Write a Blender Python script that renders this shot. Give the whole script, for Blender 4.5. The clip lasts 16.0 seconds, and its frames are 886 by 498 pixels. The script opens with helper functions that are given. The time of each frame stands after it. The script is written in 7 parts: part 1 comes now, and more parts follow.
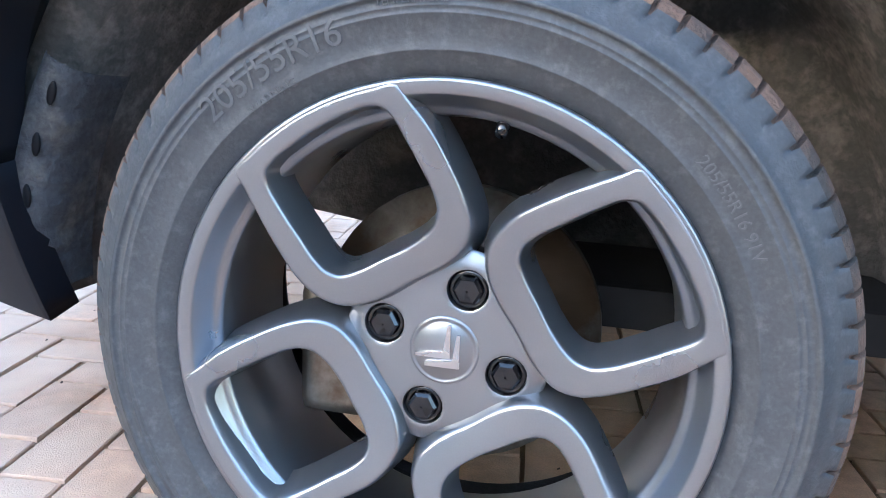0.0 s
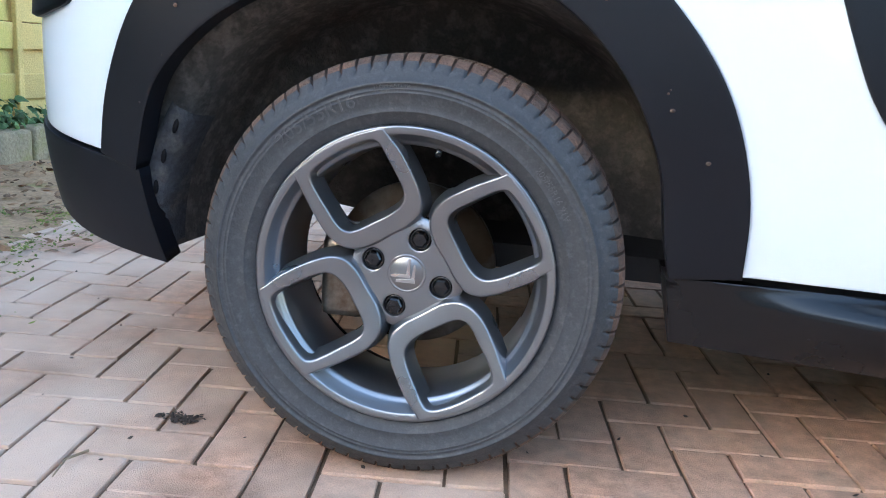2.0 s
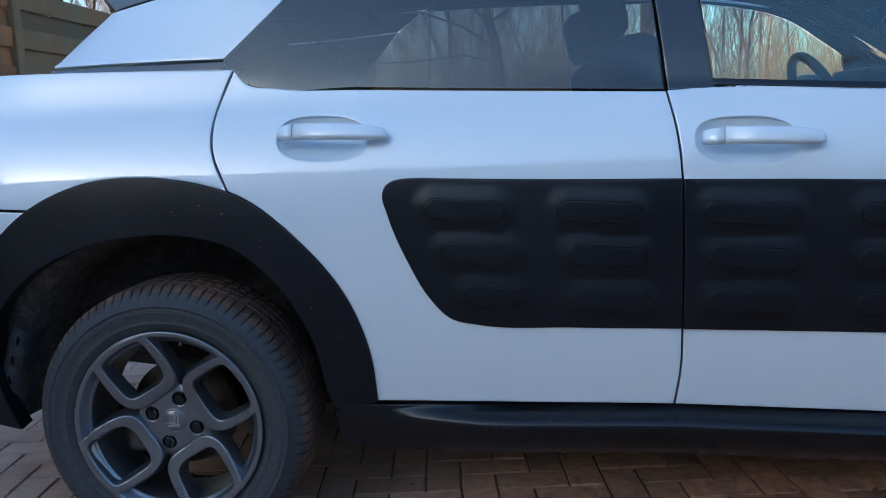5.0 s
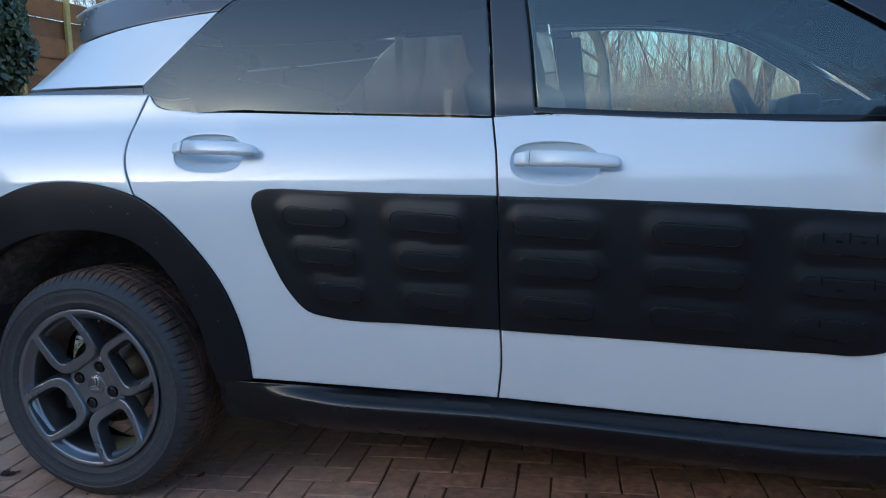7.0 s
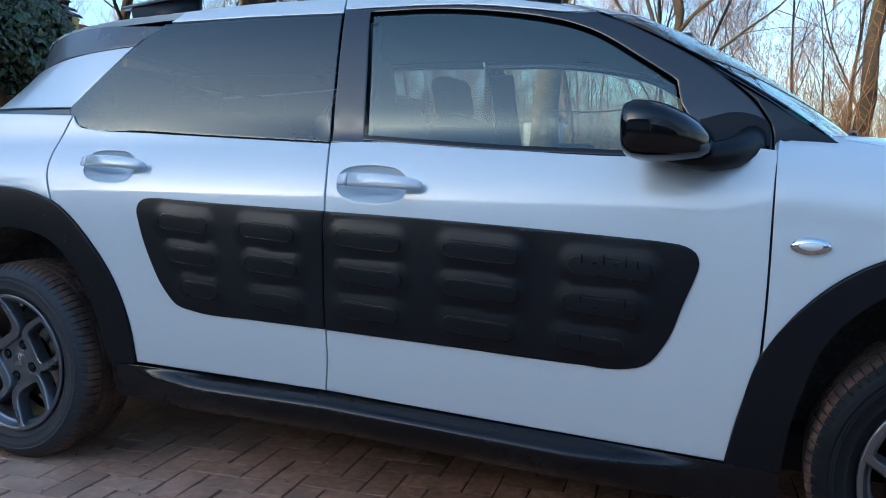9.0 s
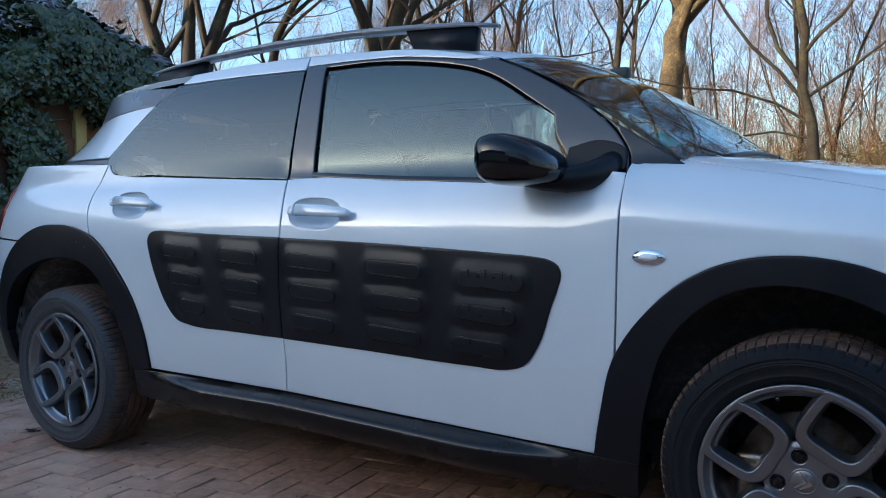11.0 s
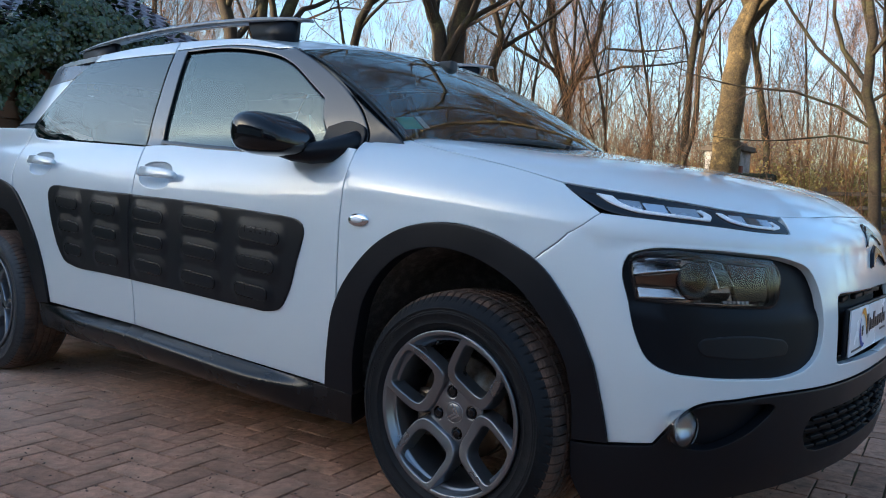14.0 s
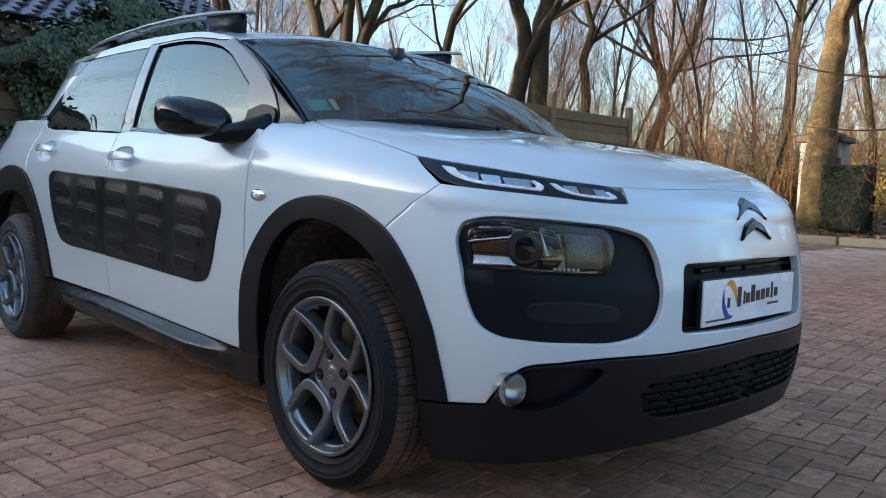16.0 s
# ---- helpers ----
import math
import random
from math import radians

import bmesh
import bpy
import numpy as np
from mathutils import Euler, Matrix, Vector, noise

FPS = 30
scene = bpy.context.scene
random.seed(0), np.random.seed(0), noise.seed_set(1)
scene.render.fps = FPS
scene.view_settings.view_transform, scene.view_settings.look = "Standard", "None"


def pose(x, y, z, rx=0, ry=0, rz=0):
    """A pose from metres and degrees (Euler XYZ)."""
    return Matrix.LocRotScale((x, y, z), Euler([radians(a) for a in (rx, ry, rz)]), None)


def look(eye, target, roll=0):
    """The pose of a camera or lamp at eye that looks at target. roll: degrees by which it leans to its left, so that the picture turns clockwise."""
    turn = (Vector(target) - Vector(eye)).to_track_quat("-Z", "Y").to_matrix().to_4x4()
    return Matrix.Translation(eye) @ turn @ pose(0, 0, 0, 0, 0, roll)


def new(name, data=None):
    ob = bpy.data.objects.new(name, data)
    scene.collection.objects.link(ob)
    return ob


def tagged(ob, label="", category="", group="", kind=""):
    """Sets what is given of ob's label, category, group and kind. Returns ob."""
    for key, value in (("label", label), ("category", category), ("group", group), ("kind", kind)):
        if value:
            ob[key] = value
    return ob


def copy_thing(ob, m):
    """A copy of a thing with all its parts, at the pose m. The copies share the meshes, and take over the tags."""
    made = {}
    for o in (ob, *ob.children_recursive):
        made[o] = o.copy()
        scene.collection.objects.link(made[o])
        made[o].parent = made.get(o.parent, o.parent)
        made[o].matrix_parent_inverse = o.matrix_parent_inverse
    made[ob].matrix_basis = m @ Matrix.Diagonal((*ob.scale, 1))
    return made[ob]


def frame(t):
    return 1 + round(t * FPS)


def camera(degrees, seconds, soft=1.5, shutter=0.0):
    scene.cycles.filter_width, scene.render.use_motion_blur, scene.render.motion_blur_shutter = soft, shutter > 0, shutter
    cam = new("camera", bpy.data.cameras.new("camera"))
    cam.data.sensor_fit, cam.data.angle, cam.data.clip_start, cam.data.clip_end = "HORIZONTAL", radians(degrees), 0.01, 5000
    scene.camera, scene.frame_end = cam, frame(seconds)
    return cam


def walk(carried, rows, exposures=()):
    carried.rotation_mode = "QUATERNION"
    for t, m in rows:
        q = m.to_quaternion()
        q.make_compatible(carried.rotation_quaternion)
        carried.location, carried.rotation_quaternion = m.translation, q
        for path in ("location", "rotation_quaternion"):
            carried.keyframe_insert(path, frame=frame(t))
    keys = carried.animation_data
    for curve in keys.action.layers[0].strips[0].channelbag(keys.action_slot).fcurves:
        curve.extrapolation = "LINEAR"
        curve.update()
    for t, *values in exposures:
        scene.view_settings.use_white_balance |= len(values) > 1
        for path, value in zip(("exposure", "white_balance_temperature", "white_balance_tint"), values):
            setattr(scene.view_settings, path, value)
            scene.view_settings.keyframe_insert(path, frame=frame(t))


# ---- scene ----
import itertools

from mathutils import geometry

cam = camera(57.3, 16.0, soft=1.0)
PATH = [
    (0, (0.125, -1.414, 0.548), (-0.277, 0.489, 0.081), 2.9),
    (0.5, (0.108, -1.549, 0.568), (-0.347, 0.348, 0.129), 4.8),
    (1, (0.12, -1.69, 0.59), (-0.305, 0.216, 0.158), 6.3),
    (1.5, (0.159, -1.821, 0.587), (-0.237, 0.092, 0.159), 5.0),
    (2, (0.211, -1.936, 0.623), (-0.059, -0.007, 0.169), 4.0),
    (2.5, (0.266, -2.046, 0.673), (0.1, -0.099, 0.244), 3.4),
    (3, (0.326, -2.17, 0.766), (0.178, -0.216, 0.363), 3.5),
    (3.5, (0.425, -2.273, 0.82), (0.301, -0.318, 0.417), 3.3),
    (4, (0.567, -2.362, 0.857), (0.444, -0.401, 0.485), 2.2),
    (4.5, (0.658, -2.446, 0.929), (0.547, -0.477, 0.596), -0.4),
    (4.7, (0.71, -2.468, 0.957), (0.563, -0.499, 0.639), -1.3),
    (6.8, (1.402, -2.622, 0.962), (0.944, -0.697, 0.675), -1.3),
    (7, (1.468, -2.633, 0.958), (0.963, -0.717, 0.69), -1.2),
    (7.5, (1.642, -2.67, 0.968), (1.061, -0.77, 0.745), -1.8),
    (8, (1.788, -2.688, 0.942), (1.127, -0.812, 0.735), -0.9),
    (8.5, (2.0, -2.657, 0.944), (1.305, -0.796, 0.718), -0.3),
    (9, (2.189, -2.659, 0.936), (1.449, -0.811, 0.745), 0.9),
    (9.2, (2.254, -2.663, 0.938), (1.5, -0.819, 0.751), 1.0),
    (11.5, (3.018, -2.66, 0.912), (1.886, -1.016, 0.801), 0.2),
    (12, (3.168, -2.677, 0.908), (2.0, -1.06, 0.763), 1.9),
    (12.5, (3.354, -2.646, 0.887), (2.19, -1.023, 0.781), 3.4),
    (13, (3.52, -2.585, 0.886), (2.31, -0.996, 0.775), 3.4),
    (13.5, (3.688, -2.505, 0.885), (2.477, -0.919, 0.753), 2.8),
    (14, (3.838, -2.437, 0.872), (2.604, -0.868, 0.738), 2.3),
    (14.5, (3.977, -2.374, 0.871), (2.712, -0.827, 0.773), 2.3),
    (15, (4.106, -2.308, 0.859), (2.756, -0.835, 0.773), 2.2),
    (15.5, (4.251, -2.207, 0.849), (2.821, -0.817, 0.711), 1.0),
    (16, (4.378, -2.116, 0.836), (2.952, -0.721, 0.684), 2.1),
]
EXPO = [(0, 4.55, 5600, 9), (1.0, 4.40, 5800, 9), (1.7, 3.92, 5800, 9), (2.5, 3.33, 5600, 7), (3.0, 2.78, 5150, 6), (3.5, 2.52, 4950, 6), (4.5, 1.88, 4900, 8), (7.5, 1.86, 5050, 8), (8.5, 1.84, 4850, 6), (9.2, 1.80, 4950, 7), (12, 1.68, 5050, 8), (16, 2.0, 5550, 8)]
walk(cam, [(t, look(eye, target, roll)) for t, eye, target, roll in PATH], EXPO)

# ---- world and light ----
SUN_EL, SUN_AZ = 9.0, 215.0          # degrees; azimuth of the sun, clockwise from +y
world = bpy.data.worlds.new("World")
scene.world = world
world.use_nodes = True
wn = world.node_tree.nodes
wn.clear()
w_out, w_bg, w_sky = wn.new("ShaderNodeOutputWorld"), wn.new("ShaderNodeBackground"), wn.new("ShaderNodeTexSky")
w_sky.sky_type, w_sky.sun_disc = "NISHITA", False
w_sky.sun_elevation, w_sky.sun_rotation = radians(SUN_EL), radians(SUN_AZ)
w_sky.air_density, w_sky.dust_density, w_sky.ozone_density = 1.0, 2.3, 1.25
w_bg.inputs["Strength"].default_value = 0.15
world.node_tree.links.new(w_sky.outputs[0], w_bg.inputs[0])
world.node_tree.links.new(w_bg.outputs[0], w_out.inputs[0])

sun_dir = Vector((math.sin(radians(SUN_AZ)) * math.cos(radians(SUN_EL)), math.cos(radians(SUN_AZ)) * math.cos(radians(SUN_EL)), math.sin(radians(SUN_EL))))
sun = new("sun", bpy.data.lights.new("sun", "SUN"))
sun.data.energy, sun.data.angle, sun.data.color = 4.2, radians(0.6), (1.0, 0.74, 0.45)
sun.matrix_world = look(sun_dir * 60, (0, 0, 0))

# ---- materials ----


def mat(name, base, rough=0.5, metal=0.0, var=0.12, scale=6.0, bump=0.0, bscale=80.0, coat=0.0, col2=None, cover=0.5, cscale=3.0, spec=0.5, rvar=0.08, rand=0.0):
    """A principled surface: base colour varied at two sizes, a second colour in patches, fine relief."""
    m = bpy.data.materials.new(name)
    m.use_nodes = True
    nt = m.node_tree
    nd, lk = nt.nodes, nt.links.new
    p = nd["Principled BSDF"]
    tc = nd.new("ShaderNodeTexCoord")
    n1, n2 = nd.new("ShaderNodeTexNoise"), nd.new("ShaderNodeTexNoise")
    n1.inputs["Scale"].default_value, n1.inputs["Detail"].default_value = scale, 6
    n2.inputs["Scale"].default_value, n2.inputs["Detail"].default_value = bscale, 4
    lk(tc.outputs["Object"], n1.inputs["Vector"])
    lk(tc.outputs["Object"], n2.inputs["Vector"])
    add = nd.new("ShaderNodeMath")
    add.operation = "ADD"
    lk(n1.outputs["Fac"], add.inputs[0])
    lk(n2.outputs["Fac"], add.inputs[1])
    rng = nd.new("ShaderNodeMapRange")
    rng.inputs[1].default_value, rng.inputs[2].default_value = 0.6, 1.4
    rng.inputs[3].default_value, rng.inputs[4].default_value = 1 - var, 1 + var
    lk(add.outputs[0], rng.inputs[0])
    last = None
    if col2:
        n3 = nd.new("ShaderNodeTexNoise")
        n3.inputs["Scale"].default_value, n3.inputs["Detail"].default_value, n3.inputs["Roughness"].default_value = cscale, 8, 0.65
        lk(tc.outputs["Object"], n3.inputs["Vector"])
        r3 = nd.new("ShaderNodeMapRange")
        r3.inputs[1].default_value, r3.inputs[2].default_value = 0.62 - 0.25 * cover, 0.78 - 0.25 * cover
        lk(n3.outputs["Fac"], r3.inputs[0])
        mx = nd.new("ShaderNodeMix")
        mx.data_type = "RGBA"
        mx.inputs["A"].default_value, mx.inputs["B"].default_value = (*base, 1), (*col2, 1)
        lk(r3.outputs[0], mx.inputs["Factor"])
        last = mx.outputs["Result"]
    hsv = nd.new("ShaderNodeHueSaturation")
    if last:
        lk(last, hsv.inputs["Color"])
    else:
        hsv.inputs["Color"].default_value = (*base, 1)
    val = rng.outputs[0]
    if rand:
        info, rr, mul = nd.new("ShaderNodeObjectInfo"), nd.new("ShaderNodeMapRange"), nd.new("ShaderNodeMath")
        geo, sm = nd.new("ShaderNodeNewGeometry"), nd.new("ShaderNodeMath")
        sm.operation = "ADD"
        lk(info.outputs["Random"], sm.inputs[0])
        lk(geo.outputs["Random Per Island"], sm.inputs[1])
        fr = nd.new("ShaderNodeMath")
        fr.operation = "FRACT"
        lk(sm.outputs[0], fr.inputs[0])
        rr.inputs[3].default_value, rr.inputs[4].default_value = 1 - rand, 1 + rand
        lk(fr.outputs[0], rr.inputs[0])
        mul.operation = "MULTIPLY"
        lk(val, mul.inputs[0])
        lk(rr.outputs[0], mul.inputs[1])
        val = mul.outputs[0]
    lk(val, hsv.inputs["Value"])
    lk(hsv.outputs[0], p.inputs["Base Color"])
    rr2 = nd.new("ShaderNodeMapRange")
    rr2.inputs[1].default_value, rr2.inputs[2].default_value = 0.3, 0.7
    rr2.inputs[3].default_value, rr2.inputs[4].default_value = max(0.02, rough - rvar), min(1, rough + rvar)
    lk(n1.outputs["Fac"], rr2.inputs[0])
    lk(rr2.outputs[0], p.inputs["Roughness"])
    p.inputs["Metallic"].default_value, p.inputs["Specular IOR Level"].default_value = metal, spec
    p.inputs["Coat Weight"].default_value, p.inputs["Coat Roughness"].default_value = coat, 0.03
    if bump:
        b = nd.new("ShaderNodeBump")
        b.inputs["Strength"].default_value, b.inputs["Distance"].default_value = bump, 0.01
        lk(n2.outputs["Fac"], b.inputs["Height"])
        lk(b.outputs[0], p.inputs["Normal"])
    return m


def glass(name, tint, gloss=0.0, ior=1.5, shine=(1, 1, 1)):
    """A thin pane: tinted see-through, with Fresnel gloss."""
    m = bpy.data.materials.new(name)
    m.use_nodes = True
    nd, lk = m.node_tree.nodes, m.node_tree.links.new
    nd.clear()
    o, mx, tr, gl, fr = (nd.new("ShaderNode" + k) for k in ("OutputMaterial", "MixShader", "BsdfTransparent", "BsdfGlossy", "Fresnel"))
    tr.inputs[0].default_value = (*tint, 1)
    gl.inputs["Roughness"].default_value = 0.0
    gl.inputs[0].default_value = (*shine, 1)
    fr.inputs["IOR"].default_value = ior
    a = nd.new("ShaderNodeMath")
    a.operation, a.use_clamp = "ADD", True
    a.inputs[1].default_value = gloss
    lk(fr.outputs[0], a.inputs[0])
    lk(a.outputs[0], mx.inputs[0])
    lk(tr.outputs[0], mx.inputs[1])
    lk(gl.outputs[0], mx.inputs[2])
    lk(mx.outputs[0], o.inputs[0])
    return m


PAINT = mat("pearl_white_paint", (0.63, 0.70, 0.75), 0.34, metal=0.05, var=0.015, scale=1.5, bscale=900, coat=1.0, rvar=0.03)
PAINT.node_tree.nodes["Principled BSDF"].inputs["Coat IOR"].default_value = 1.6
PLASTIC = mat("black_plastic", (0.0056, 0.0068, 0.0100), 0.42, var=0.2, bump=0.03, bscale=900, scale=5, spec=0.26)
SILL = mat("smooth_black_plastic", (0.0045, 0.0048, 0.0060), 0.25, var=0.2, bump=0.02, bscale=700, scale=5, spec=0.4)
PILLAR = mat("satin_black_film", (0.006, 0.0065, 0.008), 0.16, var=0.12, scale=4, spec=0.35, coat=1.0)
PILLAR.node_tree.nodes["Principled BSDF"].inputs["Coat IOR"].default_value = 1.5
PODBLACK = mat("matt_black_surround", (0.0042, 0.0052, 0.0080), 0.46, var=0.2, bump=0.03, bscale=900, scale=5, spec=0.18)
BUMPSKIN = mat("soft_black_skin", (0.0040, 0.0060, 0.0094), 0.38, var=0.12, bump=0.02, bscale=700, scale=4, spec=0.34)
GLOSSBLACK = mat("gloss_black", (0.005, 0.005, 0.006), 0.06, var=0.05, rvar=0.02, spec=0.5)
MESHBLACK = mat("dull_black_mesh", (0.0035, 0.004, 0.0055), 0.6, spec=0.12)
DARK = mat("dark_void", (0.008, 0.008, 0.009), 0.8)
LINER = mat("dusty_liner", (0.072, 0.066, 0.061), 0.9, var=0.3, bump=0.25, bscale=160, col2=(0.135, 0.120, 0.105), cover=0.6, cscale=34, scale=3, spec=0.2)
FELT = mat("dusty_felt", (0.046, 0.048, 0.053), 0.95, var=0.4, bump=0.4, bscale=120, col2=(0.085, 0.080, 0.075), cover=0.5, cscale=22, scale=9, spec=0.15)
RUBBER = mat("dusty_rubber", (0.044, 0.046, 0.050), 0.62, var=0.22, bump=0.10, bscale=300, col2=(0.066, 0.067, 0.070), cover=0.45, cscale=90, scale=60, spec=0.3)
# the same rubber, darkened: shade put into the front tyre's colour
RUBBERSHADE = mat("shaded_rubber", (0.008, 0.009, 0.011), 0.6, var=0.25, bump=0.12, bscale=240, col2=(0.014, 0.014, 0.015), cover=0.4, cscale=40, scale=34, spec=0.2)
TREAD = mat("muddy_tread", (0.03, 0.025, 0.022), 0.9, var=0.35, bump=0.4, bscale=220, col2=(0.105, 0.060, 0.040), cover=1.0, cscale=9)
LETTER = mat("raised_rubber", (0.050, 0.052, 0.056), 0.6, var=0.15, scale=20)
ALLOY = mat("gunmetal_alloy", (0.225, 0.232, 0.248), 0.31, metal=0.88, var=0.05, scale=8, bump=0.02, bscale=900, rvar=0.05)
CHROME = mat("chrome", (0.8, 0.8, 0.82), 0.08, metal=1.0, var=0.03)
BADGE = mat("dark_chrome", (0.045, 0.045, 0.05), 0.14, metal=1.0, var=0.03)
TILEGLINT = mat("tile_reflection_blue", (0.10, 0.13, 0.20), 0.3, var=0.05)
LAMPCHROME = mat("smoked_chrome", (0.19, 0.145, 0.115), 0.07, metal=1.0, var=0.05, rvar=0.02)
SATIN = mat("satin_silver", (0.5, 0.5, 0.51), 0.25, metal=1.0, var=0.04)
STEEL = mat("rusty_steel", (0.30, 0.27, 0.23), 0.38, metal=0.9, var=0.25, col2=(0.13, 0.085, 0.05), cover=0.8, cscale=9)
GLASS_DARK = glass("privacy_glass", (0.32, 0.33, 0.335), 0.0, 1.78, (0.94, 1.0, 0.97))
GLASS_SCREEN = glass("windscreen_glass", (0.50, 0.58, 0.56), 0.04, 1.9, (0.92, 1.0, 0.96))
GLASS_CLEAR = glass("green_tinted_glass", (0.68, 0.78, 0.75), 0.01, 1.88, (0.88, 1.0, 0.95))
LENS = glass("clear_lens", (0.86, 0.87, 0.88))
LAMPGLASS = glass("smoked_lens", (0.88, 0.85, 0.82), 0.0, 1.62)
RAILGREY = mat("rail_grey", (0.15, 0.157, 0.17), 0.28, var=0.05, coat=0.6)
SPOILER = mat("grey_trim", (0.07, 0.075, 0.085), 0.3, var=0.05, coat=0.3)
REDLENS = mat("red_lens", (0.22, 0.012, 0.015), 0.12, var=0.1, coat=1.0)
DIFFUSER = mat("white_light_guide", (0.8, 0.83, 0.86), 0.18, var=0.03, coat=1.0)
SEATCLOTH = mat("grey_seat_cloth", (0.05, 0.052, 0.056), 0.9, bump=0.1, bscale=300)
TRIMGREY = mat("cabin_trim", (0.035, 0.037, 0.04), 0.65, var=0.1)
HEADLINER = mat("headliner_grey", (0.32, 0.32, 0.31), 0.9)
PLATEWHITE = mat("plate_white", (0.82, 0.83, 0.86), 0.25, var=0.02)
INK = mat("plate_ink", (0.02, 0.02, 0.022), 0.4)
BLUE = mat("plate_blue", (0.02, 0.05, 0.32), 0.4)
ORANGE = mat("plate_orange", (0.75, 0.33, 0.02), 0.4)
STICKER = mat("green_sticker", (0.12, 0.5, 0.4), 0.5)
PAVER = mat("red_clay_paver", (0.42, 0.232, 0.150), 0.88, var=0.55, scale=34, spec=0.12, bump=0.30, bscale=420, col2=(0.285, 0.170, 0.114), cover=0.55, cscale=9, rand=0.22)


def add_bed_light(m, colour):
    """Brightens the colour towards the bed in patches: painted-in light, in a dusty tone."""
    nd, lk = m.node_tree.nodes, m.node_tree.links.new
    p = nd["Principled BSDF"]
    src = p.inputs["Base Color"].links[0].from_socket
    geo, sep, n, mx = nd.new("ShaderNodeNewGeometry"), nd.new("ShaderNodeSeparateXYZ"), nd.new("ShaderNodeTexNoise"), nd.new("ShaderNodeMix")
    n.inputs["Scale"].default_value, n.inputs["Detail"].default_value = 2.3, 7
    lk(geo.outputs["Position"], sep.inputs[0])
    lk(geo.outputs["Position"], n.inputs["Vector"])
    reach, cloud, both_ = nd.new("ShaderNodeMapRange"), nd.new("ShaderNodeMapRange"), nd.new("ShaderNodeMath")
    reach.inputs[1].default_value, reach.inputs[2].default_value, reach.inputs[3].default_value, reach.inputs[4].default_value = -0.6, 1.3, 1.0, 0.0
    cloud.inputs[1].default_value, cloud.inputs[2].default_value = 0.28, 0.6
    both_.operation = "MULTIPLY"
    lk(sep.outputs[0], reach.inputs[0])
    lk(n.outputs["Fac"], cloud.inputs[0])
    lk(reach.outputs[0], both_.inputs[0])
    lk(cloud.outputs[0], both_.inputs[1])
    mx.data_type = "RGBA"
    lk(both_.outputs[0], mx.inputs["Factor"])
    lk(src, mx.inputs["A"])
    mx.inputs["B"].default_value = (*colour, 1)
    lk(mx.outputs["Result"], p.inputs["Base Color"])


# paving and joints lifted at the bed end, brightness held in the colour
add_bed_light(PAVER, (0.62, 0.46, 0.355))

SOIL = mat("soil_and_moss", (0.32, 0.21, 0.125), 0.95, var=0.4, scale=9, spec=0.1, bump=0.7, bscale=60, col2=(0.17, 0.19, 0.05), cover=0.25, cscale=2.2)
SAND = mat("joint_sand", (0.10, 0.066, 0.042), 0.95, spec=0.1, var=0.35, scale=12, bump=0.5, bscale=150, col2=(0.07, 0.085, 0.028), cover=0.35, cscale=1.6)
add_bed_light(SAND, (0.30, 0.205, 0.14))
LITTER = mat("leaf_litter", (0.11, 0.065, 0.035), 0.95, var=0.45, scale=7, bump=0.8, bscale=35, col2=(0.06, 0.055, 0.022), cover=0.5, cscale=1.2)
STONE = mat("kerb_stone", (0.15, 0.135, 0.115), 0.9, var=0.25, scale=6, bump=0.4, bscale=90, col2=(0.12, 0.13, 0.09), cover=0.5, cscale=3)
BOARD = mat("weathered_fence_board", (0.58, 0.42, 0.15), 0.85, var=0.28, scale=3, bump=0.3, bscale=110, col2=(0.44, 0.37, 0.10), cover=0.55, cscale=1.9, rand=0.2)
OLDBOARD = mat("brown_fence_board", (0.115, 0.055, 0.026), 0.85, var=0.35, scale=3, bump=0.3, bscale=110, col2=(0.10, 0.075, 0.045), cover=0.5, cscale=2.4, rand=0.3)
REDBOARD = mat("orange_brown_board", (0.30, 0.135, 0.05), 0.85, var=0.35, scale=3, bump=0.3, bscale=110, col2=(0.16, 0.10, 0.05), cover=0.5, cscale=2.4, rand=0.3)
GREYBOARD = mat("grey_fence_board", (0.20, 0.125, 0.058), 0.85, var=0.4, scale=3, bump=0.3, bscale=110, col2=(0.13, 0.12, 0.065), cover=0.5, cscale=2.4, rand=0.25)
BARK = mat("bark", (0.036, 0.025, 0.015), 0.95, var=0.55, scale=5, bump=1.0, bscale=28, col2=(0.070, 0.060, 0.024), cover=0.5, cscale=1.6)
# mottled bark; its paler yellow patches are low sun put into the colour
SUNBARK = mat("sunlit_mottled_bark", (0.082, 0.058, 0.026), 0.95, var=0.6, scale=7, bump=1.0, bscale=28, col2=(0.20, 0.14, 0.055), cover=0.5, cscale=3.0)
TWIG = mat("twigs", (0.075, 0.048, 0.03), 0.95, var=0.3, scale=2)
# paler, warmer twigs for the distance: golden light put into the colour
TWIGLIT = mat("sunlit_far_twigs", (0.205, 0.108, 0.045), 0.95, var=0.3, scale=0.6)
IVY = mat("ivy_leaf", (0.040, 0.060, 0.025), 0.30, var=0.35, scale=5, rand=0.5, bump=0.1, bscale=60)
MOSS = mat("yellow_green_moss", (0.15, 0.175, 0.035), 0.9, var=0.4, scale=12, rand=0.35)
GRASS = mat("low_greens", (0.045, 0.09, 0.022), 0.7, var=0.35, scale=5, rand=0.4)
SHRUB = mat("dry_shrub", (0.24, 0.19, 0.055), 0.85, var=0.35, scale=2, rand=0.4)
HEDGE = mat("clipped_hedge", (0.011, 0.020, 0.007), 0.7, var=0.4, scale=6, rand=0.5)
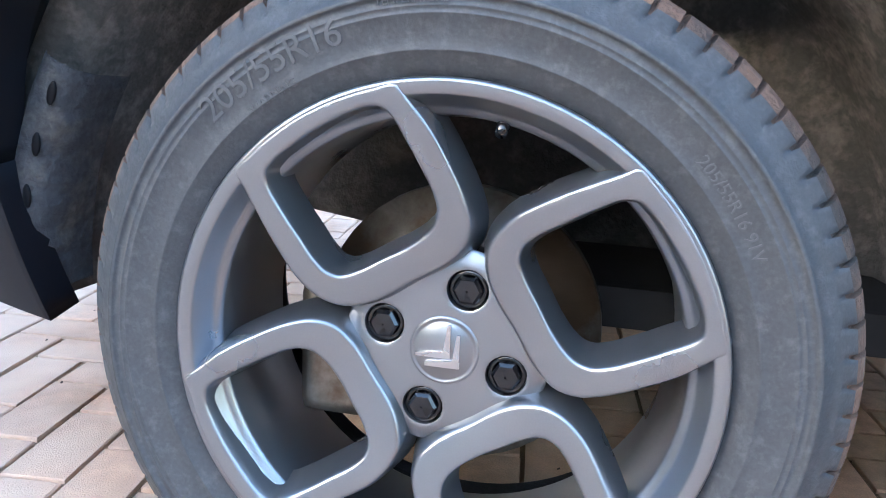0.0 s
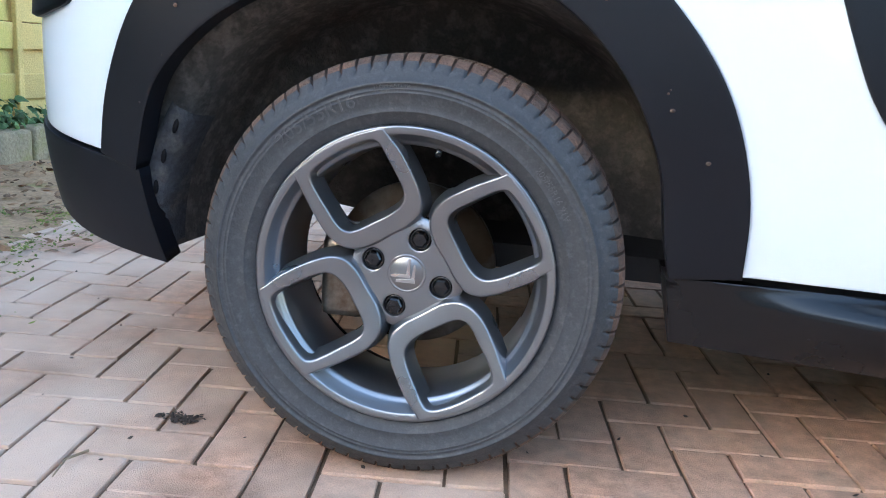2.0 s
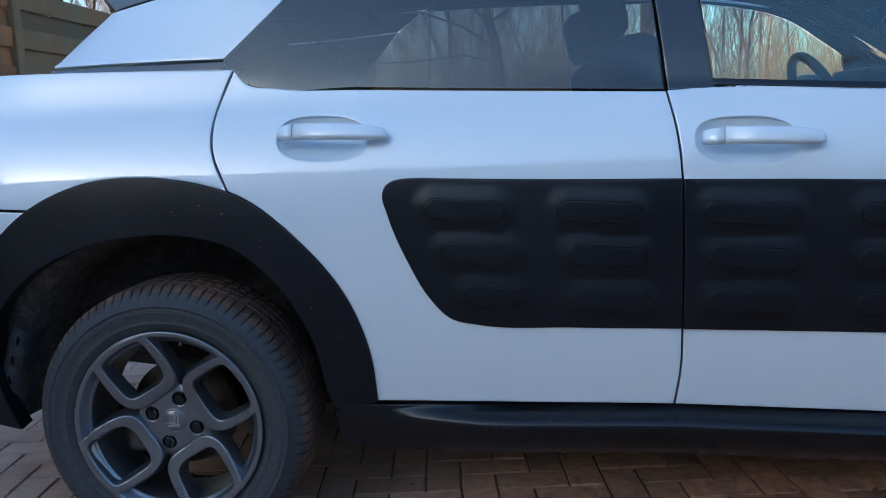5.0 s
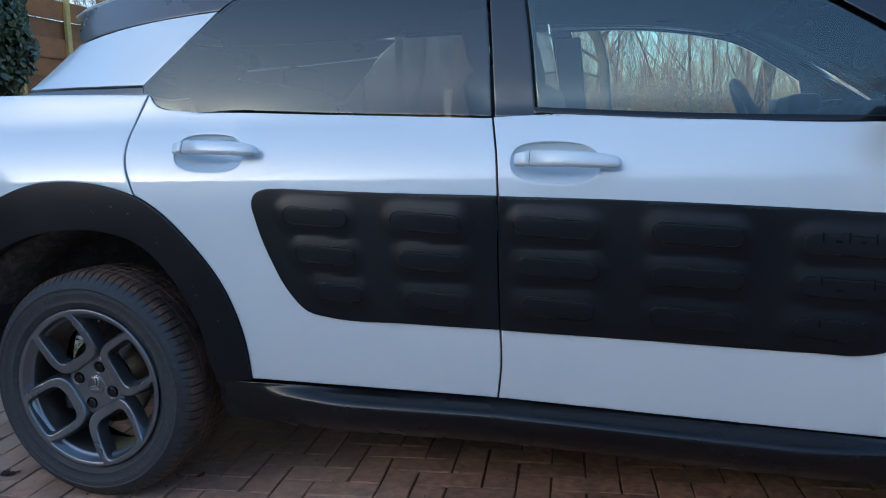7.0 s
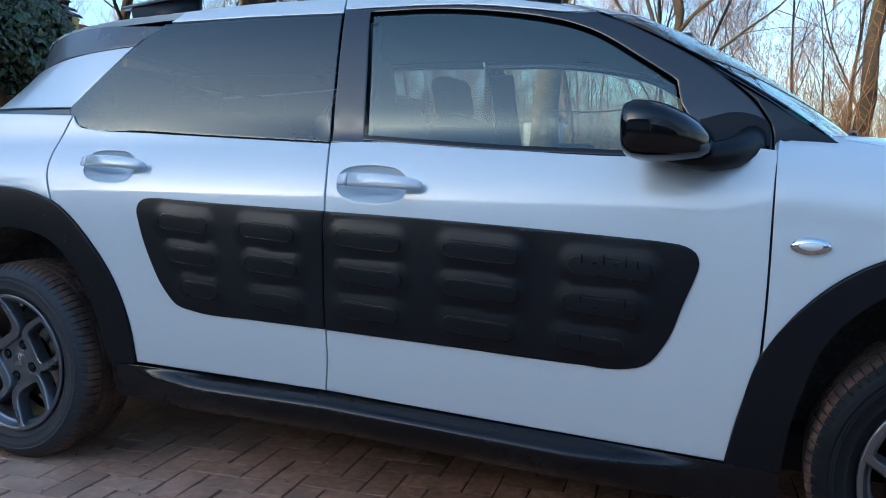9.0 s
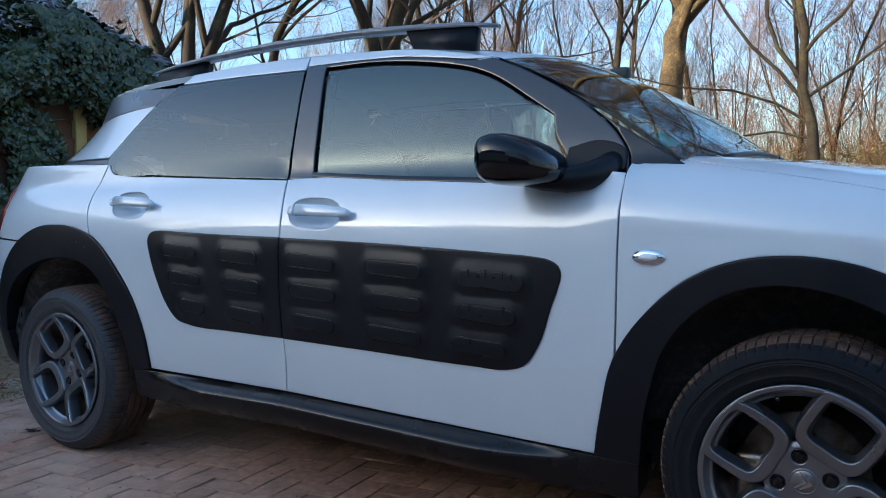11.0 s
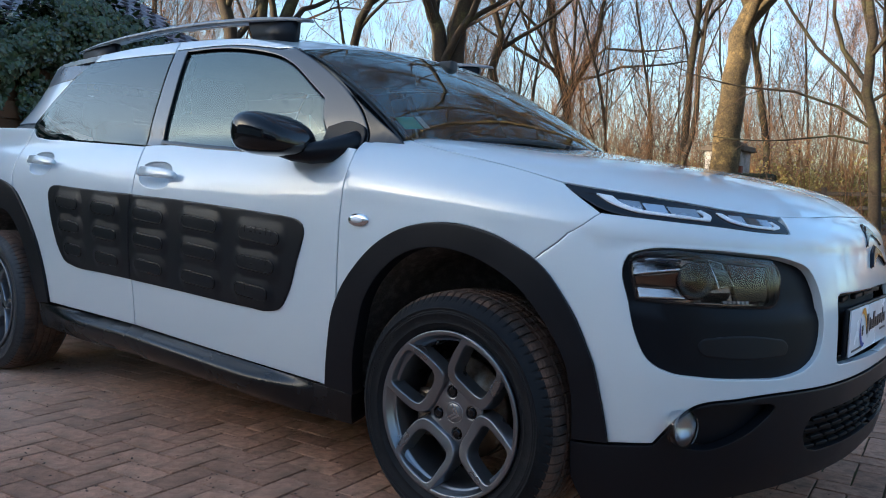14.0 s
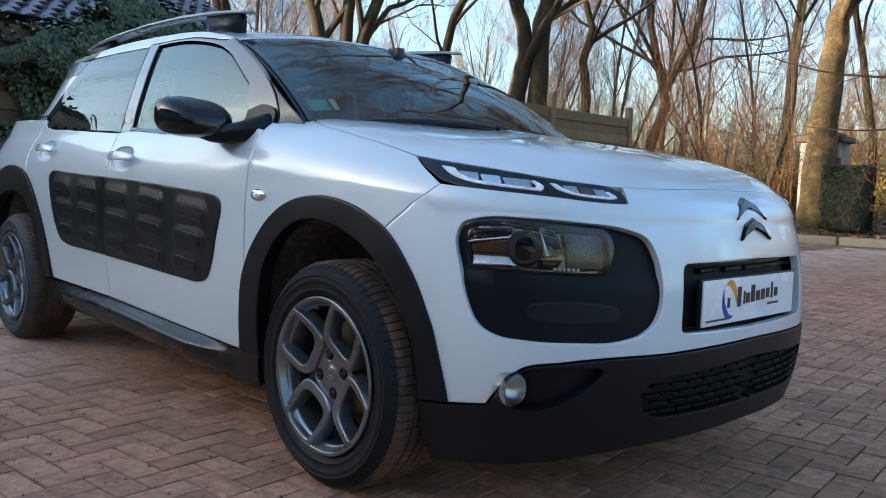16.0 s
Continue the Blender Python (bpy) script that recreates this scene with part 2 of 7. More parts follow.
ROOFTILE = mat("grey_roof_tile", (0.105, 0.095, 0.115), 0.36, var=0.3, scale=4, bump=0.3, bscale=60, rand=0.25)
RENDER = mat("pale_render", (0.55, 0.52, 0.47), 0.9, var=0.15, scale=2, bump=0.3, bscale=60, col2=(0.32, 0.30, 0.26), cover=0.5)
BRICK = mat("red_brick", (0.26, 0.085, 0.05), 0.9, var=0.3, scale=6, bump=0.4, bscale=60, rand=0.2)
TIMBER = mat("grey_timber", (0.12, 0.095, 0.07), 0.9, var=0.3, bump=0.3, bscale=60)
EDGING = mat("mossy_edging", (0.24, 0.19, 0.12), 0.95, var=0.4, scale=7, bump=0.6, bscale=70, col2=(0.18, 0.165, 0.06), cover=0.55, cscale=4)

# ---- building helpers ----


def part(name, data, material, parent=None, label=""):
    """One mesh object from a bmesh or a mesh, under a thing or a part."""
    if isinstance(data, bmesh.types.BMesh):
        me = bpy.data.meshes.new(name)
        data.to_mesh(me)
        data.free()
    else:
        me = data
    if material is not None and not me.materials:
        me.materials.append(material)
    ob = new(name, me)
    if parent is not None:
        ob.parent = parent
    if label:
        tagged(ob, label)
    return ob


def mesh(name, verts, faces, smooth=False):
    me = bpy.data.meshes.new(name)
    me.from_pydata([tuple(map(float, v)) for v in verts], [], [tuple(map(int, f)) for f in faces])
    if smooth:
        me.shade_smooth()
    return me


def thing(name, label, category, at=(0, 0, 0), group="", kind=""):
    ob = new(name)
    ob.location = at
    ob.empty_display_size = 0.1
    return tagged(ob, label, category, group, kind)


def box(sx, sy, sz, at=(0, 0, 0), bevel=0.0, rot=None, seg=2):
    bm = bmesh.new()
    bmesh.ops.create_cube(bm, size=1, matrix=Matrix.Diagonal((sx, sy, sz, 1)))
    if bevel:
        bmesh.ops.bevel(bm, geom=bm.edges[:], offset=bevel, segments=seg, affect="EDGES", profile=0.6)
    bmesh.ops.transform(bm, matrix=Matrix.Translation(at) @ (rot or Matrix.Identity(4)), verts=bm.verts)
    for f in bm.faces:
        f.smooth = bool(bevel) and seg > 1
    return bm


def lathe(name, profile, n=64, axis="y", closed=False, smooth=True):
    """Turns (radius, along) pairs round an axis."""
    verts, faces = [], []
    m = len(profile)
    for i in range(n):
        c, s = math.cos(2 * math.pi * i / n), math.sin(2 * math.pi * i / n)
        for r, d in profile:
            verts.append((r * c, d, r * s) if axis == "y" else ((r * c, r * s, d) if axis == "z" else (d, r * c, r * s)))
    for i in range(n):
        j = (i + 1) % n
        for k in range(m if closed else m - 1):
            l = (k + 1) % m
            faces.append((i * m + k, j * m + k, j * m + l, i * m + l))
    return mesh(name, verts, faces, smooth)


def tube(points, radii, sides=8, caps=True):
    """A tapered tube along points, as verts and faces."""
    pts = [Vector(p) for p in points]
    verts, faces = [], []
    a = None
    for i, p in enumerate(pts):
        d = (pts[min(i + 1, len(pts) - 1)] - pts[max(i - 1, 0)]).normalized()
        a = d.orthogonal() if a is None else a - d * a.dot(d)
        if a.length < 1e-3:
            a = d.orthogonal()
        a.normalize()
        b = d.cross(a)
        for k in range(sides):
            t = 2 * math.pi * k / sides
            verts.append(p + (a * math.cos(t) + b * math.sin(t)) * radii[i])
    for i in range(len(pts) - 1):
        for k in range(sides):
            l = (k + 1) % sides
            faces.append((i * sides + k, i * sides + l, (i + 1) * sides + l, (i + 1) * sides + k))
    if caps:
        faces.append(tuple(range(sides))[::-1])
        faces.append(tuple((len(pts) - 1) * sides + k for k in range(sides)))
    return verts, faces


def ring(pts, h=0.02):
    """A closed smooth outline through points; a point with a third value is a corner."""
    n, out = len(pts), []
    for i in range(n):
        p1, p2 = np.array(pts[i][:2], float), np.array(pts[(i + 1) % n][:2], float)
        c1, c2 = len(pts[i]) > 2, len(pts[(i + 1) % n]) > 2
        p0 = 2 * p1 - p2 if c1 else np.array(pts[i - 1][:2], float)
        p3 = 2 * p2 - p1 if c2 else np.array(pts[(i + 2) % n][:2], float)
        L = np.linalg.norm(p2 - p1)
        l0, l3 = max(np.linalg.norm(p1 - p0), 1e-6), max(np.linalg.norm(p3 - p2), 1e-6)
        d = (p2 - p1) / max(L, 1e-9)
        m1 = L * (d if c1 else ((p1 - p0) / l0 * L + d * l0) / (L + l0))
        m2 = L * (d if c2 else (d * l3 + (p3 - p2) / l3 * L) / (L + l3))
        k = max(1, int(math.ceil(L / h)))
        for j in range(k):
            u = j / k
            out.append((2 * u**3 - 3 * u**2 + 1) * p1 + (u**3 - 2 * u**2 + u) * m1 + (-2 * u**3 + 3 * u**2) * p2 + (u**3 - u**2) * m2)
    return np.array(out)


def area2(l):
    x, y = l[:, 0], l[:, 1]
    return float(np.sum(x * np.roll(y, -1) - np.roll(x, -1) * y))


def shrink(l, g):
    """The outline moved inwards by g."""
    s = 1 if area2(l) > 0 else -1
    d = np.roll(l, -1, 0) - np.roll(l, 1, 0)
    nrm = np.stack([-d[:, 1], d[:, 0]], 1) * s
    return l + nrm / np.maximum(np.linalg.norm(nrm, axis=1, keepdims=True), 1e-9) * g


def inside(p, loop):
    x, y = p[:, 0][:, None], p[:, 1][:, None]
    x1, y1 = loop[:, 0][None], loop[:, 1][None]
    x2, y2 = np.roll(loop[:, 0], -1)[None], np.roll(loop[:, 1], -1)[None]
    c = (y1 > y) != (y2 > y)
    with np.errstate(divide="ignore", invalid="ignore"):
        xi = x1 + (y - y1) / np.where(y2 == y1, 1e-12, y2 - y1) * (x2 - x1)
    return (np.sum(c & (x < xi), axis=1) % 2) == 1


def panel(name, loops, material, parent, f=None, off=0.0, step=0.035, thick=0.014, lip=0.0025, gap=0.0, label="", sides=(1, -1), soft=0.004, flip=False, seam=None):
    """A curved panel cut to an outline (with holes) on a surface f(a, v), with rolled, folded edges; and its twin on the other side."""
    f = f or body
    loops = [np.array(l) for l in loops]
    if gap:
        loops = [shrink(l, gap if i == 0 else -gap) for i, l in enumerate(loops)]
    if seam is not None:
        # the edge on the middle line closes flush against its twin
        for l in loops:
            l[:, 0] = np.where(l[:, 0] > seam - 0.004, seam, l[:, 0])
    offf = off if callable(off) else (lambda a, v: np.full(np.shape(a), float(off)))

    def F(a, v):
        return f(a, v) + normal(a, v, f) * (offf(a, v)[..., None]) * (-1 if flip else 1)
    inner = [shrink(l, soft if i == 0 else -soft) for i, l in enumerate(loops)]
    lo, hi = loops[0].min(0), loops[0].max(0)
    gx, gy = np.meshgrid(np.arange(lo[0] + step / 2, hi[0], step), np.arange(lo[1] + step / 2, hi[1], step))
    g = np.stack([gx.ravel(), gy.ravel()], 1)
    keep = inside(g, inner[0])
    for l in inner[1:]:
        keep &= ~inside(g, l)
    g = g[keep]
    if len(g):
        allb = np.concatenate(inner)
        dm = np.min(np.hypot(g[:, None, 0] - allb[None, :, 0], g[:, None, 1] - allb[None, :, 1]), axis=1)
        g = g[dm > step * 0.4]
    inn = np.concatenate(inner)
    ok = inside(inn, loops[0])
    for l in loops[1:]:
        ok &= ~inside(inn, l)
    inn = inn[ok]
    nb = sum(len(l) for l in loops)
    pts = np.concatenate([*loops, inn, g]) if len(g) else np.concatenate([*loops, inn])
    edges, s = [], 0
    for l in loops:
        edges += [(s + i, s + (i + 1) % len(l)) for i in range(len(l))]
        s += len(l)
    from_cdt = geometry.delaunay_2d_cdt([Vector(p) for p in pts], edges, [], 0, 1e-6)
    vs = np.array([tuple(v) for v in from_cdt[0]])
    tri = np.array([t for t in from_cdt[2] if len(t) == 3])
    cen = vs[tri].mean(1)
    k = inside(cen, loops[0])
    for l in loops[1:]:
        k &= ~inside(cen, l)
    tri = tri[k]
    P, N = F(vs[:, 0], vs[:, 1]), normal(vs[:, 0], vs[:, 1], F)
    if flip:
        N = -N
    # which output vertices lie on the loops
    verts, norms, faces = list(P), list(N), []
    fn = np.cross(P[tri[:, 1]] - P[tri[:, 0]], P[tri[:, 2]] - P[tri[:, 0]])
    sgn = np.sum(fn * N[tri].mean(1), axis=1) < 0
    tri[sgn] = tri[sgn][:, ::-1]
    faces += [tuple(t) for t in tri]
    rim = []
    for li, l in enumerate(loops):
        Q, M = F(l[:, 0], l[:, 1]), normal(l[:, 0], l[:, 1], F)
        if flip:
            M = -M
        T = np.roll(Q, -1, 0) - np.roll(Q, 1, 0)
        O = np.cross(T, M) * (1 if area2(l) > 0 else -1) * (1 if li == 0 else -1) * (-1 if flip else 1)
        O /= np.maximum(np.linalg.norm(O, axis=1, keepdims=True), 1e-9)
        # roll the edge: lower the rim vertices a little
        D = np.linalg.norm(P[:, None] - Q[None], axis=2)
        idx = D.argmin(0)
        on = l[:, 0] > seam - 1e-6 if seam is not None else np.zeros(len(l), bool)
        for i, j in enumerate(idx):
            if on[i]:
                flat = M[i] * (1, 0, 1)
                verts[j], norms[j] = Q[i] * (1, 0, 1), flat / max(np.linalg.norm(flat), 1e-9)
                continue
            verts[j] = Q[i] - M[i] * lip
            nn = M[i] + O[i] * 0.45
            norms[j] = nn / max(np.linalg.norm(nn), 1e-9)
        b0 = len(verts)
        for i in range(len(l)):
            verts.append(Q[i] - M[i] * thick)
            norms.append(O[i])
        for i in range(len(l)):
            j = (i + 1) % len(l)
            if idx[i] == idx[j] or (on[i] and on[j]):
                continue
            q = (int(idx[i]), int(idx[j]), b0 + j, b0 + i)
            fnq = np.cross(verts[q[1]] - verts[q[0]], verts[q[3]] - verts[q[0]])
            nq = (tuple(O[i]), tuple(O[j]), tuple(O[j]), tuple(O[i]))
            if fnq @ O[i] < 0:
                q, nq = q[::-1], nq[::-1]
            faces.append(q)
            rim.append(nq)
    verts, norms = np.array(verts), np.array(norms)
    ln = np.array([norms[k] for t in faces[:len(tri)] for k in t] + [k for r in rim for k in r], float).reshape(-1, 3)
    made = []
    for side in sides:
        vv, nn2, ff = verts.copy(), ln, faces
        if side < 0:
            vv[:, 1] *= -1
            ff = [t[::-1] for t in faces]
            nn2 = np.array([norms[k] for t in ff[:len(tri)] for k in t] + [k for r in rim for k in r[::-1]], float).reshape(-1, 3) * (1, -1, 1)
        me = mesh(name, vv, ff, True)
        me.normals_split_custom_set([tuple(map(float, q)) for q in nn2])
        made.append(part(name, me, material, parent[0 if side > 0 else -1] if isinstance(parent, list) else parent, label))
    return made


def word(text, size, depth=0.0):
    """The built-in font as a mesh in the xy plane, its baseline on the x axis."""
    cu = bpy.data.curves.new("word", "FONT")
    cu.body, cu.size, cu.extrude = text, size, depth
    cu.resolution_u = 3
    ob = bpy.data.objects.new("word", cu)
    scene.collection.objects.link(ob)
    me = bpy.data.meshes.new_from_object(ob.evaluated_get(bpy.context.evaluated_depsgraph_get()))
    bpy.data.objects.remove(ob)
    return me

# ---- the car body as a surface: a runs along the flank and round the nose, v runs up it ----
X0F,X0R=2.2,0.45
def _tab(L,W,n,m):
    th=np.concatenate([np.arccos(np.linspace(0,.9,1801)**(n/2)),np.linspace(np.arccos(.9**(n/2)),0,1500)[1:]])
    x=L*np.cos(th).clip(0)**(2/n); y=W*np.sin(th).clip(0)**(2/m)
    s=np.concatenate([[0],np.cumsum(np.hypot(np.diff(x),np.diff(y)))])
    return s,th
SF,THF=_tab(1.23,.83,5,2.5)
SR,THR=_tab(1.19,.80,9,3.2)
def ip(v,xs,ys): return np.interp(v,xs,ys)
WZ=([.10,.20,.28,.34,.42,.52,.62,.72,.82,.88,.94,.98,1.02,1.08,1.2,1.3,1.38,1.43],
    [.74,.765,.785,.797,.81,.821,.828,.830,.826,.816,.795,.775,.752,.735,.693,.652,.612,.58])
def smooth_ip(v,t):
    # cubic (Catmull-Rom/pchip-like) interpolation
    xs,ys=map(np.asarray,t); v=np.clip(v,xs[0],xs[-1])
    d=np.diff(ys)/np.diff(xs); m=np.empty_like(ys); m[0],m[-1]=d[0],d[-1]; m[1:-1]=(d[:-1]+d[1:])/2
    i=np.clip(np.searchsorted(xs,v)-1,0,len(xs)-2); h=xs[i+1]-xs[i]; u=(v-xs[i])/h
    return (2*u**3-3*u**2+1)*ys[i]+(u**3-2*u**2+u)*h*m[i]+(-2*u**3+3*u**2)*ys[i+1]+(u**3-u**2)*h*m[i+1]
XFZ=([.15,.25,.35,.5,.65,.75,.85,.95,1.1],[3.36,3.405,3.425,3.43,3.425,3.405,3.36,3.28,3.2])
XRZ=([.15,.25,.4,.6,.8,1.0,1.1,1.2,1.35,1.45],[-.64,-.70,-.745,-.75,-.73,-.68,-.62,-.53,-.40,-.30])
ZSH=([2.0,2.6,3.2,4.4],[.86,.83,.78,.76])
HH=([2.0,2.3,2.6,3.0,3.4,4.4],[.215,.205,.185,.16,.143,.12])
def outline(a,z):
    "x and half-width at parameter a and height z"
    a=np.asarray(a,float); z=np.asarray(z,float)
    W=smooth_ip(z,WZ)
    xf=smooth_ip(z,XFZ)
    k=np.clip((z-.5)/.4,0,1); n=5-1.0*k; m=2.5-.3*k
    th=np.interp(a-X0F,SF,THF)
    fx=X0F+(xf-X0F)*np.cos(th).clip(0)**(2/n); fy=W*np.sin(th).clip(0)**(2/m)
    xr=smooth_ip(z,XRZ)
    tr=np.interp(X0R-a,SR,THR)
    rx=X0R+(xr-X0R)*np.cos(tr).clip(0)**(2/9); ry=W*np.sin(tr).clip(0)**(2/3.2)
    x=np.where(a>X0F,fx,np.where(a<X0R,rx,a)); y=np.where(a>X0F,fy,np.where(a<X0R,ry,W))
    return x,y
def body(a,v):
    "right half: points (x,y,z)"
    a,v=np.broadcast_arrays(np.asarray(a,float),np.asarray(v,float))
    zs=smooth_ip(a,ZSH); hh=smooth_ip(a,HH)
    # side
    x,y=outline(a,v); side=np.stack([x,-y,v],-1)
    # hood and shoulder
    t=np.clip(v-zs,0,1); q=t*t; g=np.sqrt((1-(1-q)**8).clip(0))
    x0,y0=outline(a,np.minimum(v,zs)); cx=np.minimum(x0,2.42+.1*(x0-2.42).clip(0))
    rise=(1.04-zs-hh)*(np.clip((q-.06)/.94,0,1)+1e-9)**.8
    top=np.stack([x0+(cx-x0)*q,-y0*(1-q),zs+hh*g+rise],-1)
    low=np.stack([x0,-y0,v],-1)
    front=np.where((v<zs)[...,None],low,top)
    k=np.clip((a-2.05)/.2,0,1); k=(k*k*(3-2*k))[...,None]
    return side*(1-k)+front*k
def normal(a,v,f=body,e=1e-3):
    a,v=np.broadcast_arrays(np.asarray(a,float),np.asarray(v,float))
    du=f(a+e,v)-f(a-e,v); dv=f(a,v+e)-f(a,v-e)
    n=np.cross(du,dv); l=np.linalg.norm(n,axis=-1,keepdims=True); n=n/np.maximum(l,1e-12)
    return n

# ---- the car ----
car = thing("car", "white compact car with black bumper pads, parked on brick paving", "car")
CEN = X0F + SF[-1]                     # a at the middle of the nose


def glasshouse(x, z):
    """The side above the belt line."""
    x, z = np.broadcast_arrays(np.asarray(x, float), np.asarray(z, float))
    back = np.clip(0.17 + 1.07 * (z - 1.12), 0.1, 0.33)
    w = smooth_ip(z, WZ) - 0.055 * np.clip((x - 1.5) / 0.86, 0, 2) ** 2 - back * np.clip((0.3 - x) / 0.7, 0, 2) ** 2
    return np.stack([x, -w, z], -1)


ROOF_EDGE = ([-0.45, -0.25, 0.1, 0.45, 0.8, 1.1, 1.5, 1.76, 1.95], [1.355, 1.376, 1.392, 1.408, 1.420, 1.416, 1.386, 1.332, 1.26])


def roof_at(x, s):
    """The roof: s runs from the right edge (-1) to the left edge (1)."""
    x, s = np.broadcast_arrays(np.asarray(x, float), np.asarray(s, float))
    ze = smooth_ip(x, ROOF_EDGE)
    w = -glasshouse(x, ze)[..., 1]
    bow = np.clip(1 - np.abs(s) ** 2.6, 0, 1)
    xx = x + 0.085 * np.clip((x - 1.2) / 0.56, 0, 1.2) * bow - 0.06 * np.clip((0 - x) / 0.35, 0, 1) * bow
    return np.stack([xx, w * s, ze + 0.048 * bow], -1)


def screen_at(s, h):
    """The windscreen: s from right to left, h from the bottom to the top."""
    s, h = np.broadcast_arrays(np.asarray(s, float), np.asarray(h, float))
    b = 1 - s**2
    top = roof_at(np.full(s.shape, 1.775), s * 0.985)
    bot = np.stack([2.36 + 0.06 * b, 0.70 * s, 0.978 + 0.045 * b], -1)
    bulge = (0.028 * h * (1 - h) * 4)[..., None] * np.array([0.55, 0, 0.83])
    return bot * (1 - h[..., None]) + top * h[..., None] + bulge


# outlines on the flank
ARCH_R_OUT = [(-0.475, 0.452), (-0.452, 0.56), (-0.39, 0.70), (-0.285, 0.803), (-0.161, 0.856), (-0.027, 0.866), (0.102, 0.850), (0.193, 0.822), (0.327, 0.718), (0.416, 0.602), (0.462, 0.466), (0.470, 0.357)]
ARCH_R_IN = [(0.372, 0.348), (0.362, 0.39), (0.342, 0.50), (0.27, 0.633), (0.174, 0.713), (0.068, 0.740), (-0.039, 0.741), (-0.162, 0.717), (-0.288, 0.655), (-0.366, 0.575), (-0.415, 0.43)]
ARCH_F_OUT = [(2.125, 0.298), (2.148, 0.408), (2.195, 0.565), (2.32, 0.690), (2.475, 0.770), (2.608, 0.798), (2.72, 0.798), (2.82, 0.773), (2.90, 0.724), (2.955, 0.623), (2.985, 0.517), (3.012, 0.389), (3.025, 0.32)]
ARCH_F_IN = [(2.94, 0.315), (2.935, 0.44), (2.895, 0.57), (2.825, 0.67), (2.73, 0.722), (2.63, 0.738), (2.52, 0.722), (2.41, 0.668), (2.315, 0.575), (2.262, 0.44), (2.24, 0.29)]
corner = lambda p: (p[0], p[1], 1)
ends = lambda pts: [corner(pts[0]), *pts[1:-1], corner(pts[-1])]
GAP = 0.0015

# doors and white panels
CUPS = {"rear": (0.376, 0.936), "front": (1.249, 0.901)}


def cup_ring(ca, cv, k=1.0):
    return ring([(ca + k * 0.098 * math.copysign(abs(math.cos(t)) ** 0.75, math.cos(t)), cv - 0.05 * (k * 0.098 * math.cos(t)) + k * 0.046 * math.copysign(abs(math.sin(t)) ** 0.75, math.sin(t))) for t in [2 * math.pi * i / 32 for i in range(32)]], 0.01)


rear_doors = panel("rear_door", [ring([(0.470, 0.357, 1), (1.111, 0.345, 1), (1.122, 0.43), (1.123, 0.518), (1.122, 0.70), (1.121, 0.828), (1.113, 0.93), (1.099, 1.006, 1), (0.471, 1.036), (0.26, 1.047), (0.185, 1.060), (0.150, 1.09, 1), (0.127, 1.0), (0.130, 0.93), (0.172, 0.831, 1), (0.193, 0.822), (0.327, 0.718), (0.416, 0.602), (0.462, 0.466)]), cup_ring(*CUPS['rear'])], PAINT, car, gap=GAP, lip=0.0012)
front_doors = panel("front_door", [ring([(1.113, 0.345, 1), (1.813, 0.312), (2.125, 0.299, 1), (2.148, 0.408), (2.188, 0.552, 1), (2.194, 0.677), (2.197, 0.833), (2.199, 0.95), (2.203, 1.085, 1), (2.125, 1.02), (2.05, 0.980), (1.90, 0.978), (1.50, 0.997), (1.20, 1.012), (1.101, 1.008, 1), (1.115, 0.93), (1.123, 0.828), (1.124, 0.70), (1.125, 0.518), (1.124, 0.43)]), cup_ring(*CUPS['front'])], PAINT, car, gap=GAP, lip=0.0012)
panel("rear_quarter", [ring([(-0.285, 0.803, 1), (-0.161, 0.856), (-0.027, 0.866), (0.102, 0.850), (0.169, 0.832, 1), (0.127, 0.93), (0.124, 1.0), (0.146, 1.092, 1), (-0.10, 1.099), (-0.60, 1.108, 1), (-0.72, 0.82, 1), (-0.45, 0.812)])], PAINT, car, gap=GAP, lip=0.0012)
panel("rear_bumper", [ring([(-0.475, 0.452, 1), (-0.452, 0.56), (-0.39, 0.70), (-0.287, 0.800, 1), (-0.45, 0.808), (-0.74, 0.816, 1), (-1.2, 0.82, 1), (-1.2, 0.53, 1), (-0.75, 0.49)])], PAINT, car, gap=GAP, lip=0.0012)
# the pillar behind the rear side window, with its two grey bands
panel("rear_pillar", [ring([(0.150, 1.116, 1), (-0.33, 1.128, 1), (-0.27, 1.20), (-0.20, 1.262, 1), (0.10, 1.288), (0.345, 1.306, 1), (0.292, 1.25)])], PAINT, car, f=glasshouse, gap=GAP)
panel("lower_band", [ring([(0.148, 1.113, 1), (0.152, 1.094, 1), (-0.345, 1.106, 1), (-0.335, 1.125, 1)])], SPOILER, car, f=glasshouse, off=-0.004)
panel("upper_band", [ring([(0.436, 1.370, 1), (0.346, 1.310, 1), (0.10, 1.292), (-0.20, 1.268, 1), (-0.245, 1.30), (-0.25, 1.372, 1), (0.10, 1.384)])], SPOILER, car, f=glasshouse, off=-0.004)
panel("front_fender", [ring([(2.191, 0.553, 1), (2.215, 0.590), (2.32, 0.690), (2.475, 0.770), (2.608, 0.798), (2.72, 0.798), (2.82, 0.773), (2.892, 0.730, 1), (2.924, 0.7505), (2.958, 0.771), (2.990, 0.795), (3.018, 0.836), (3.042, 0.884), (3.060, 0.918, 1), (3.022, 0.985), (2.988, 1.05), (2.972, 1.079, 1), (2.866, 1.127), (2.65, 1.19), (2.50, 1.228), (2.33, 1.31, 1), (2.215, 1.16, 1), (2.206, 1.085), (2.2015, 0.95), (2.199, 0.833), (2.196, 0.677)])], PAINT, car, gap=GAP, lip=0.0012)
VTOP = lambda a: float(smooth_ip(a, ZSH)) + 0.9995
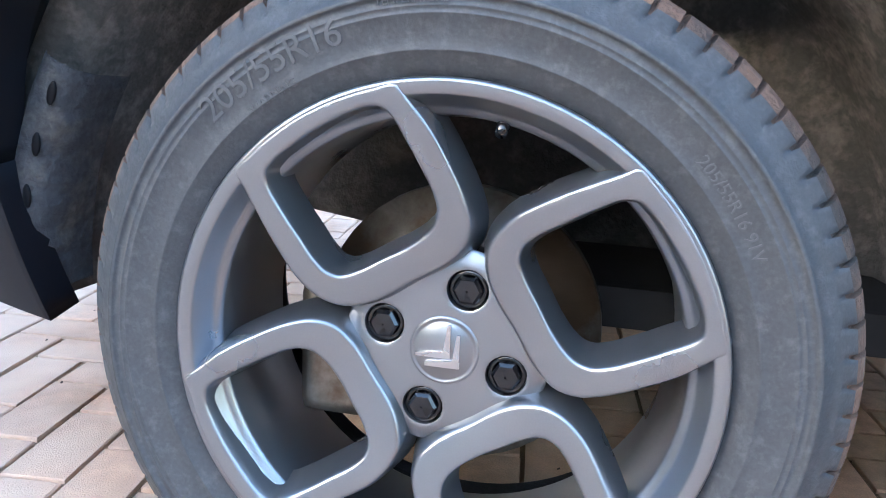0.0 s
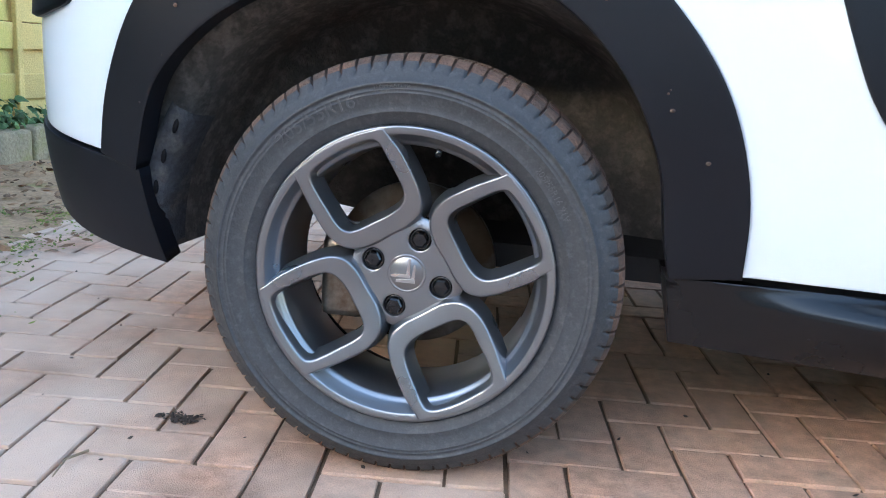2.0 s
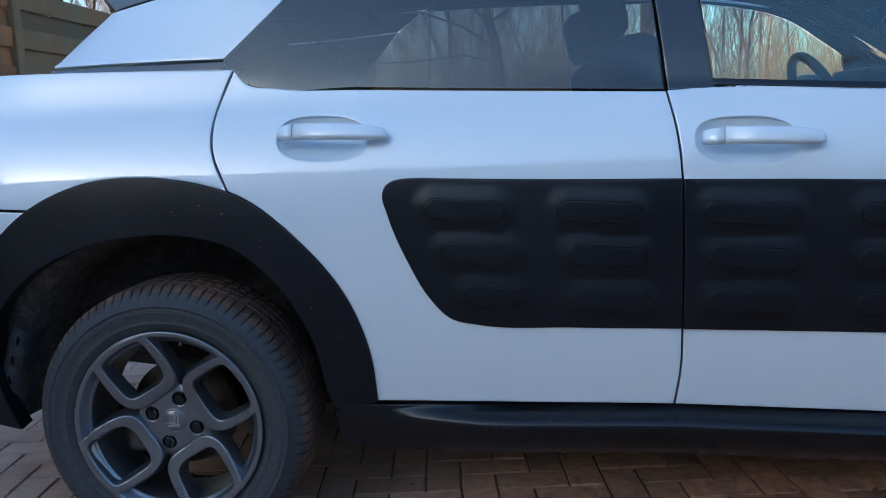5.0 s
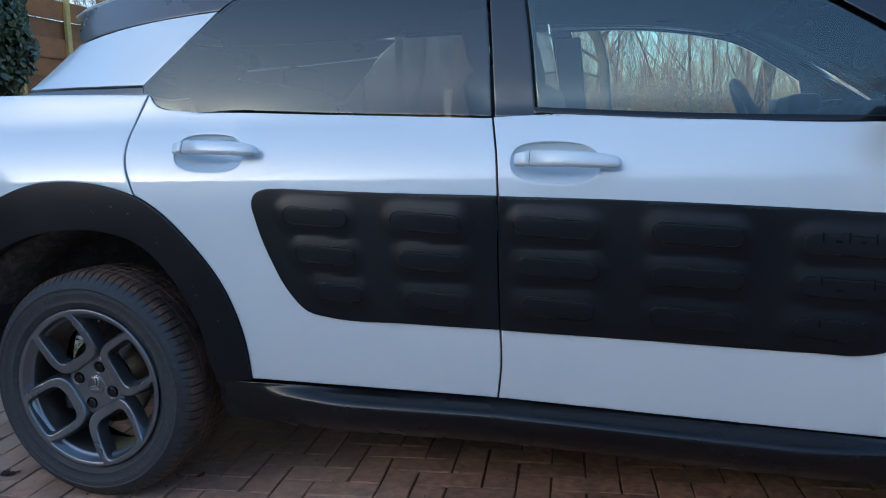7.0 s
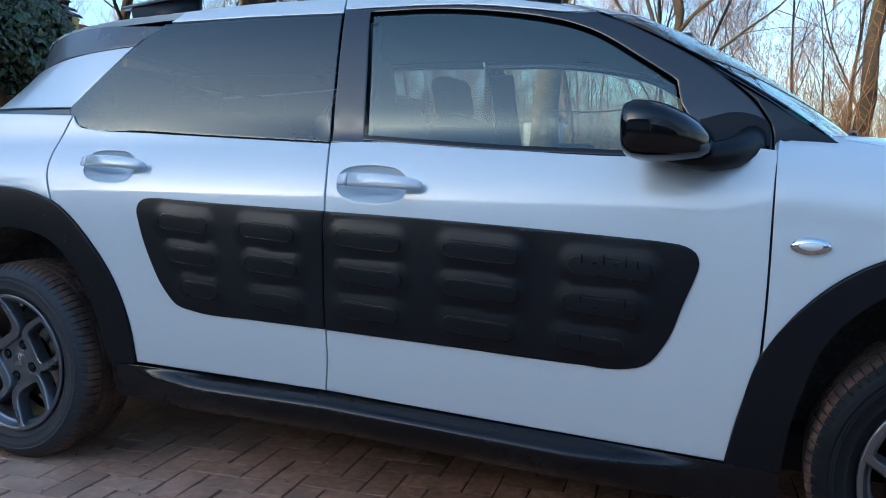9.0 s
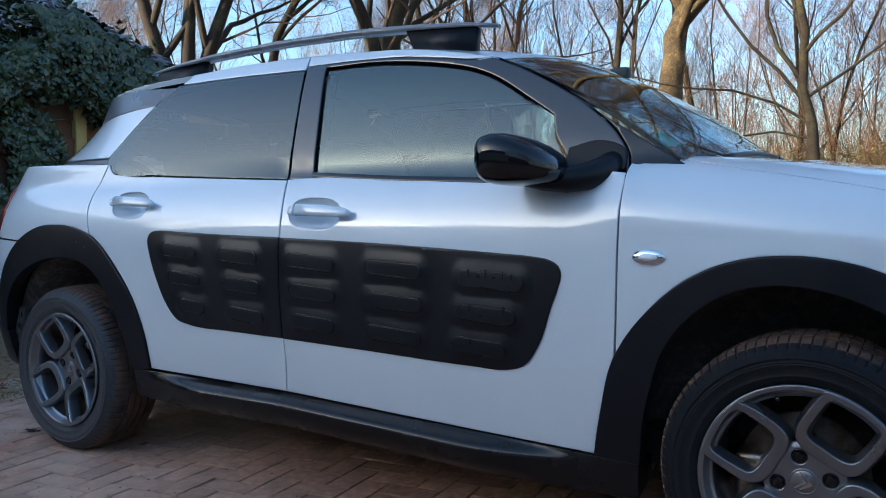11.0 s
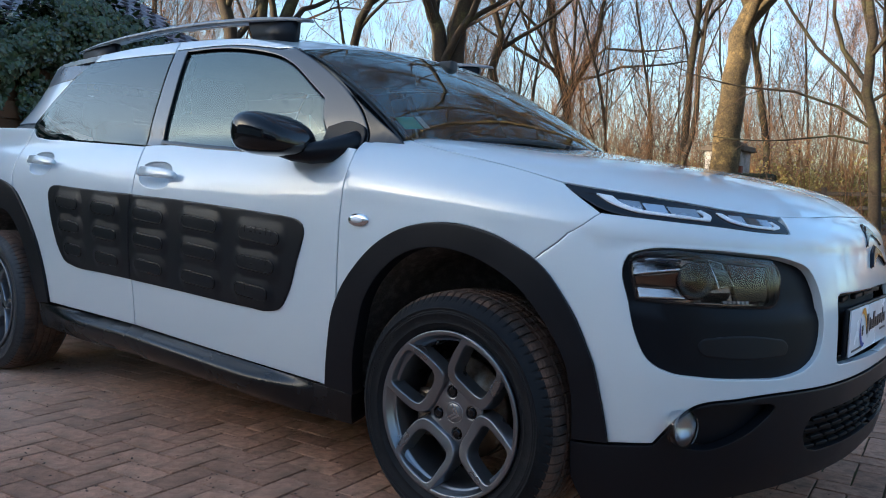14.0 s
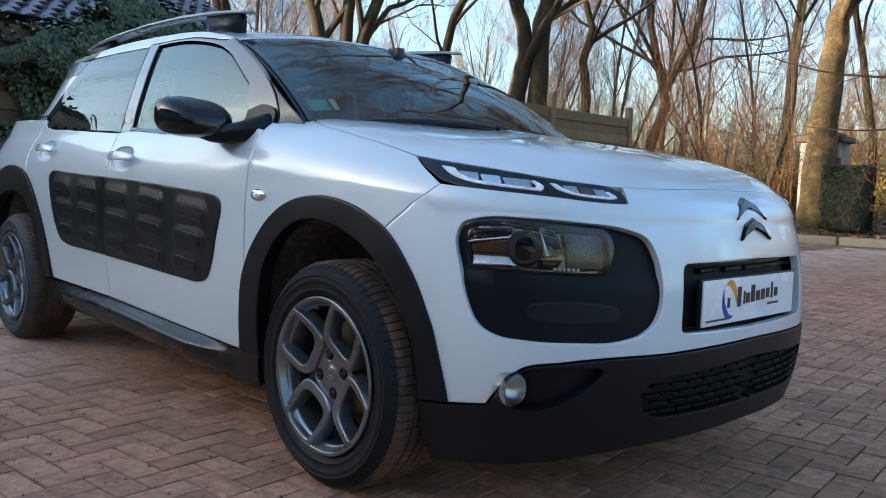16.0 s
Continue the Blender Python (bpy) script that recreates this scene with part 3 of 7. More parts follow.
panel("bonnet", [ring([(2.335, 1.315, 1), (2.50, 1.231), (2.65, 1.193), (2.866, 1.130), (2.974, 1.083, 1), (3.214, 1.043), (3.35, 1.013), (3.466, 0.994, 1), (3.515, 0.999), (3.575, 1.005), (3.68, 1.017), (3.81, 1.029), (CEN, 1.034, 1), (CEN, VTOP(CEN), 1), (3.5, VTOP(3.5), 1), (3.0, VTOP(3.0), 1), (2.7, VTOP(2.7), 1), (2.47, VTOP(2.47), 1), (2.44, 1.6)])], PAINT, car, gap=GAP, step=0.04, lip=0.0012, seam=CEN)

POD = [(3.088, 0.722), (3.108, 0.753), (3.15, 0.768), (3.254, 0.772), (3.365, 0.766), (3.479, 0.752), (3.529, 0.733), (3.553, 0.69), (3.566, 0.629), (3.567, 0.58), (3.549, 0.534), (3.506, 0.505), (3.452, 0.492), (3.337, 0.488), (3.218, 0.49), (3.152, 0.498), (3.112, 0.522), (3.091, 0.577), (3.086, 0.65)]
GRILLE = [(3.636, 0.520), (3.636, 0.655), (3.648, 0.668, 1), (CEN, 0.671, 1), (CEN, 0.503, 1), (3.650, 0.507, 1)]
LOWTOP = [(2.937, 0.312), (3.05, 0.318), (3.125, 0.327), (3.155, 0.368), (3.21, 0.421), (3.315, 0.442), (3.625, 0.458), (CEN, 0.466)]
panel("front_bumper", [ring([(3.025, 0.318, 1), (3.125, 0.329, 1), (3.155, 0.370), (3.21, 0.423), (3.315, 0.444), (3.625, 0.460), (CEN, 0.468, 1), (CEN, 0.499, 1), (3.652, 0.504, 1), (3.640, 0.508), (3.636, 0.520, 1), (3.634, 0.652, 1), (3.638, 0.666), (3.650, 0.672, 1), (CEN, 0.677, 1), (CEN, 1.032, 1), (3.81, 1.027), (3.68, 1.015), (3.575, 1.003), (3.515, 0.997), (3.490, 0.9945, 1), (3.489, 0.878, 1), (3.443, 0.877), (3.289, 0.898), (3.114, 0.914), (3.060, 0.918, 1), (3.042, 0.884), (3.018, 0.836), (2.990, 0.795), (2.958, 0.771), (2.924, 0.7505), (2.892, 0.730, 1), (2.955, 0.623), (2.985, 0.517), (3.012, 0.389)]), ring(POD)], PAINT, car, gap=0.0008, thick=0.022, lip=0.0012, seam=CEN)

# black cladding
panel("wheel_arch_trim", [ring(ends(ARCH_R_OUT) + ends(ARCH_R_IN))], PLASTIC, car, off=0.010, thick=0.045, label="satin black plastic wheel arch trim")
panel("wheel_arch_trim", [ring(ends(ARCH_F_OUT) + ends(ARCH_F_IN))], PLASTIC, car, off=0.010, thick=0.045, label="satin black plastic wheel arch trim")
panel("rear_bumper_skirt", [ring([(-0.412, 0.43, 1), (-0.475, 0.447, 1), (-0.75, 0.486), (-1.2, 0.526, 1), (-1.2, 0.42, 1), (-0.85, 0.40), (-0.70, 0.35), (-0.60, 0.318), (-0.50, 0.298), (-0.405, 0.284, 1)])], PLASTIC, car, off=0.006, thick=0.04, label="satin black plastic rear skirt")


def sill_at(a, q):
    """The sill: q runs down it, from its ledge to its underside."""
    a, q = np.broadcast_arrays(np.asarray(a, float), np.asarray(q, float))
    top = np.interp(a, [0.36, 1.11, 1.81, 2.25], [0.348, 0.343, 0.309, 0.292])
    d = smooth_ip(q, ([0, 0.06, 0.14, 0.22, 0.30, 0.5, 0.75, 1.0], [0.010, 0.002, -0.017, -0.032, -0.038, -0.035, -0.018, 0.014]))
    fade = np.clip((a - 0.42) / 0.35, 0, 1) * np.clip((2.15 - a) / 0.4, 0, 1)
    fade = fade * fade * (3 - 2 * fade)
    d = d * fade + (1 - fade) * (-0.004 + 0.012 * q * q)
    deep = np.interp(a, [0.36, 0.7, 1.8, 2.24], [0.098, 0.118, 0.112, 0.090])
    y = -(0.797 - np.minimum(d, 0.06)) + 0.0
    return np.stack([a, y, top - deep * q], -1)


sills = panel("sill", [ring([(0.37, 0.0, 1), (2.24, 0.0, 1), (2.235, 0.98, 1), (0.385, 0.98, 1)], 0.06)], SILL, car, f=sill_at, step=0.06, thick=0.11, flip=True, label="satin black plastic sill")
panel("front_skirt", [ring([(2.935, 0.305, 1), (3.05, 0.314), (3.128, 0.325, 1), (3.158, 0.366), (3.213, 0.419), (3.317, 0.440), (3.625, 0.456), (CEN, 0.464, 1), (CEN, 0.418, 1), (3.60, 0.400, 1), (3.535, 0.388), (3.512, 0.352), (3.53, 0.315), (3.58, 0.300, 1), (CEN, 0.300, 1), (CEN, 0.240, 1), (3.45, 0.218), (3.2, 0.176), (2.99, 0.152, 1), (2.945, 0.22)]), ring([(3.165, 0.340), (3.178, 0.395), (3.235, 0.421), (3.33, 0.430), (3.41, 0.424), (3.37, 0.385), (3.31, 0.345), (3.22, 0.322)])], PLASTIC, car, off=0.004, thick=0.03, label="satin black plastic lower bumper", seam=CEN)
panel("fog_recess", [ring([(3.150, 0.330, 1), (3.165, 0.43, 1), (3.43, 0.44, 1), (3.37, 0.31, 1)])], PLASTIC, car, off=-0.028, thick=0.01)
LAMP = [(3.101, 0.70), (3.104, 0.733), (3.118, 0.752), (3.155, 0.762), (3.30, 0.761), (3.424, 0.751, 1), (3.437, 0.738), (3.439, 0.68), (3.430, 0.656), (3.414, 0.648, 1), (3.26, 0.650), (3.103, 0.655, 1)]
panel("lamp_pod", [ring(POD), ring(LAMP)], PODBLACK, car, off=lambda a, v: -0.014 - 0.010 * np.clip((v - 0.62) / 0.03, 0, 1), thick=0.02, lip=0.0, gap=-0.004, label="matt black headlamp surround")

# door pads with raised air capsules: (from, to, height) of each
CAPS_R = [(0.599, 0.760, 0.780), (0.871, 1.036, 0.7685), (0.629, 0.777, 0.689), (0.891, 1.047, 0.677), (0.671, 0.793, 0.598), (0.904, 1.054, 0.583)]
CAPS_F = [(1.164, 1.344, 0.7575), (1.465, 1.649, 0.7455), (1.769, 1.957, 0.725), (1.173, 1.347, 0.6675), (1.465, 1.650, 0.653), (1.761, 1.933, 0.6365), (1.175, 1.338, 0.5755), (1.462, 1.641, 0.561), (1.748, 1.900, 0.549)]


def swell(caps):
    def off(a, v):
        h = np.zeros(np.shape(a))
        for a0, a1, vc in caps:
            slope = -0.055 * (a - (a0 + a1) / 2)
            dx = np.maximum(np.maximum(a0 + 0.02 - a, a - a1 + 0.02), 0)
            d = np.hypot(dx, v - vc - slope)
            k = np.clip((0.056 - d) / 0.042, 0, 1)
            h = np.maximum(h, k * k * (3 - 2 * k))
        return 0.006 + 0.0062 * h
    return off


def capsule(a0, a1, vc, r=0.019):
    pts = []
    s = -0.055
    for i in range(9):
        t = math.pi / 2 + math.pi * i / 8
        pts.append((a0 + r + r * math.cos(t), vc + r * math.sin(t) - s * (a1 - a0) / 2))
    for i in range(9):
        t = -math.pi / 2 + math.pi * i / 8
        pts.append((a1 - r + r * math.cos(t), vc + r * math.sin(t) + s * (a1 - a0) / 2))
    # straight flanks between the round ends
    top_, low_ = (pts[0], pts[-1]), (pts[8], pts[9])
    mid = lambda q: [(q[0][0] + (q[1][0] - q[0][0]) * u, q[0][1] + (q[1][1] - q[0][1]) * u) for u in (0.08, 0.3, 0.7, 0.92)]
    pts = pts[:9] + mid(low_) + pts[9:] + mid(top_)[::-1]
    return ring(pts, 0.012)


PAD_R = [(1.1200, 0.829, 1), (1.1222, 0.518, 1), (0.90, 0.524), (0.70, 0.533), (0.645, 0.546), (0.60, 0.592), (0.555, 0.675), (0.517, 0.775), (0.508, 0.815), (0.516, 0.834), (0.535, 0.844), (0.57, 0.847), (0.64, 0.8445), (0.80, 0.838)]
PAD_F = [(1.1238, 0.828, 1), (1.1258, 0.517, 1), (1.432, 0.507), (1.80, 0.494), (1.893, 0.493), (1.946, 0.507), (1.995, 0.57), (2.028, 0.66), (2.049, 0.715), (2.056, 0.744), (2.048, 0.768), (2.026, 0.781), (1.985, 0.788), (1.90, 0.794), (1.744, 0.803), (1.433, 0.818)]
for outline_pts, caps, doors in ((PAD_R, CAPS_R, rear_doors), (PAD_F, CAPS_F, front_doors)):
    off = swell(caps)
    panel("bumper_pad", [ring(outline_pts)], BUMPSKIN, doors, off=off, step=0.010, thick=0.02, label="soft black air-cushion pad")
    for a0, a1, vc in caps:
        panel("air_capsule", [capsule(a0, a1, vc)], BUMPSKIN, doors, off=lambda a, v, o=off: o(a, v) + 0.0030, step=0.012, thick=0.006, lip=0.0010, soft=0.0022)
        panel("capsule_rim", [capsule(a0 - 0.0034, a1 + 0.0034, vc, 0.0224), capsule(a0, a1, vc)], SILL, doors, off=lambda a, v, o=off: o(a, v) + 0.0034, step=0.05, thick=0.006, lip=0.0010, soft=0.0008)

# worn raised marks on the capsules nearest the front hinge, too small to read
for a, v, w, h in ((1.80, 0.733, 0.004, 0.020), (1.825, 0.732, 0.012, 0.006), (1.85, 0.731, 0.004, 0.022), (1.872, 0.730, 0.010, 0.005), (1.90, 0.728, 0.004, 0.022), (1.925, 0.727, 0.004, 0.018), (1.80, 0.643, 0.004, 0.018), (1.83, 0.632, 0.014, 0.004), (1.90, 0.636, 0.004, 0.024), (1.80, 0.554, 0.004, 0.018)):
    panel("capsule_mark", [ring([(a, v, 1), (a + w, v, 1), (a + w, v + h, 1), (a, v + h, 1)], 0.02)], MESHBLACK, front_doors, off=0.0163, step=0.02, thick=0.002, lip=0.0004, soft=0.001)

# inner skin: closes the body behind the gaps
A, V = np.meshgrid(np.concatenate([np.linspace(-1.1, 2.2, 60), np.linspace(2.22, CEN - 1e-4, 50)]), np.linspace(0, 1, 24))


def arch_floor(a):
    z = np.full(np.shape(a), 0.24)
    for c, r in ((0.0, 0.46), (2.60, 0.46)):
        z = np.maximum(z, 0.312 + np.sqrt(np.clip(r * r - (a - c) ** 2, 0, None)))
    return z


zb = arch_floor(A)
zt = np.where(A < 2.2, 0.985, 0.93)
VV = zb + (zt - zb) * V
VV = np.where(A > 2.3, zb + (np.minimum(smooth_ip(A, ZSH), 1) - zb + 0.02) * V, VV)
IN = body(A, VV) - normal(A, VV) * np.where(A > 2.3, 0.05, 0.03)[..., None]
rows, cols = A.shape
for side in (1, -1):
    v = IN.reshape(-1, 3) * (1, side, 1)
    fcs = [(r * cols + c, r * cols + c + 1, (r + 1) * cols + c + 1, (r + 1) * cols + c)[::side] for r in range(rows - 1) for c in range(cols - 1)]
    part("inner_skin", mesh("inner_skin", v, fcs, True), DARK, car)

# side glass and its frames
for d, loop_pts, material, nm in (
        (rear_doors, [(0.153, 1.096), (0.163, 1.077), (0.206, 1.057), (0.471, 1.039), (1.096, 1.010, 1), (1.080, 1.20), (1.058, 1.368, 1), (0.766, 1.374), (0.440, 1.373, 1), (0.37, 1.320), (0.285, 1.245)], GLASS_DARK, "side_glass"),
        (front_doors, [(1.203, 1.020, 1), (1.55, 0.998), (2.05, 0.978, 1), (1.985, 1.10, 1), (1.974, 1.150, 1), (1.900, 1.199), (1.765, 1.281), (1.70, 1.306), (1.62, 1.325), (1.50, 1.346), (1.35, 1.362), (1.150, 1.366, 1), (1.18, 1.20)], GLASS_CLEAR, "side_glass")):
    for g in panel(nm, [ring(loop_pts)], material, d, f=glasshouse, off=-0.012 if material is GLASS_CLEAR else -0.002, thick=0.004, lip=0.0, step=0.05, label="privacy-tinted rear side glass" if material is GLASS_DARK else "pale green side glass"):
        g.visible_shadow = False
WIN_F = [(1.199, 1.016, 1), (1.55, 0.994), (2.07, 0.972, 1), (1.991, 1.10, 1), (1.978, 1.154, 1), (1.903, 1.204), (1.768, 1.286), (1.702, 1.311), (1.623, 1.330), (1.50, 1.351), (1.35, 1.367), (1.146, 1.370, 1), (1.176, 1.20)]
panel("window_frame", [ring([(1.104, 1.009, 1), (1.55, 0.986), (2.19, 0.992, 1), (2.187, 1.035), (2.165, 1.078), (2.08, 1.162), (1.945, 1.250), (1.82, 1.312), (1.768, 1.334, 1), (1.70, 1.334), (1.62, 1.346), (1.45, 1.369), (1.30, 1.377), (1.064, 1.381, 1), (1.086, 1.20)]), ring(WIN_F)], PILLAR, front_doors, f=glasshouse, off=0.0, thick=0.03, gap=0.001, label="matt black window frame and pillar cover")
panel("glass_seal", [ring([(1.196, 1.014, 1), (1.55, 0.991), (2.06, 0.971, 1), (2.06, 0.984, 1), (1.55, 1.004), (1.196, 1.027, 1)])], GLOSSBLACK, front_doors, f=glasshouse, off=0.003, thick=0.012)
panel("roof_side", [ring([(0.46, 1.378, 1), (0.766, 1.378), (1.060, 1.372, 1), (1.054, 1.418, 1), (0.80, 1.424), (0.50, 1.413, 1)])], PAINT, car, f=glasshouse, gap=0.001, thick=0.02)
panel("roof_side", [ring([(1.063, 1.383, 1), (1.30, 1.380), (1.45, 1.372), (1.62, 1.349), (1.70, 1.337), (1.766, 1.337, 1), (1.74, 1.343, 1), (1.5, 1.391), (1.25, 1.411), (1.058, 1.417, 1)])], PAINT, car, f=glasshouse, gap=0.001, thick=0.02)
# pillars beside the windscreen
panel("screen_pillar", [ring([(2.192, 0.99, 1), (2.36, 0.99, 1), (2.25, 1.058), (2.146, 1.124), (1.974, 1.226), (1.79, 1.332, 1), (1.770, 1.336, 1), (1.822, 1.314), (1.948, 1.252), (2.083, 1.164), (2.168, 1.080), (2.190, 1.036)])], GLOSSBLACK, car, f=glasshouse, gap=0.001, thick=0.03, label="black windscreen pillar")

panel("pillar_backing", [ring([(2.10, 0.99, 1), (2.34, 0.99, 1), (2.25, 1.05), (2.146, 1.118), (1.974, 1.22), (1.80, 1.325, 1), (1.76, 1.325, 1), (1.90, 1.250), (2.04, 1.168), (2.13, 1.085)])], DARK, car, f=glasshouse, off=-0.02, thick=0.01)

roof = panel("roof", [ring([(-0.33, -0.998, 1), (0.45, -0.998), (1.1, -0.998), (1.775, -0.998, 1), (1.775, 0.998, 1), (1.1, 0.998), (0.45, 0.998), (-0.33, 0.998, 1)], 0.08)], PAINT, car, f=roof_at, step=0.06, thick=0.02, sides=(1,))
panel("headlining", [ring([(-0.2, -0.95, 1), (1.70, -0.95, 1), (1.70, 0.95, 1), (-0.2, 0.95, 1)], 0.1)], HEADLINER, car, f=roof_at, off=-0.035, step=0.12, thick=0.004, sides=(1,))
ws = panel("windscreen", [ring([(-0.985, 0.0, 1), (0.985, 0.0, 1), (0.985, 0.985, 1), (-0.985, 0.985, 1)], 0.08)], GLASS_SCREEN, car, f=screen_at, step=0.08, thick=0.004, lip=0, sides=(1,), label="windscreen glass")
ws[0].visible_shadow = False
panel("screen_band", [ring([(-1.0, -0.02, 1), (1.0, -0.02, 1), (1.0, 1.0, 1), (-1.0, 1.0, 1)], 0.08), ring([(-0.94, 0.05, 1), (0.94, 0.05, 1), (0.94, 0.955, 1), (-0.94, 0.955, 1)], 0.08)], GLOSSBLACK, car, f=screen_at, off=-0.006, step=0.08, thick=0.003, sides=(1,))


def tail_at(s, h):
    """The tailgate: s from right to left, h up it."""
    s, h = np.broadcast_arrays(np.asarray(s, float), np.asarray(h, float))
    z = 0.82 + 0.52 * h
    edge_x = smooth_ip(z, ([0.82, 1.0, 1.12, 1.26, 1.34], [-0.62, -0.47, -0.325, -0.185, -0.16]))
    edge_y = smooth_ip(z, ([0.82, 1.0, 1.12, 1.26, 1.34], [0.69, 0.63, 0.565, 0.495, 0.45]))
    return np.stack([edge_x - 0.13 * (1 - s**2), s * edge_y, z], -1)


panel("tailgate", [ring([(-1, 0.0, 1), (1, 0.0, 1), (1, 0.48, 1), (-1, 0.48, 1)], 0.1)], PAINT, car, f=tail_at, flip=True, step=0.1, sides=(1,))
panel("rear_window", [ring([(-1, 0.49, 1), (1, 0.49, 1), (1, 1, 1), (-1, 1, 1)], 0.1)], GLASS_DARK, car, f=tail_at, flip=True, step=0.1, sides=(1,))
panel("bumper_corner", [ring([(-0.480, 0.820, 1), (-0.491, 0.745), (-0.509, 0.698), (-0.535, 0.667), (-0.57, 0.657), (-0.90, 0.66), (-1.2, 0.66, 1), (-1.2, 0.820, 1)])], PLASTIC, car, off=0.014, thick=0.02, lip=0.008, label="black plastic pad on the rear bumper corner")
panel("tail_lamp", [ring([(-0.481, 0.828, 1), (-0.472, 0.88), (-0.485, 0.96), (-0.53, 1.02), (-0.60, 1.03, 1), (-1.0, 1.0, 1), (-1.0, 0.828, 1)])], REDLENS, car, off=0.006, thick=0.02, label="red tail lamp")
# floor pan
part("floor_pan", box(2.65, 1.25, 0.05, (1.80, 0, 0.27)), DARK, car)
part("boot_floor", box(1.05, 0.90, 0.06, (-0.05, 0, 0.50)), DARK, car)
part("fuel_tank", box(0.50, 0.80, 0.30, (0.0, 0, 0.62), 0.05), DARK, car)
part("engine_bay", box(1.0, 0.95, 0.45, (2.65, 0, 0.52), 0.05), DARK, car)

# ---- smaller parts of the car ----
def on_body(a, v, off=0.0):
    p, n = body(a, v), normal(a, v)
    return Vector(p + n * off), Vector(n)


def frame_on(a, v, off=0.0):
    """A local frame on the body: x along the flank, y outwards, z up."""
    p, n = on_body(a, v, off)
    t = Vector(body(a + 0.01, v) - body(a - 0.01, v)).normalized()
    return Matrix.Translation(p) @ Matrix((t, -n, t.cross(-n))).transposed().to_4x4()


MIRROR = Matrix.Diagonal((1, -1, 1, 1))


def both(name, bm_maker, material, parents, label=""):
    """The same part on both sides."""
    out = []
    for side in (1, -1):
        bm = bm_maker()
        if side < 0:
            bmesh.ops.transform(bm, matrix=MIRROR, verts=bm.verts)
            bmesh.ops.reverse_faces(bm, faces=bm.faces)
        out.append(part(name, bm, material, parents[0 if side > 0 else 1] if isinstance(parents, list) else parents, label))
    return out


def ellipsoid(sx, sy, sz, m, u=20, v=12, power=1.0):
    bm = bmesh.new()
    bmesh.ops.create_uvsphere(bm, u_segments=u, v_segments=v, radius=1)
    for w in bm.verts:
        w.co = Vector([math.copysign(abs(c) ** power, c) for c in w.co])
    bmesh.ops.transform(bm, matrix=m @ Matrix.Diagonal((sx, sy, sz, 1)), verts=bm.verts)
    for f in bm.faces:
        f.smooth = True
    return bm


def grip(m, prof):
    """A length of pull handle from its cross-sections: along, half height, half depth, stand-off."""
    bm = bmesh.new()
    rings_ = []
    for x, hz, hy, y in prof:
        rr = []
        for k in range(16):
            t = 2 * math.pi * k / 16
            c, s = math.cos(t), math.sin(t)
            rr.append(bm.verts.new((x, -y + hy * 0.75 * math.copysign(abs(c) ** 0.55, c), hz * math.copysign(abs(s) ** 0.55, s))))
        rings_.append(rr)
    for r0, r1 in zip(rings_, rings_[1:]):
        for k in range(16):
            bm.faces.new((r0[k], r0[(k + 1) % 16], r1[(k + 1) % 16], r1[k]))
    bm.faces.new(rings_[0][::-1])
    bm.faces.new(rings_[-1])
    bmesh.ops.recalc_face_normals(bm, faces=bm.faces)
    for f in bm.faces:
        f.smooth = len(f.verts) == 4
    bmesh.ops.transform(bm, matrix=m, verts=bm.verts)
    return bm


KEY_COVER = [(0.0, 0.0105, 0.010, 0.008), (0.003, 0.0135, 0.014, 0.011), (0.020, 0.0160, 0.015, 0.018), (0.0375, 0.0172, 0.014, 0.025)]
PULL = [(0.0390, 0.0172, 0.014, 0.025), (0.11, 0.0175, 0.014, 0.030), (0.165, 0.0170, 0.014, 0.028), (0.205, 0.0150, 0.013, 0.022), (0.226, 0.0120, 0.012, 0.017), (0.234, 0.0085, 0.009, 0.014), (0.2365, 0.004, 0.005, 0.011)]


def cup_at(ca, cv):
    """The hand hollow pressed into a door."""
    def f(a, v):
        a, v = np.broadcast_arrays(np.asarray(a, float), np.asarray(v, float))
        vv = v + 0.05 * (a - ca)
        d = np.abs((a - ca) / 0.102) ** 2.4 + np.abs((vv - cv) / 0.050) ** 2.4
        return body(a, v) - normal(a, v) * (0.003 + 0.024 * np.clip(1 - d, 0, 1) ** 0.6)[..., None]
    return f


for key, x0, doors in (("rear", 0.282, rear_doors), ("front", 1.160, front_doors)):
    ca, cv = CUPS[key]
    panel("hand_cup", [cup_ring(ca, cv, 1.02)], PAINT, doors, f=cup_at(ca, cv), step=0.007, thick=0.002, lip=0.0)
    m = frame_on(x0, cv + (0.006 if key == "rear" else 0.004), 0.002) @ pose(0, 0, 0, 0, 2.5, 0)
    handles = both("door_handle", lambda m=m: grip(m, PULL), PAINT, doors, "white pull handle")
    both("key_cover", lambda m=m: grip(m, KEY_COVER), PAINT, handles)

# side repeater
for side in (1, -1):
    m = frame_on(2.315, 0.793, 0.002)
    for nm, sx, sy, sz, material in (("side_repeater", 0.040, 0.010, 0.019, CHROME), ("repeater_lens", 0.028, 0.014, 0.011, DIFFUSER)):
        bm = ellipsoid(sx, sy, sz, m)
        if side < 0:
            bmesh.ops.transform(bm, matrix=MIRROR, verts=bm.verts)
            bmesh.ops.reverse_faces(bm, faces=bm.faces)
        part(nm, bm, material, car, "oval chrome side repeater" if nm == "side_repeater" else "")

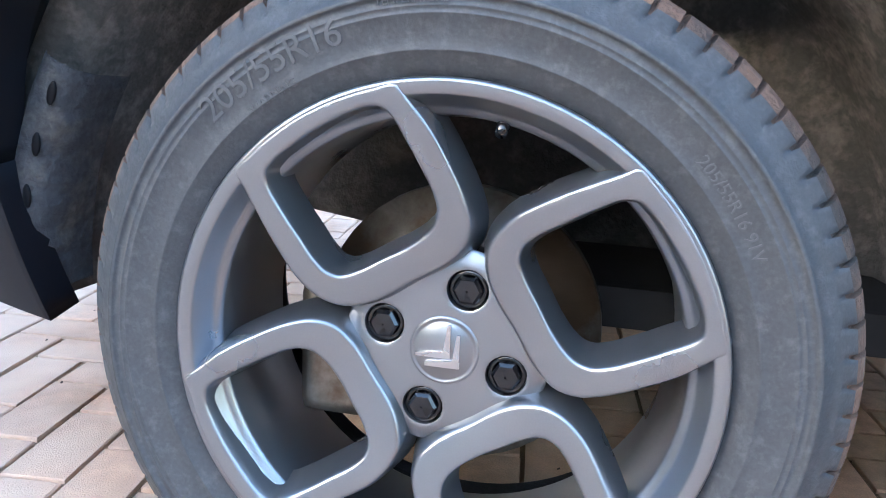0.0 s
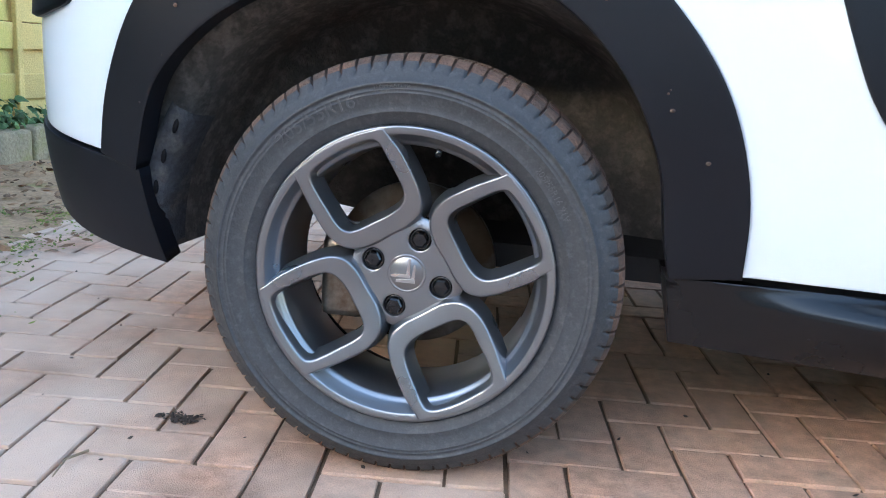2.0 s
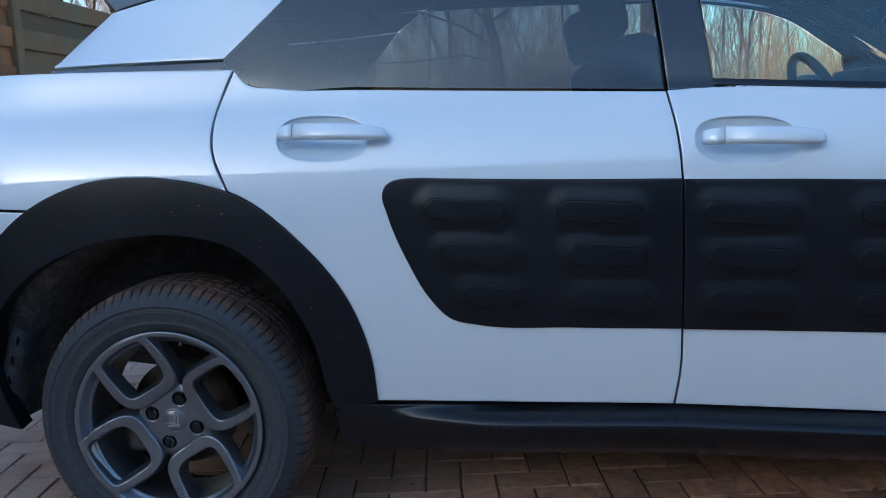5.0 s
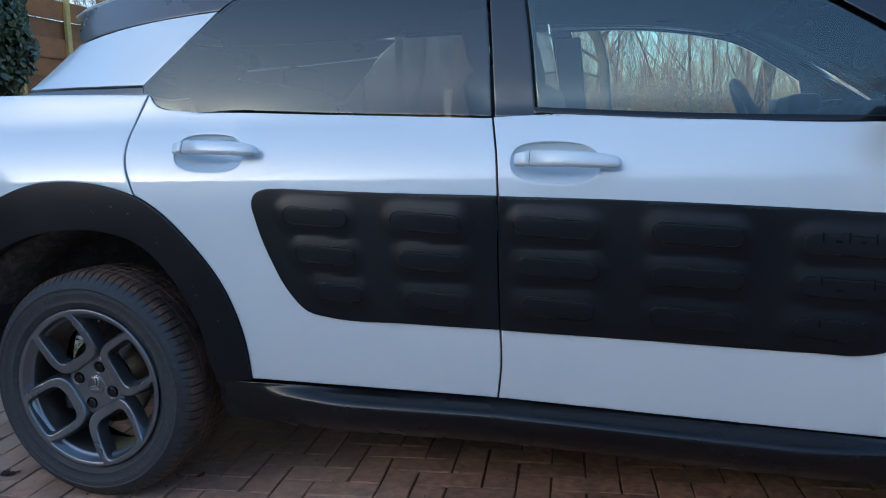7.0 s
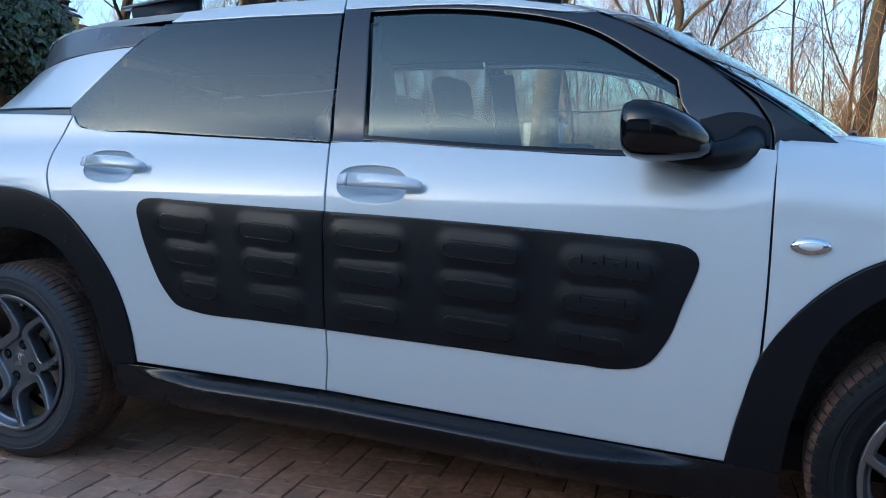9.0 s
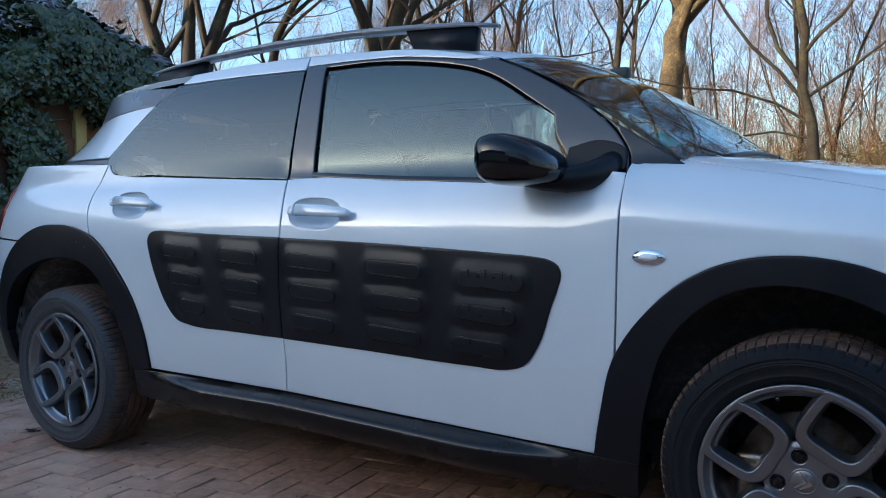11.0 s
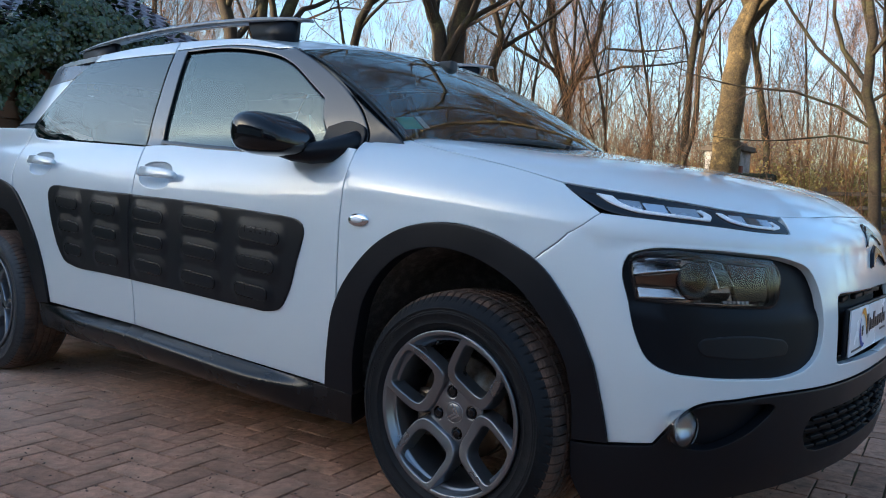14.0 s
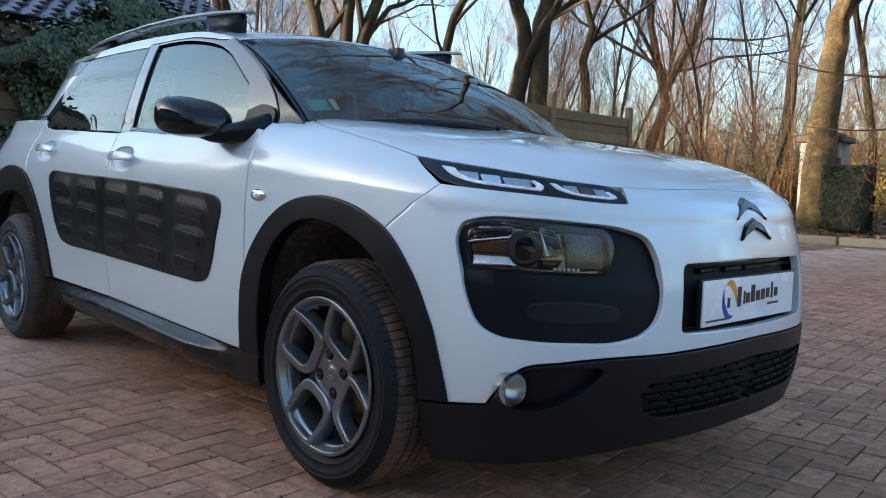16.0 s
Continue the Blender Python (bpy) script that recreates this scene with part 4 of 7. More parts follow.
# daytime running lights: black surround, two light guides each
panel("running_light", [ring([(2.977, 1.078, 1), (3.214, 1.040), (3.35, 1.009), (3.462, 0.984), (3.487, 0.928), (3.486, 0.884, 1), (3.443, 0.882), (3.289, 0.904), (3.114, 0.920), (3.066, 0.944), (3.02, 1.005)])], GLOSSBLACK, car, off=-0.001, step=0.02, thick=0.01, label="gloss black running light strip")
for guide in ([(3.052, 1.032, 1), (3.088, 0.975), (3.125, 0.947), (3.20, 0.932), (3.288, 0.922, 1), (3.294, 0.950), (3.274, 0.986, 1), (3.263, 0.980, 1), (3.277, 0.952), (3.272, 0.937, 1), (3.20, 0.947), (3.134, 0.962), (3.106, 0.986), (3.088, 1.026, 1)],
              [(3.308, 0.977, 1), (3.33, 0.934), (3.36, 0.913), (3.442, 0.897, 1), (3.460, 0.906), (3.443, 0.946, 1), (3.433, 0.942, 1), (3.444, 0.914), (3.436, 0.911, 1), (3.362, 0.926), (3.341, 0.944), (3.322, 0.974, 1)]):
    panel("light_guide", [ring(guide, 0.008)], DIFFUSER, car, off=0.004, step=0.012, thick=0.008, soft=0.0015, label="white light guide")
for g0, g1, tone in ((3.098, 3.145, SATIN), (3.150, 3.196, CHROME), (3.201, 3.262, SATIN), (3.336, 3.368, SATIN), (3.373, 3.402, LAMPCHROME), (3.406, 3.434, SATIN)):
    panel("light_cell", [ring([(g0, 1.013 - 0.17 * (g0 - 3.098), 1), (g1, 1.013 - 0.17 * (g1 - 3.098), 1), (g1 + 0.006, 0.959 - 0.14 * (g1 - 3.08), 1), (g0 + 0.010, 0.959 - 0.14 * (g0 - 3.08), 1)])], tone, car, off=lambda a, v, g=g0: 0.001 + 0.06 * (a - g), step=0.02, thick=0.003, soft=0.001)

# headlamps: bowl, reflectors and a smoked lens in the black pod
panel("headlamp", [shrink(ring(LAMP), -0.006)], LAMPCHROME, car, off=-0.046, step=0.03, thick=0.01)


def facet(pts, off, material, label=""):
    panel("reflector", [ring([(*q, 1) for q in pts], 0.02)], material, car, off=off, step=0.02, thick=0.012, lip=0.001, label=label)


facet([(3.108, 0.712), (3.114, 0.742), (3.150, 0.756), (3.222, 0.755), (3.210, 0.728)], lambda a, v: -0.019 + 0.03 * (a - 3.11) - 0.22 * (v - 0.73), CHROME, "chrome lamp reflector")
facet([(3.108, 0.690), (3.109, 0.709), (3.210, 0.725), (3.208, 0.690)], lambda a, v: -0.032 + 0.05 * (a - 3.11) + 0.25 * (v - 0.70), LAMPCHROME, "satin lamp reflector")
facet([(3.110, 0.660), (3.110, 0.687), (3.200, 0.687), (3.214, 0.664)], lambda a, v: -0.0225 - 0.03 * (a - 3.11) - 0.22 * (v - 0.66), CHROME, "chrome lamp reflector")
facet([(3.286, 0.690), (3.280, 0.756), (3.316, 0.755), (3.330, 0.698)], lambda a, v: -0.030 + 0.25 * (3.33 - a) - 0.15 * (v - 0.73), CHROME, "chrome lamp reflector")
facet([(3.230, 0.654), (3.240, 0.680), (3.330, 0.684), (3.300, 0.654)], lambda a, v: -0.030 - 0.3 * (v - 0.655), LAMPCHROME)
facet([(3.334, 0.656), (3.332, 0.750), (3.426, 0.744), (3.430, 0.660)], lambda a, v: -0.038 + 0.04 * (a - 3.34) + 0.10 * (v - 0.70), BADGE, "smoked chrome lamp reflector")
# bluish bars: a reflection of roof tiles, made as small coloured strips
for k in range(4):
    facet([(3.124 + 0.022 * k, 0.7445), (3.124 + 0.022 * k, 0.7475), (3.142 + 0.022 * k, 0.7495), (3.142 + 0.022 * k, 0.7465)], -0.013, TILEGLINT)
for k in range(6):
    facet([(3.300 + 0.011 * k, 0.656), (3.300 + 0.011 * k, 0.663), (3.307 + 0.011 * k, 0.663), (3.307 + 0.011 * k, 0.656)], -0.026, DIFFUSER)
for side in (1, -1):
    m = frame_on(3.240, 0.706, -0.028)
    me = lathe("projector", [(0.043, 0.012), (0.043, -0.003), (0.039, -0.007), (0.034, -0.004), (0.022, -0.010), (0.001, -0.014)], 28)
    me.transform(m)
    if side < 0:
        me.transform(MIRROR)
        me.flip_normals()
    part("projector", me, GLOSSBLACK, car, "dark projector lamp")
for g in panel("lamp_lens", [ring(LAMP)], LAMPGLASS, car, off=lambda a, v: -0.012 + 0.14 * (v - 0.705), step=0.03, thick=0.01, lip=0.0, gap=-0.002, label="smoked headlamp lens"):
    g.visible_shadow = False
panel("pod_slot", [ring([(3.226, 0.556), (3.238, 0.574), (3.26, 0.578), (3.42, 0.577), (3.446, 0.572), (3.458, 0.556), (3.446, 0.538), (3.42, 0.535), (3.26, 0.535), (3.238, 0.538)], 0.01)], PLASTIC, car, off=-0.0105, step=0.02, thick=0.008)

# front lamps low in the skirt
for side in (1, -1):
    fp = on_body(3.197, 0.376, 0.012)[0]
    m = Matrix.Translation(fp) @ pose(0, 0, 0, 0, 0, 78)
    me = lathe("fog_lamp", [(0.041, 0.03), (0.041, -0.002), (0.038, -0.006), (0.028, -0.009), (0.001, -0.011)], 28)
    me2 = lathe("fog_reflector", [(0.040, 0.004), (0.03, 0.016), (0.012, 0.024), (0.001, 0.026)], 24)
    for me_, material, nm in ((me, LENS, "fog_lamp"), (me2, SATIN, "fog_reflector")):
        me_.transform(m)
        if side < 0:
            me_.transform(MIRROR)
            me_.flip_normals()
        part(nm, me_, material, car, "round clear fog lamp" if nm == "fog_lamp" else "")

# upper grille with its frame, bars and plate; the lower mesh
def front_at(y, z):
    """The nose seen from the front, set back a little."""
    y, z = np.broadcast_arrays(np.asarray(y, float), np.asarray(z, float))
    return np.stack([3.385 - 0.28 * y**2 - 0.9 * np.abs(y) ** 4, y, z], -1)


panel("grille", [ring([(-0.37, 0.49, 1), (0.37, 0.49, 1), (0.37, 0.69, 1), (-0.37, 0.69, 1)], 0.04)], DARK, car, f=front_at, step=0.05, off=-0.02, sides=(1,))
panel("grille_frame", [ring([(-0.352, 0.502, 1), (0.352, 0.502, 1), (0.352, 0.674, 1), (-0.352, 0.674, 1)], 0.04), ring([(-0.335, 0.512, 1), (0.335, 0.512, 1), (0.335, 0.662, 1), (-0.335, 0.662, 1)], 0.04)], GLOSSBLACK, car, f=front_at, step=0.05, off=0.012, thick=0.03, sides=(1,))
for y0 in np.arange(-0.30, 0.31, 0.12):
    part("grille_bar", box(0.02, 0.10, 0.012, (3.375 - 0.28 * y0**2, float(y0), 0.648), 0.003, Matrix.Rotation(-0.5 * float(y0), 4, "Z")), PLASTIC, car)
plate = part("number_plate", box(0.006, 0.53, 0.116, (3.408, 0, 0.570), 0.002), PLATEWHITE, car, "white dealer plate with blue and orange emblem")
part("plate_holder", box(0.012, 0.535, 0.124, (3.397, 0, 0.570), 0.004), PLASTIC, car)
PX = 3.4122
# emblem: two crescents
def crescent(cy, cz, r, a0, a1, w, sx=1.0):
    vs, fs = [], []
    n = 16
    for i in range(n + 1):
        t = radians(a0 + (a1 - a0) * i / n)
        k = math.sin(math.pi * i / n) * w + 0.001
        for rr in (r, r - k):
            vs.append((PX, cy + rr * sx * math.cos(t), cz + rr * math.sin(t)))
    for i in range(n):
        fs.append((2 * i, 2 * i + 1, 2 * i + 3, 2 * i + 2))
    return mesh("emblem", vs, fs)
part("emblem", crescent(-0.128, 0.572, 0.050, 140, 305, 0.020, 0.8), BLUE, plate)
part("emblem", crescent(-0.128, 0.574, 0.050, -20, 135, 0.020, 0.8), ORANGE, plate)
part("emblem", box(0.001, 0.012, 0.026, (PX, -0.133, 0.566)), INK, plate)
for y0, w, h, dz in ((-0.075, 0.02, 0.05, 0), (-0.046, 0.008, 0.034, -0.004), (-0.026, 0.022, 0.026, -0.006), (0.004, 0.022, 0.044, 0.004), (0.034, 0.022, 0.026, -0.004), (0.064, 0.022, 0.028, -0.002), (0.094, 0.02, 0.026, 0), (0.12, 0.010, 0.042, 0.006), (0.146, 0.022, 0.024, 0)):
    part("lettering", box(0.001, w, h * 1.05, (PX, y0, 0.578 + dz)), INK, plate)
part("lettering", box(0.001, 0.07, 0.006, (PX, 0.13, 0.548)), INK, plate)
part("lettering", box(0.001, 0.11, 0.005, (PX, -0.195, 0.525)), INK, plate)

panel("lower_grille", [ring([(3.46, 0.23, 1), (CEN, 0.23, 1), (CEN, 0.43, 1), (3.46, 0.43, 1)], 0.05)], DARK, car, off=-0.03, step=0.05, seam=CEN)
for r_ in range(5):
    for i in range(8):
        a0 = 3.545 + i * 0.062 + (0.031 if r_ % 2 else 0)
        if a0 > CEN - 0.03:
            continue
        zz = 0.312 + r_ * 0.0215 + 0.012 * (a0 - 3.5)
        for side in (1, -1):
            bm = box(0.05, 0.014, 0.008, (0, 0, 0), 0.002)
            bmesh.ops.transform(bm, matrix=frame_on(a0, zz, -0.008), verts=bm.verts)
            if side < 0:
                bmesh.ops.transform(bm, matrix=MIRROR, verts=bm.verts)
                bmesh.ops.reverse_faces(bm, faces=bm.faces)
            part("mesh_bar", bm, MESHBLACK, car)

# badge on the nose: two chevrons
def chevron(z0, w, h, t):
    bm = bmesh.new()
    pts = [(-w, -h), (-w * 0.96, -h - t * 0.1), (-w * 0.5, -h * 0.42 - t * 0.6), (0, -t), (w * 0.5, -h * 0.42 - t * 0.6), (w * 0.96, -h - t * 0.1), (w, -h), (w * 0.55, -h * 0.3), (0, 0.0), (-w * 0.55, -h * 0.3)]
    vs = []
    for y, z in pts:
        zz = z0 + z
        x = float(np.interp(zz, [0.70, 0.75, 0.80, 0.84, 0.88], [3.414, 3.404, 3.385, 3.36, 3.315])) - 0.25 * y * y
        vs.append((x, y, zz))
    lo = [bm.verts.new((x, y, z)) for x, y, z in vs]
    hi = [bm.verts.new((x + 0.012, y, z)) for x, y, z in vs]
    n = len(pts)
    for i in range(n):
        bm.faces.new((lo[i], lo[(i + 1) % n], hi[(i + 1) % n], hi[i]))
    q = [(0, 1, 2, 9), (9, 2, 3, 8), (8, 3, 4, 7), (7, 4, 5, 6)]
    for a, b, c, d in q:
        bm.faces.new((hi[a], hi[b], hi[c], hi[d]))
    rim = [e for e in bm.edges if e.verts[0] in hi and e.verts[1] in hi and len(e.link_faces) == 2 and e.link_faces[0].normal.dot(e.link_faces[1].normal) < 2 and any(v in lo for f in e.link_faces for v in f.verts)]
    bmesh.ops.bevel(bm, geom=rim, offset=0.005, segments=2, affect="EDGES")
    bmesh.ops.recalc_face_normals(bm, faces=bm.faces)
    return bm
part("badge", chevron(0.838, 0.088, 0.058, 0.030), BADGE, car, "chrome chevron badge")
part("badge", chevron(0.785, 0.088, 0.058, 0.030), BADGE, car, "chrome chevron badge")

# door mirrors
def mirror_cap():
    bm = bmesh.new()
    prev = None
    n = 28
    for x, cy, hy, cz, hz in ((1.872, -0.925, 0.090, 1.028, 0.048), (1.877, -0.925, 0.102, 1.028, 0.058), (1.895, -0.926, 0.108, 1.028, 0.063), (1.925, -0.926, 0.109, 1.026, 0.063), (1.96, -0.924, 0.103, 1.021, 0.057), (1.995, -0.920, 0.090, 1.013, 0.047), (2.02, -0.917, 0.072, 1.006, 0.036), (2.036, -0.915, 0.046, 1.001, 0.022), (2.042, -0.914, 0.012, 0.998, 0.007)):
        rr = []
        for k in range(n):
            t = 2 * math.pi * k / n
            c, s_ = math.cos(t), math.sin(t)
            yy, zz = hy * math.copysign(abs(c) ** 0.62, c), hz * math.copysign(abs(s_) ** 0.62, s_)
            rr.append(bm.verts.new((x + 0.035 + 0.10 * yy, cy + 0.045 + yy, cz + zz + 0.10 * (-yy) * 0.4)))
        if prev:
            for k in range(n):
                bm.faces.new((prev[k], prev[(k + 1) % n], rr[(k + 1) % n], rr[k]))
        else:
            bm.faces.new(rr)
        prev = rr
    bm.faces.new(prev[::-1])
    bmesh.ops.recalc_face_normals(bm, faces=bm.faces)
    for f in bm.faces:
        f.smooth = True
    return bm


def mirror_foot():
    vs, fs = tube([(1.97, -0.865, 0.985), (2.02, -0.85, 0.978), (2.07, -0.825, 0.976), (2.11, -0.79, 0.985), (2.14, -0.75, 1.0), (2.15, -0.69, 1.02)], [0.020, 0.027, 0.031, 0.034, 0.036, 0.038], 16)
    bm = bmesh.new()
    me = mesh("f", vs, fs, True)
    bm.from_mesh(me)
    return bm


caps_ = both("door_mirror", mirror_cap, GLOSSBLACK, car, "gloss black door mirror")
both("mirror_foot", mirror_foot, PLASTIC, caps_)
panel("mirror_sail", [ring([(2.02, 0.985, 1), (2.185, 0.998, 1), (2.18, 1.05), (2.12, 1.075), (2.035, 1.06, 1)])], PLASTIC, car, f=glasshouse, off=0.012, thick=0.02)

# roof rails: a long low bow on two feet
def rail_top(x):
    return float(np.interp(x, [0.205, 0.35, 0.6, 0.9, 1.2, 1.45, 1.65, 1.735], [1.453, 1.472, 1.490, 1.498, 1.494, 1.480, 1.462, 1.447]))


def rail():
    bm = bmesh.new()
    prev = None
    X = np.linspace(0.205, 1.735, 30)
    for x in X:
        u = (x - 0.205) / 1.53
        top = rail_top(x)
        th = 0.008 + 0.012 * min(1, 4 * u * (1 - u) + 0.2)
        w = 0.012 + 0.018 * min(1, 6 * u * (1 - u) + 0.1)
        y = -0.535
        sec = [(y - w, top - th), (y - w * 0.9, top - th * 0.35), (y - w * 0.4, top), (y + w * 0.4, top), (y + w, top - th * 0.5), (y + w, top - th)]
        rr = [bm.verts.new((float(x), a, b)) for a, b in sec]
        if prev:
            for k in range(6):
                bm.faces.new((prev[k], prev[(k + 1) % 6], rr[(k + 1) % 6], rr[k]))
        else:
            bm.faces.new(rr)
        prev = rr
    bm.faces.new(prev[::-1])
    bmesh.ops.recalc_face_normals(bm, faces=bm.faces)
    for f in bm.faces:
        f.smooth = True
    return bm


def rail_foot(x0, x1, lean):
    """A black foot whose top follows the rail and whose base sits in the roof."""
    def make():
        bm = bmesh.new()
        bmesh.ops.create_cube(bm, size=1)
        for v in bm.verts:
            t = v.co.z > 0
            k = lean if t else 0.0
            x = x0 - k if v.co.x < 0 else x1 + k * 0.3
            v.co = Vector((x, -0.535 + v.co.y * (0.034 if t else 0.044), rail_top(x) - 0.012 if t else rail_top(x) - 0.11))
        bmesh.ops.bevel(bm, geom=bm.edges[:], offset=0.006, segments=2, affect="EDGES")
        for f in bm.faces:
            f.smooth = True
        return bm
    return make


rails = both("roof_rail", rail, RAILGREY, car, "grey roof rail on black feet")
both("rail_foot", rail_foot(1.46, 1.655, 0.05), PLASTIC, rails)
both("rail_foot", rail_foot(0.27, 0.50, 0.03), PLASTIC, rails)

# wipers
for y0, y1, up in ((-0.52, 0.10, 0.008), (0.06, 0.56, 0.004)):
    pts = [Vector(screen_at(np.array(y0 / 0.72 + (y1 - y0) / 0.72 * k / 8), np.array(0.055 + up * math.sin(math.pi * k / 8)))) + Vector((0.006, 0, 0.008)) for k in range(9)]
    vs, fs = tube(pts, [0.008] * 9, 6)
    part("wiper", mesh("wiper", vs, fs, True), PLASTIC, car, "black windscreen wiper")
# sticker inside the windscreen
panel("screen_sticker", [ring([(-0.93, 0.19, 1), (-0.83, 0.19, 1), (-0.83, 0.28, 1), (-0.93, 0.28, 1)], 0.05)], STICKER, car, f=screen_at, off=-0.009, step=0.05, thick=0.001, lip=0, sides=(1,), label="green and white windscreen sticker")
panel("screen_sticker", [ring([(-0.82, 0.19, 1), (-0.79, 0.19, 1), (-0.79, 0.28, 1), (-0.82, 0.28, 1)], 0.05)], PLATEWHITE, car, f=screen_at, off=-0.009, step=0.05, thick=0.001, lip=0, sides=(1,))

# cabin: seats, dashboard, wheel, mirror
def seat(x, y):
    s = part("seat", box(0.50, 0.50, 0.14, (x, y, 0.58), 0.05, seg=3), SEATCLOTH, car, "dark grey cloth seat")
    part("backrest", box(0.14, 0.48, 0.58, (x - 0.30, y, 0.86), 0.06, Matrix.Rotation(-0.28, 4, "Y"), 3), SEATCLOTH, s)
    part("headrest", box(0.09, 0.25, 0.16, (x - 0.41, y, 1.22), 0.04, Matrix.Rotation(-0.2, 4, "Y"), 3), SEATCLOTH, s)
    part("base", box(0.40, 0.40, 0.24, (x, y, 0.42), 0.02), TRIMGREY, s)


seat(1.42, -0.37)
seat(1.42, 0.37)
rs = part("rear_seat", box(0.50, 0.88, 0.16, (0.55, 0, 0.60), 0.05, seg=3), SEATCLOTH, car, "dark grey cloth rear bench")
part("backrest", box(0.14, 0.88, 0.60, (0.24, 0, 0.86), 0.05, Matrix.Rotation(-0.3, 4, "Y"), 3), SEATCLOTH, rs)
part("headrest", box(0.09, 0.24, 0.13, (0.13, -0.36, 1.18), 0.04, None, 3), SEATCLOTH, rs)
part("headrest", box(0.09, 0.24, 0.13, (0.13, 0.36, 1.18), 0.04, None, 3), SEATCLOTH, rs)
part("dashboard", box(0.52, 1.36, 0.22, (2.14, 0, 0.90), 0.05, Matrix.Rotation(0.08, 4, "Y"), 3), TRIMGREY, car, "dark grey dashboard")
part("binnacle", box(0.10, 0.30, 0.10, (1.93, 0.36, 1.03), 0.02), TRIMGREY, car)
sw = lathe("steering_wheel", [(0.185 + 0.016 * math.cos(t), 0.016 * math.sin(t)) for t in [2 * math.pi * k / 10 for k in range(10)]], 36, "x", closed=True)
sw.transform(Matrix.Translation((1.80, 0.37, 0.96)) @ Matrix.Rotation(radians(-24), 4, "Y"))
st = part("steering_wheel", sw, TRIMGREY, car, "black steering wheel")
part("hub", box(0.04, 0.30, 0.08, (1.81, 0.37, 0.955), 0.015, Matrix.Rotation(radians(-24), 4, "Y")), TRIMGREY, st)
part("inner_mirror", box(0.03, 0.23, 0.065, (1.86, 0.0, 1.30), 0.014), TRIMGREY, car, "black rear-view mirror")
part("mirror_stalk", box(0.07, 0.04, 0.06, (1.91, 0.0, 1.345), 0.012), TRIMGREY, car)
both("inner_pillar", lambda: box(0.10, 0.03, 0.36, (1.14, -0.665, 1.165), 0.01, Matrix.Rotation(-0.06, 4, "Y") @ Matrix.Rotation(-0.33, 4, "X")), TRIMGREY, car)
part("cabin_floor", box(2.4, 1.3, 0.04, (1.2, 0, 0.32)), DARK, car)

# dried mud flecks on the rear wheel arch trim
rf = random.Random(5)
for i in range(15):
    t = rf.uniform(0.15, 2.9)
    a, v = -0.01 - 0.425 * math.cos(t) * rf.uniform(0.93, 1.02), 0.40 + 0.405 * math.sin(t) * rf.uniform(0.96, 1.06)
    r_ = rf.uniform(0.0012, 0.0030)
    part("mud_fleck", ellipsoid(r_ * rf.uniform(0.8, 1.6), 0.0012, r_, frame_on(a, v, 0.0105), 8, 5), TREAD, car)

# ---- wheels ----
LOOP_HOLE = [(-0.140, 0.131), (-0.131, 0.111), (-0.117, 0.088), (-0.104, 0.068), (-0.096, 0.060), (-0.084, 0.057), (-0.072, 0.061), (-0.051, 0.073), (-0.032, 0.084), (-0.017, 0.096), (-0.009, 0.107), (-0.007, 0.118), (-0.010, 0.130), (-0.020, 0.151), (-0.033, 0.174), (-0.041, 0.187), (-0.048, 0.193), (-0.057, 0.1935), (-0.071, 0.189), (-0.091, 0.179), (-0.115, 0.163), (-0.134, 0.147), (-0.140, 0.139)]
LOOP_EDGE = [(-0.158, 0.127), (-0.151, 0.112), (-0.134, 0.078), (-0.113, 0.047), (-0.100, 0.037), (-0.085, 0.032), (-0.071, 0.033), (-0.056, 0.038), (-0.025, 0.058), (0.003, 0.077), (0.015, 0.091), (0.018, 0.109), (0.014, 0.126), (0.002, 0.153), (-0.017, 0.185), (-0.032, 0.203)]
LOOP_EDGE += [(0.2135 * math.cos(radians(t)), 0.2135 * math.sin(radians(t))) for t in (100, 105, 110, 115, 120, 125, 130, 135, 140)]


def face_y(r):
    """Depth of the dished rim face at radius r."""
    return -0.040 + 0.196 * (0.203 - r)


def by_angle(pts, c, n=112):
    """An outline resampled at even angles round the point c."""
    l = ring(pts, 0.002) - np.array(c)
    ang = np.unwrap(np.arctan2(l[:, 1], l[:, 0]))
    if ang[-1] < ang[0]:
        l, ang = l[::-1], ang[::-1]
    rad = np.hypot(l[:, 0], l[:, 1])
    t = np.linspace(0, 2 * math.pi, n, endpoint=False)
    rr = np.interp((t - ang[0]) % (2 * math.pi), ang - ang[0], rad)
    return np.stack([c[0] + rr * np.cos(t), c[1] + rr * np.sin(t)], 1)


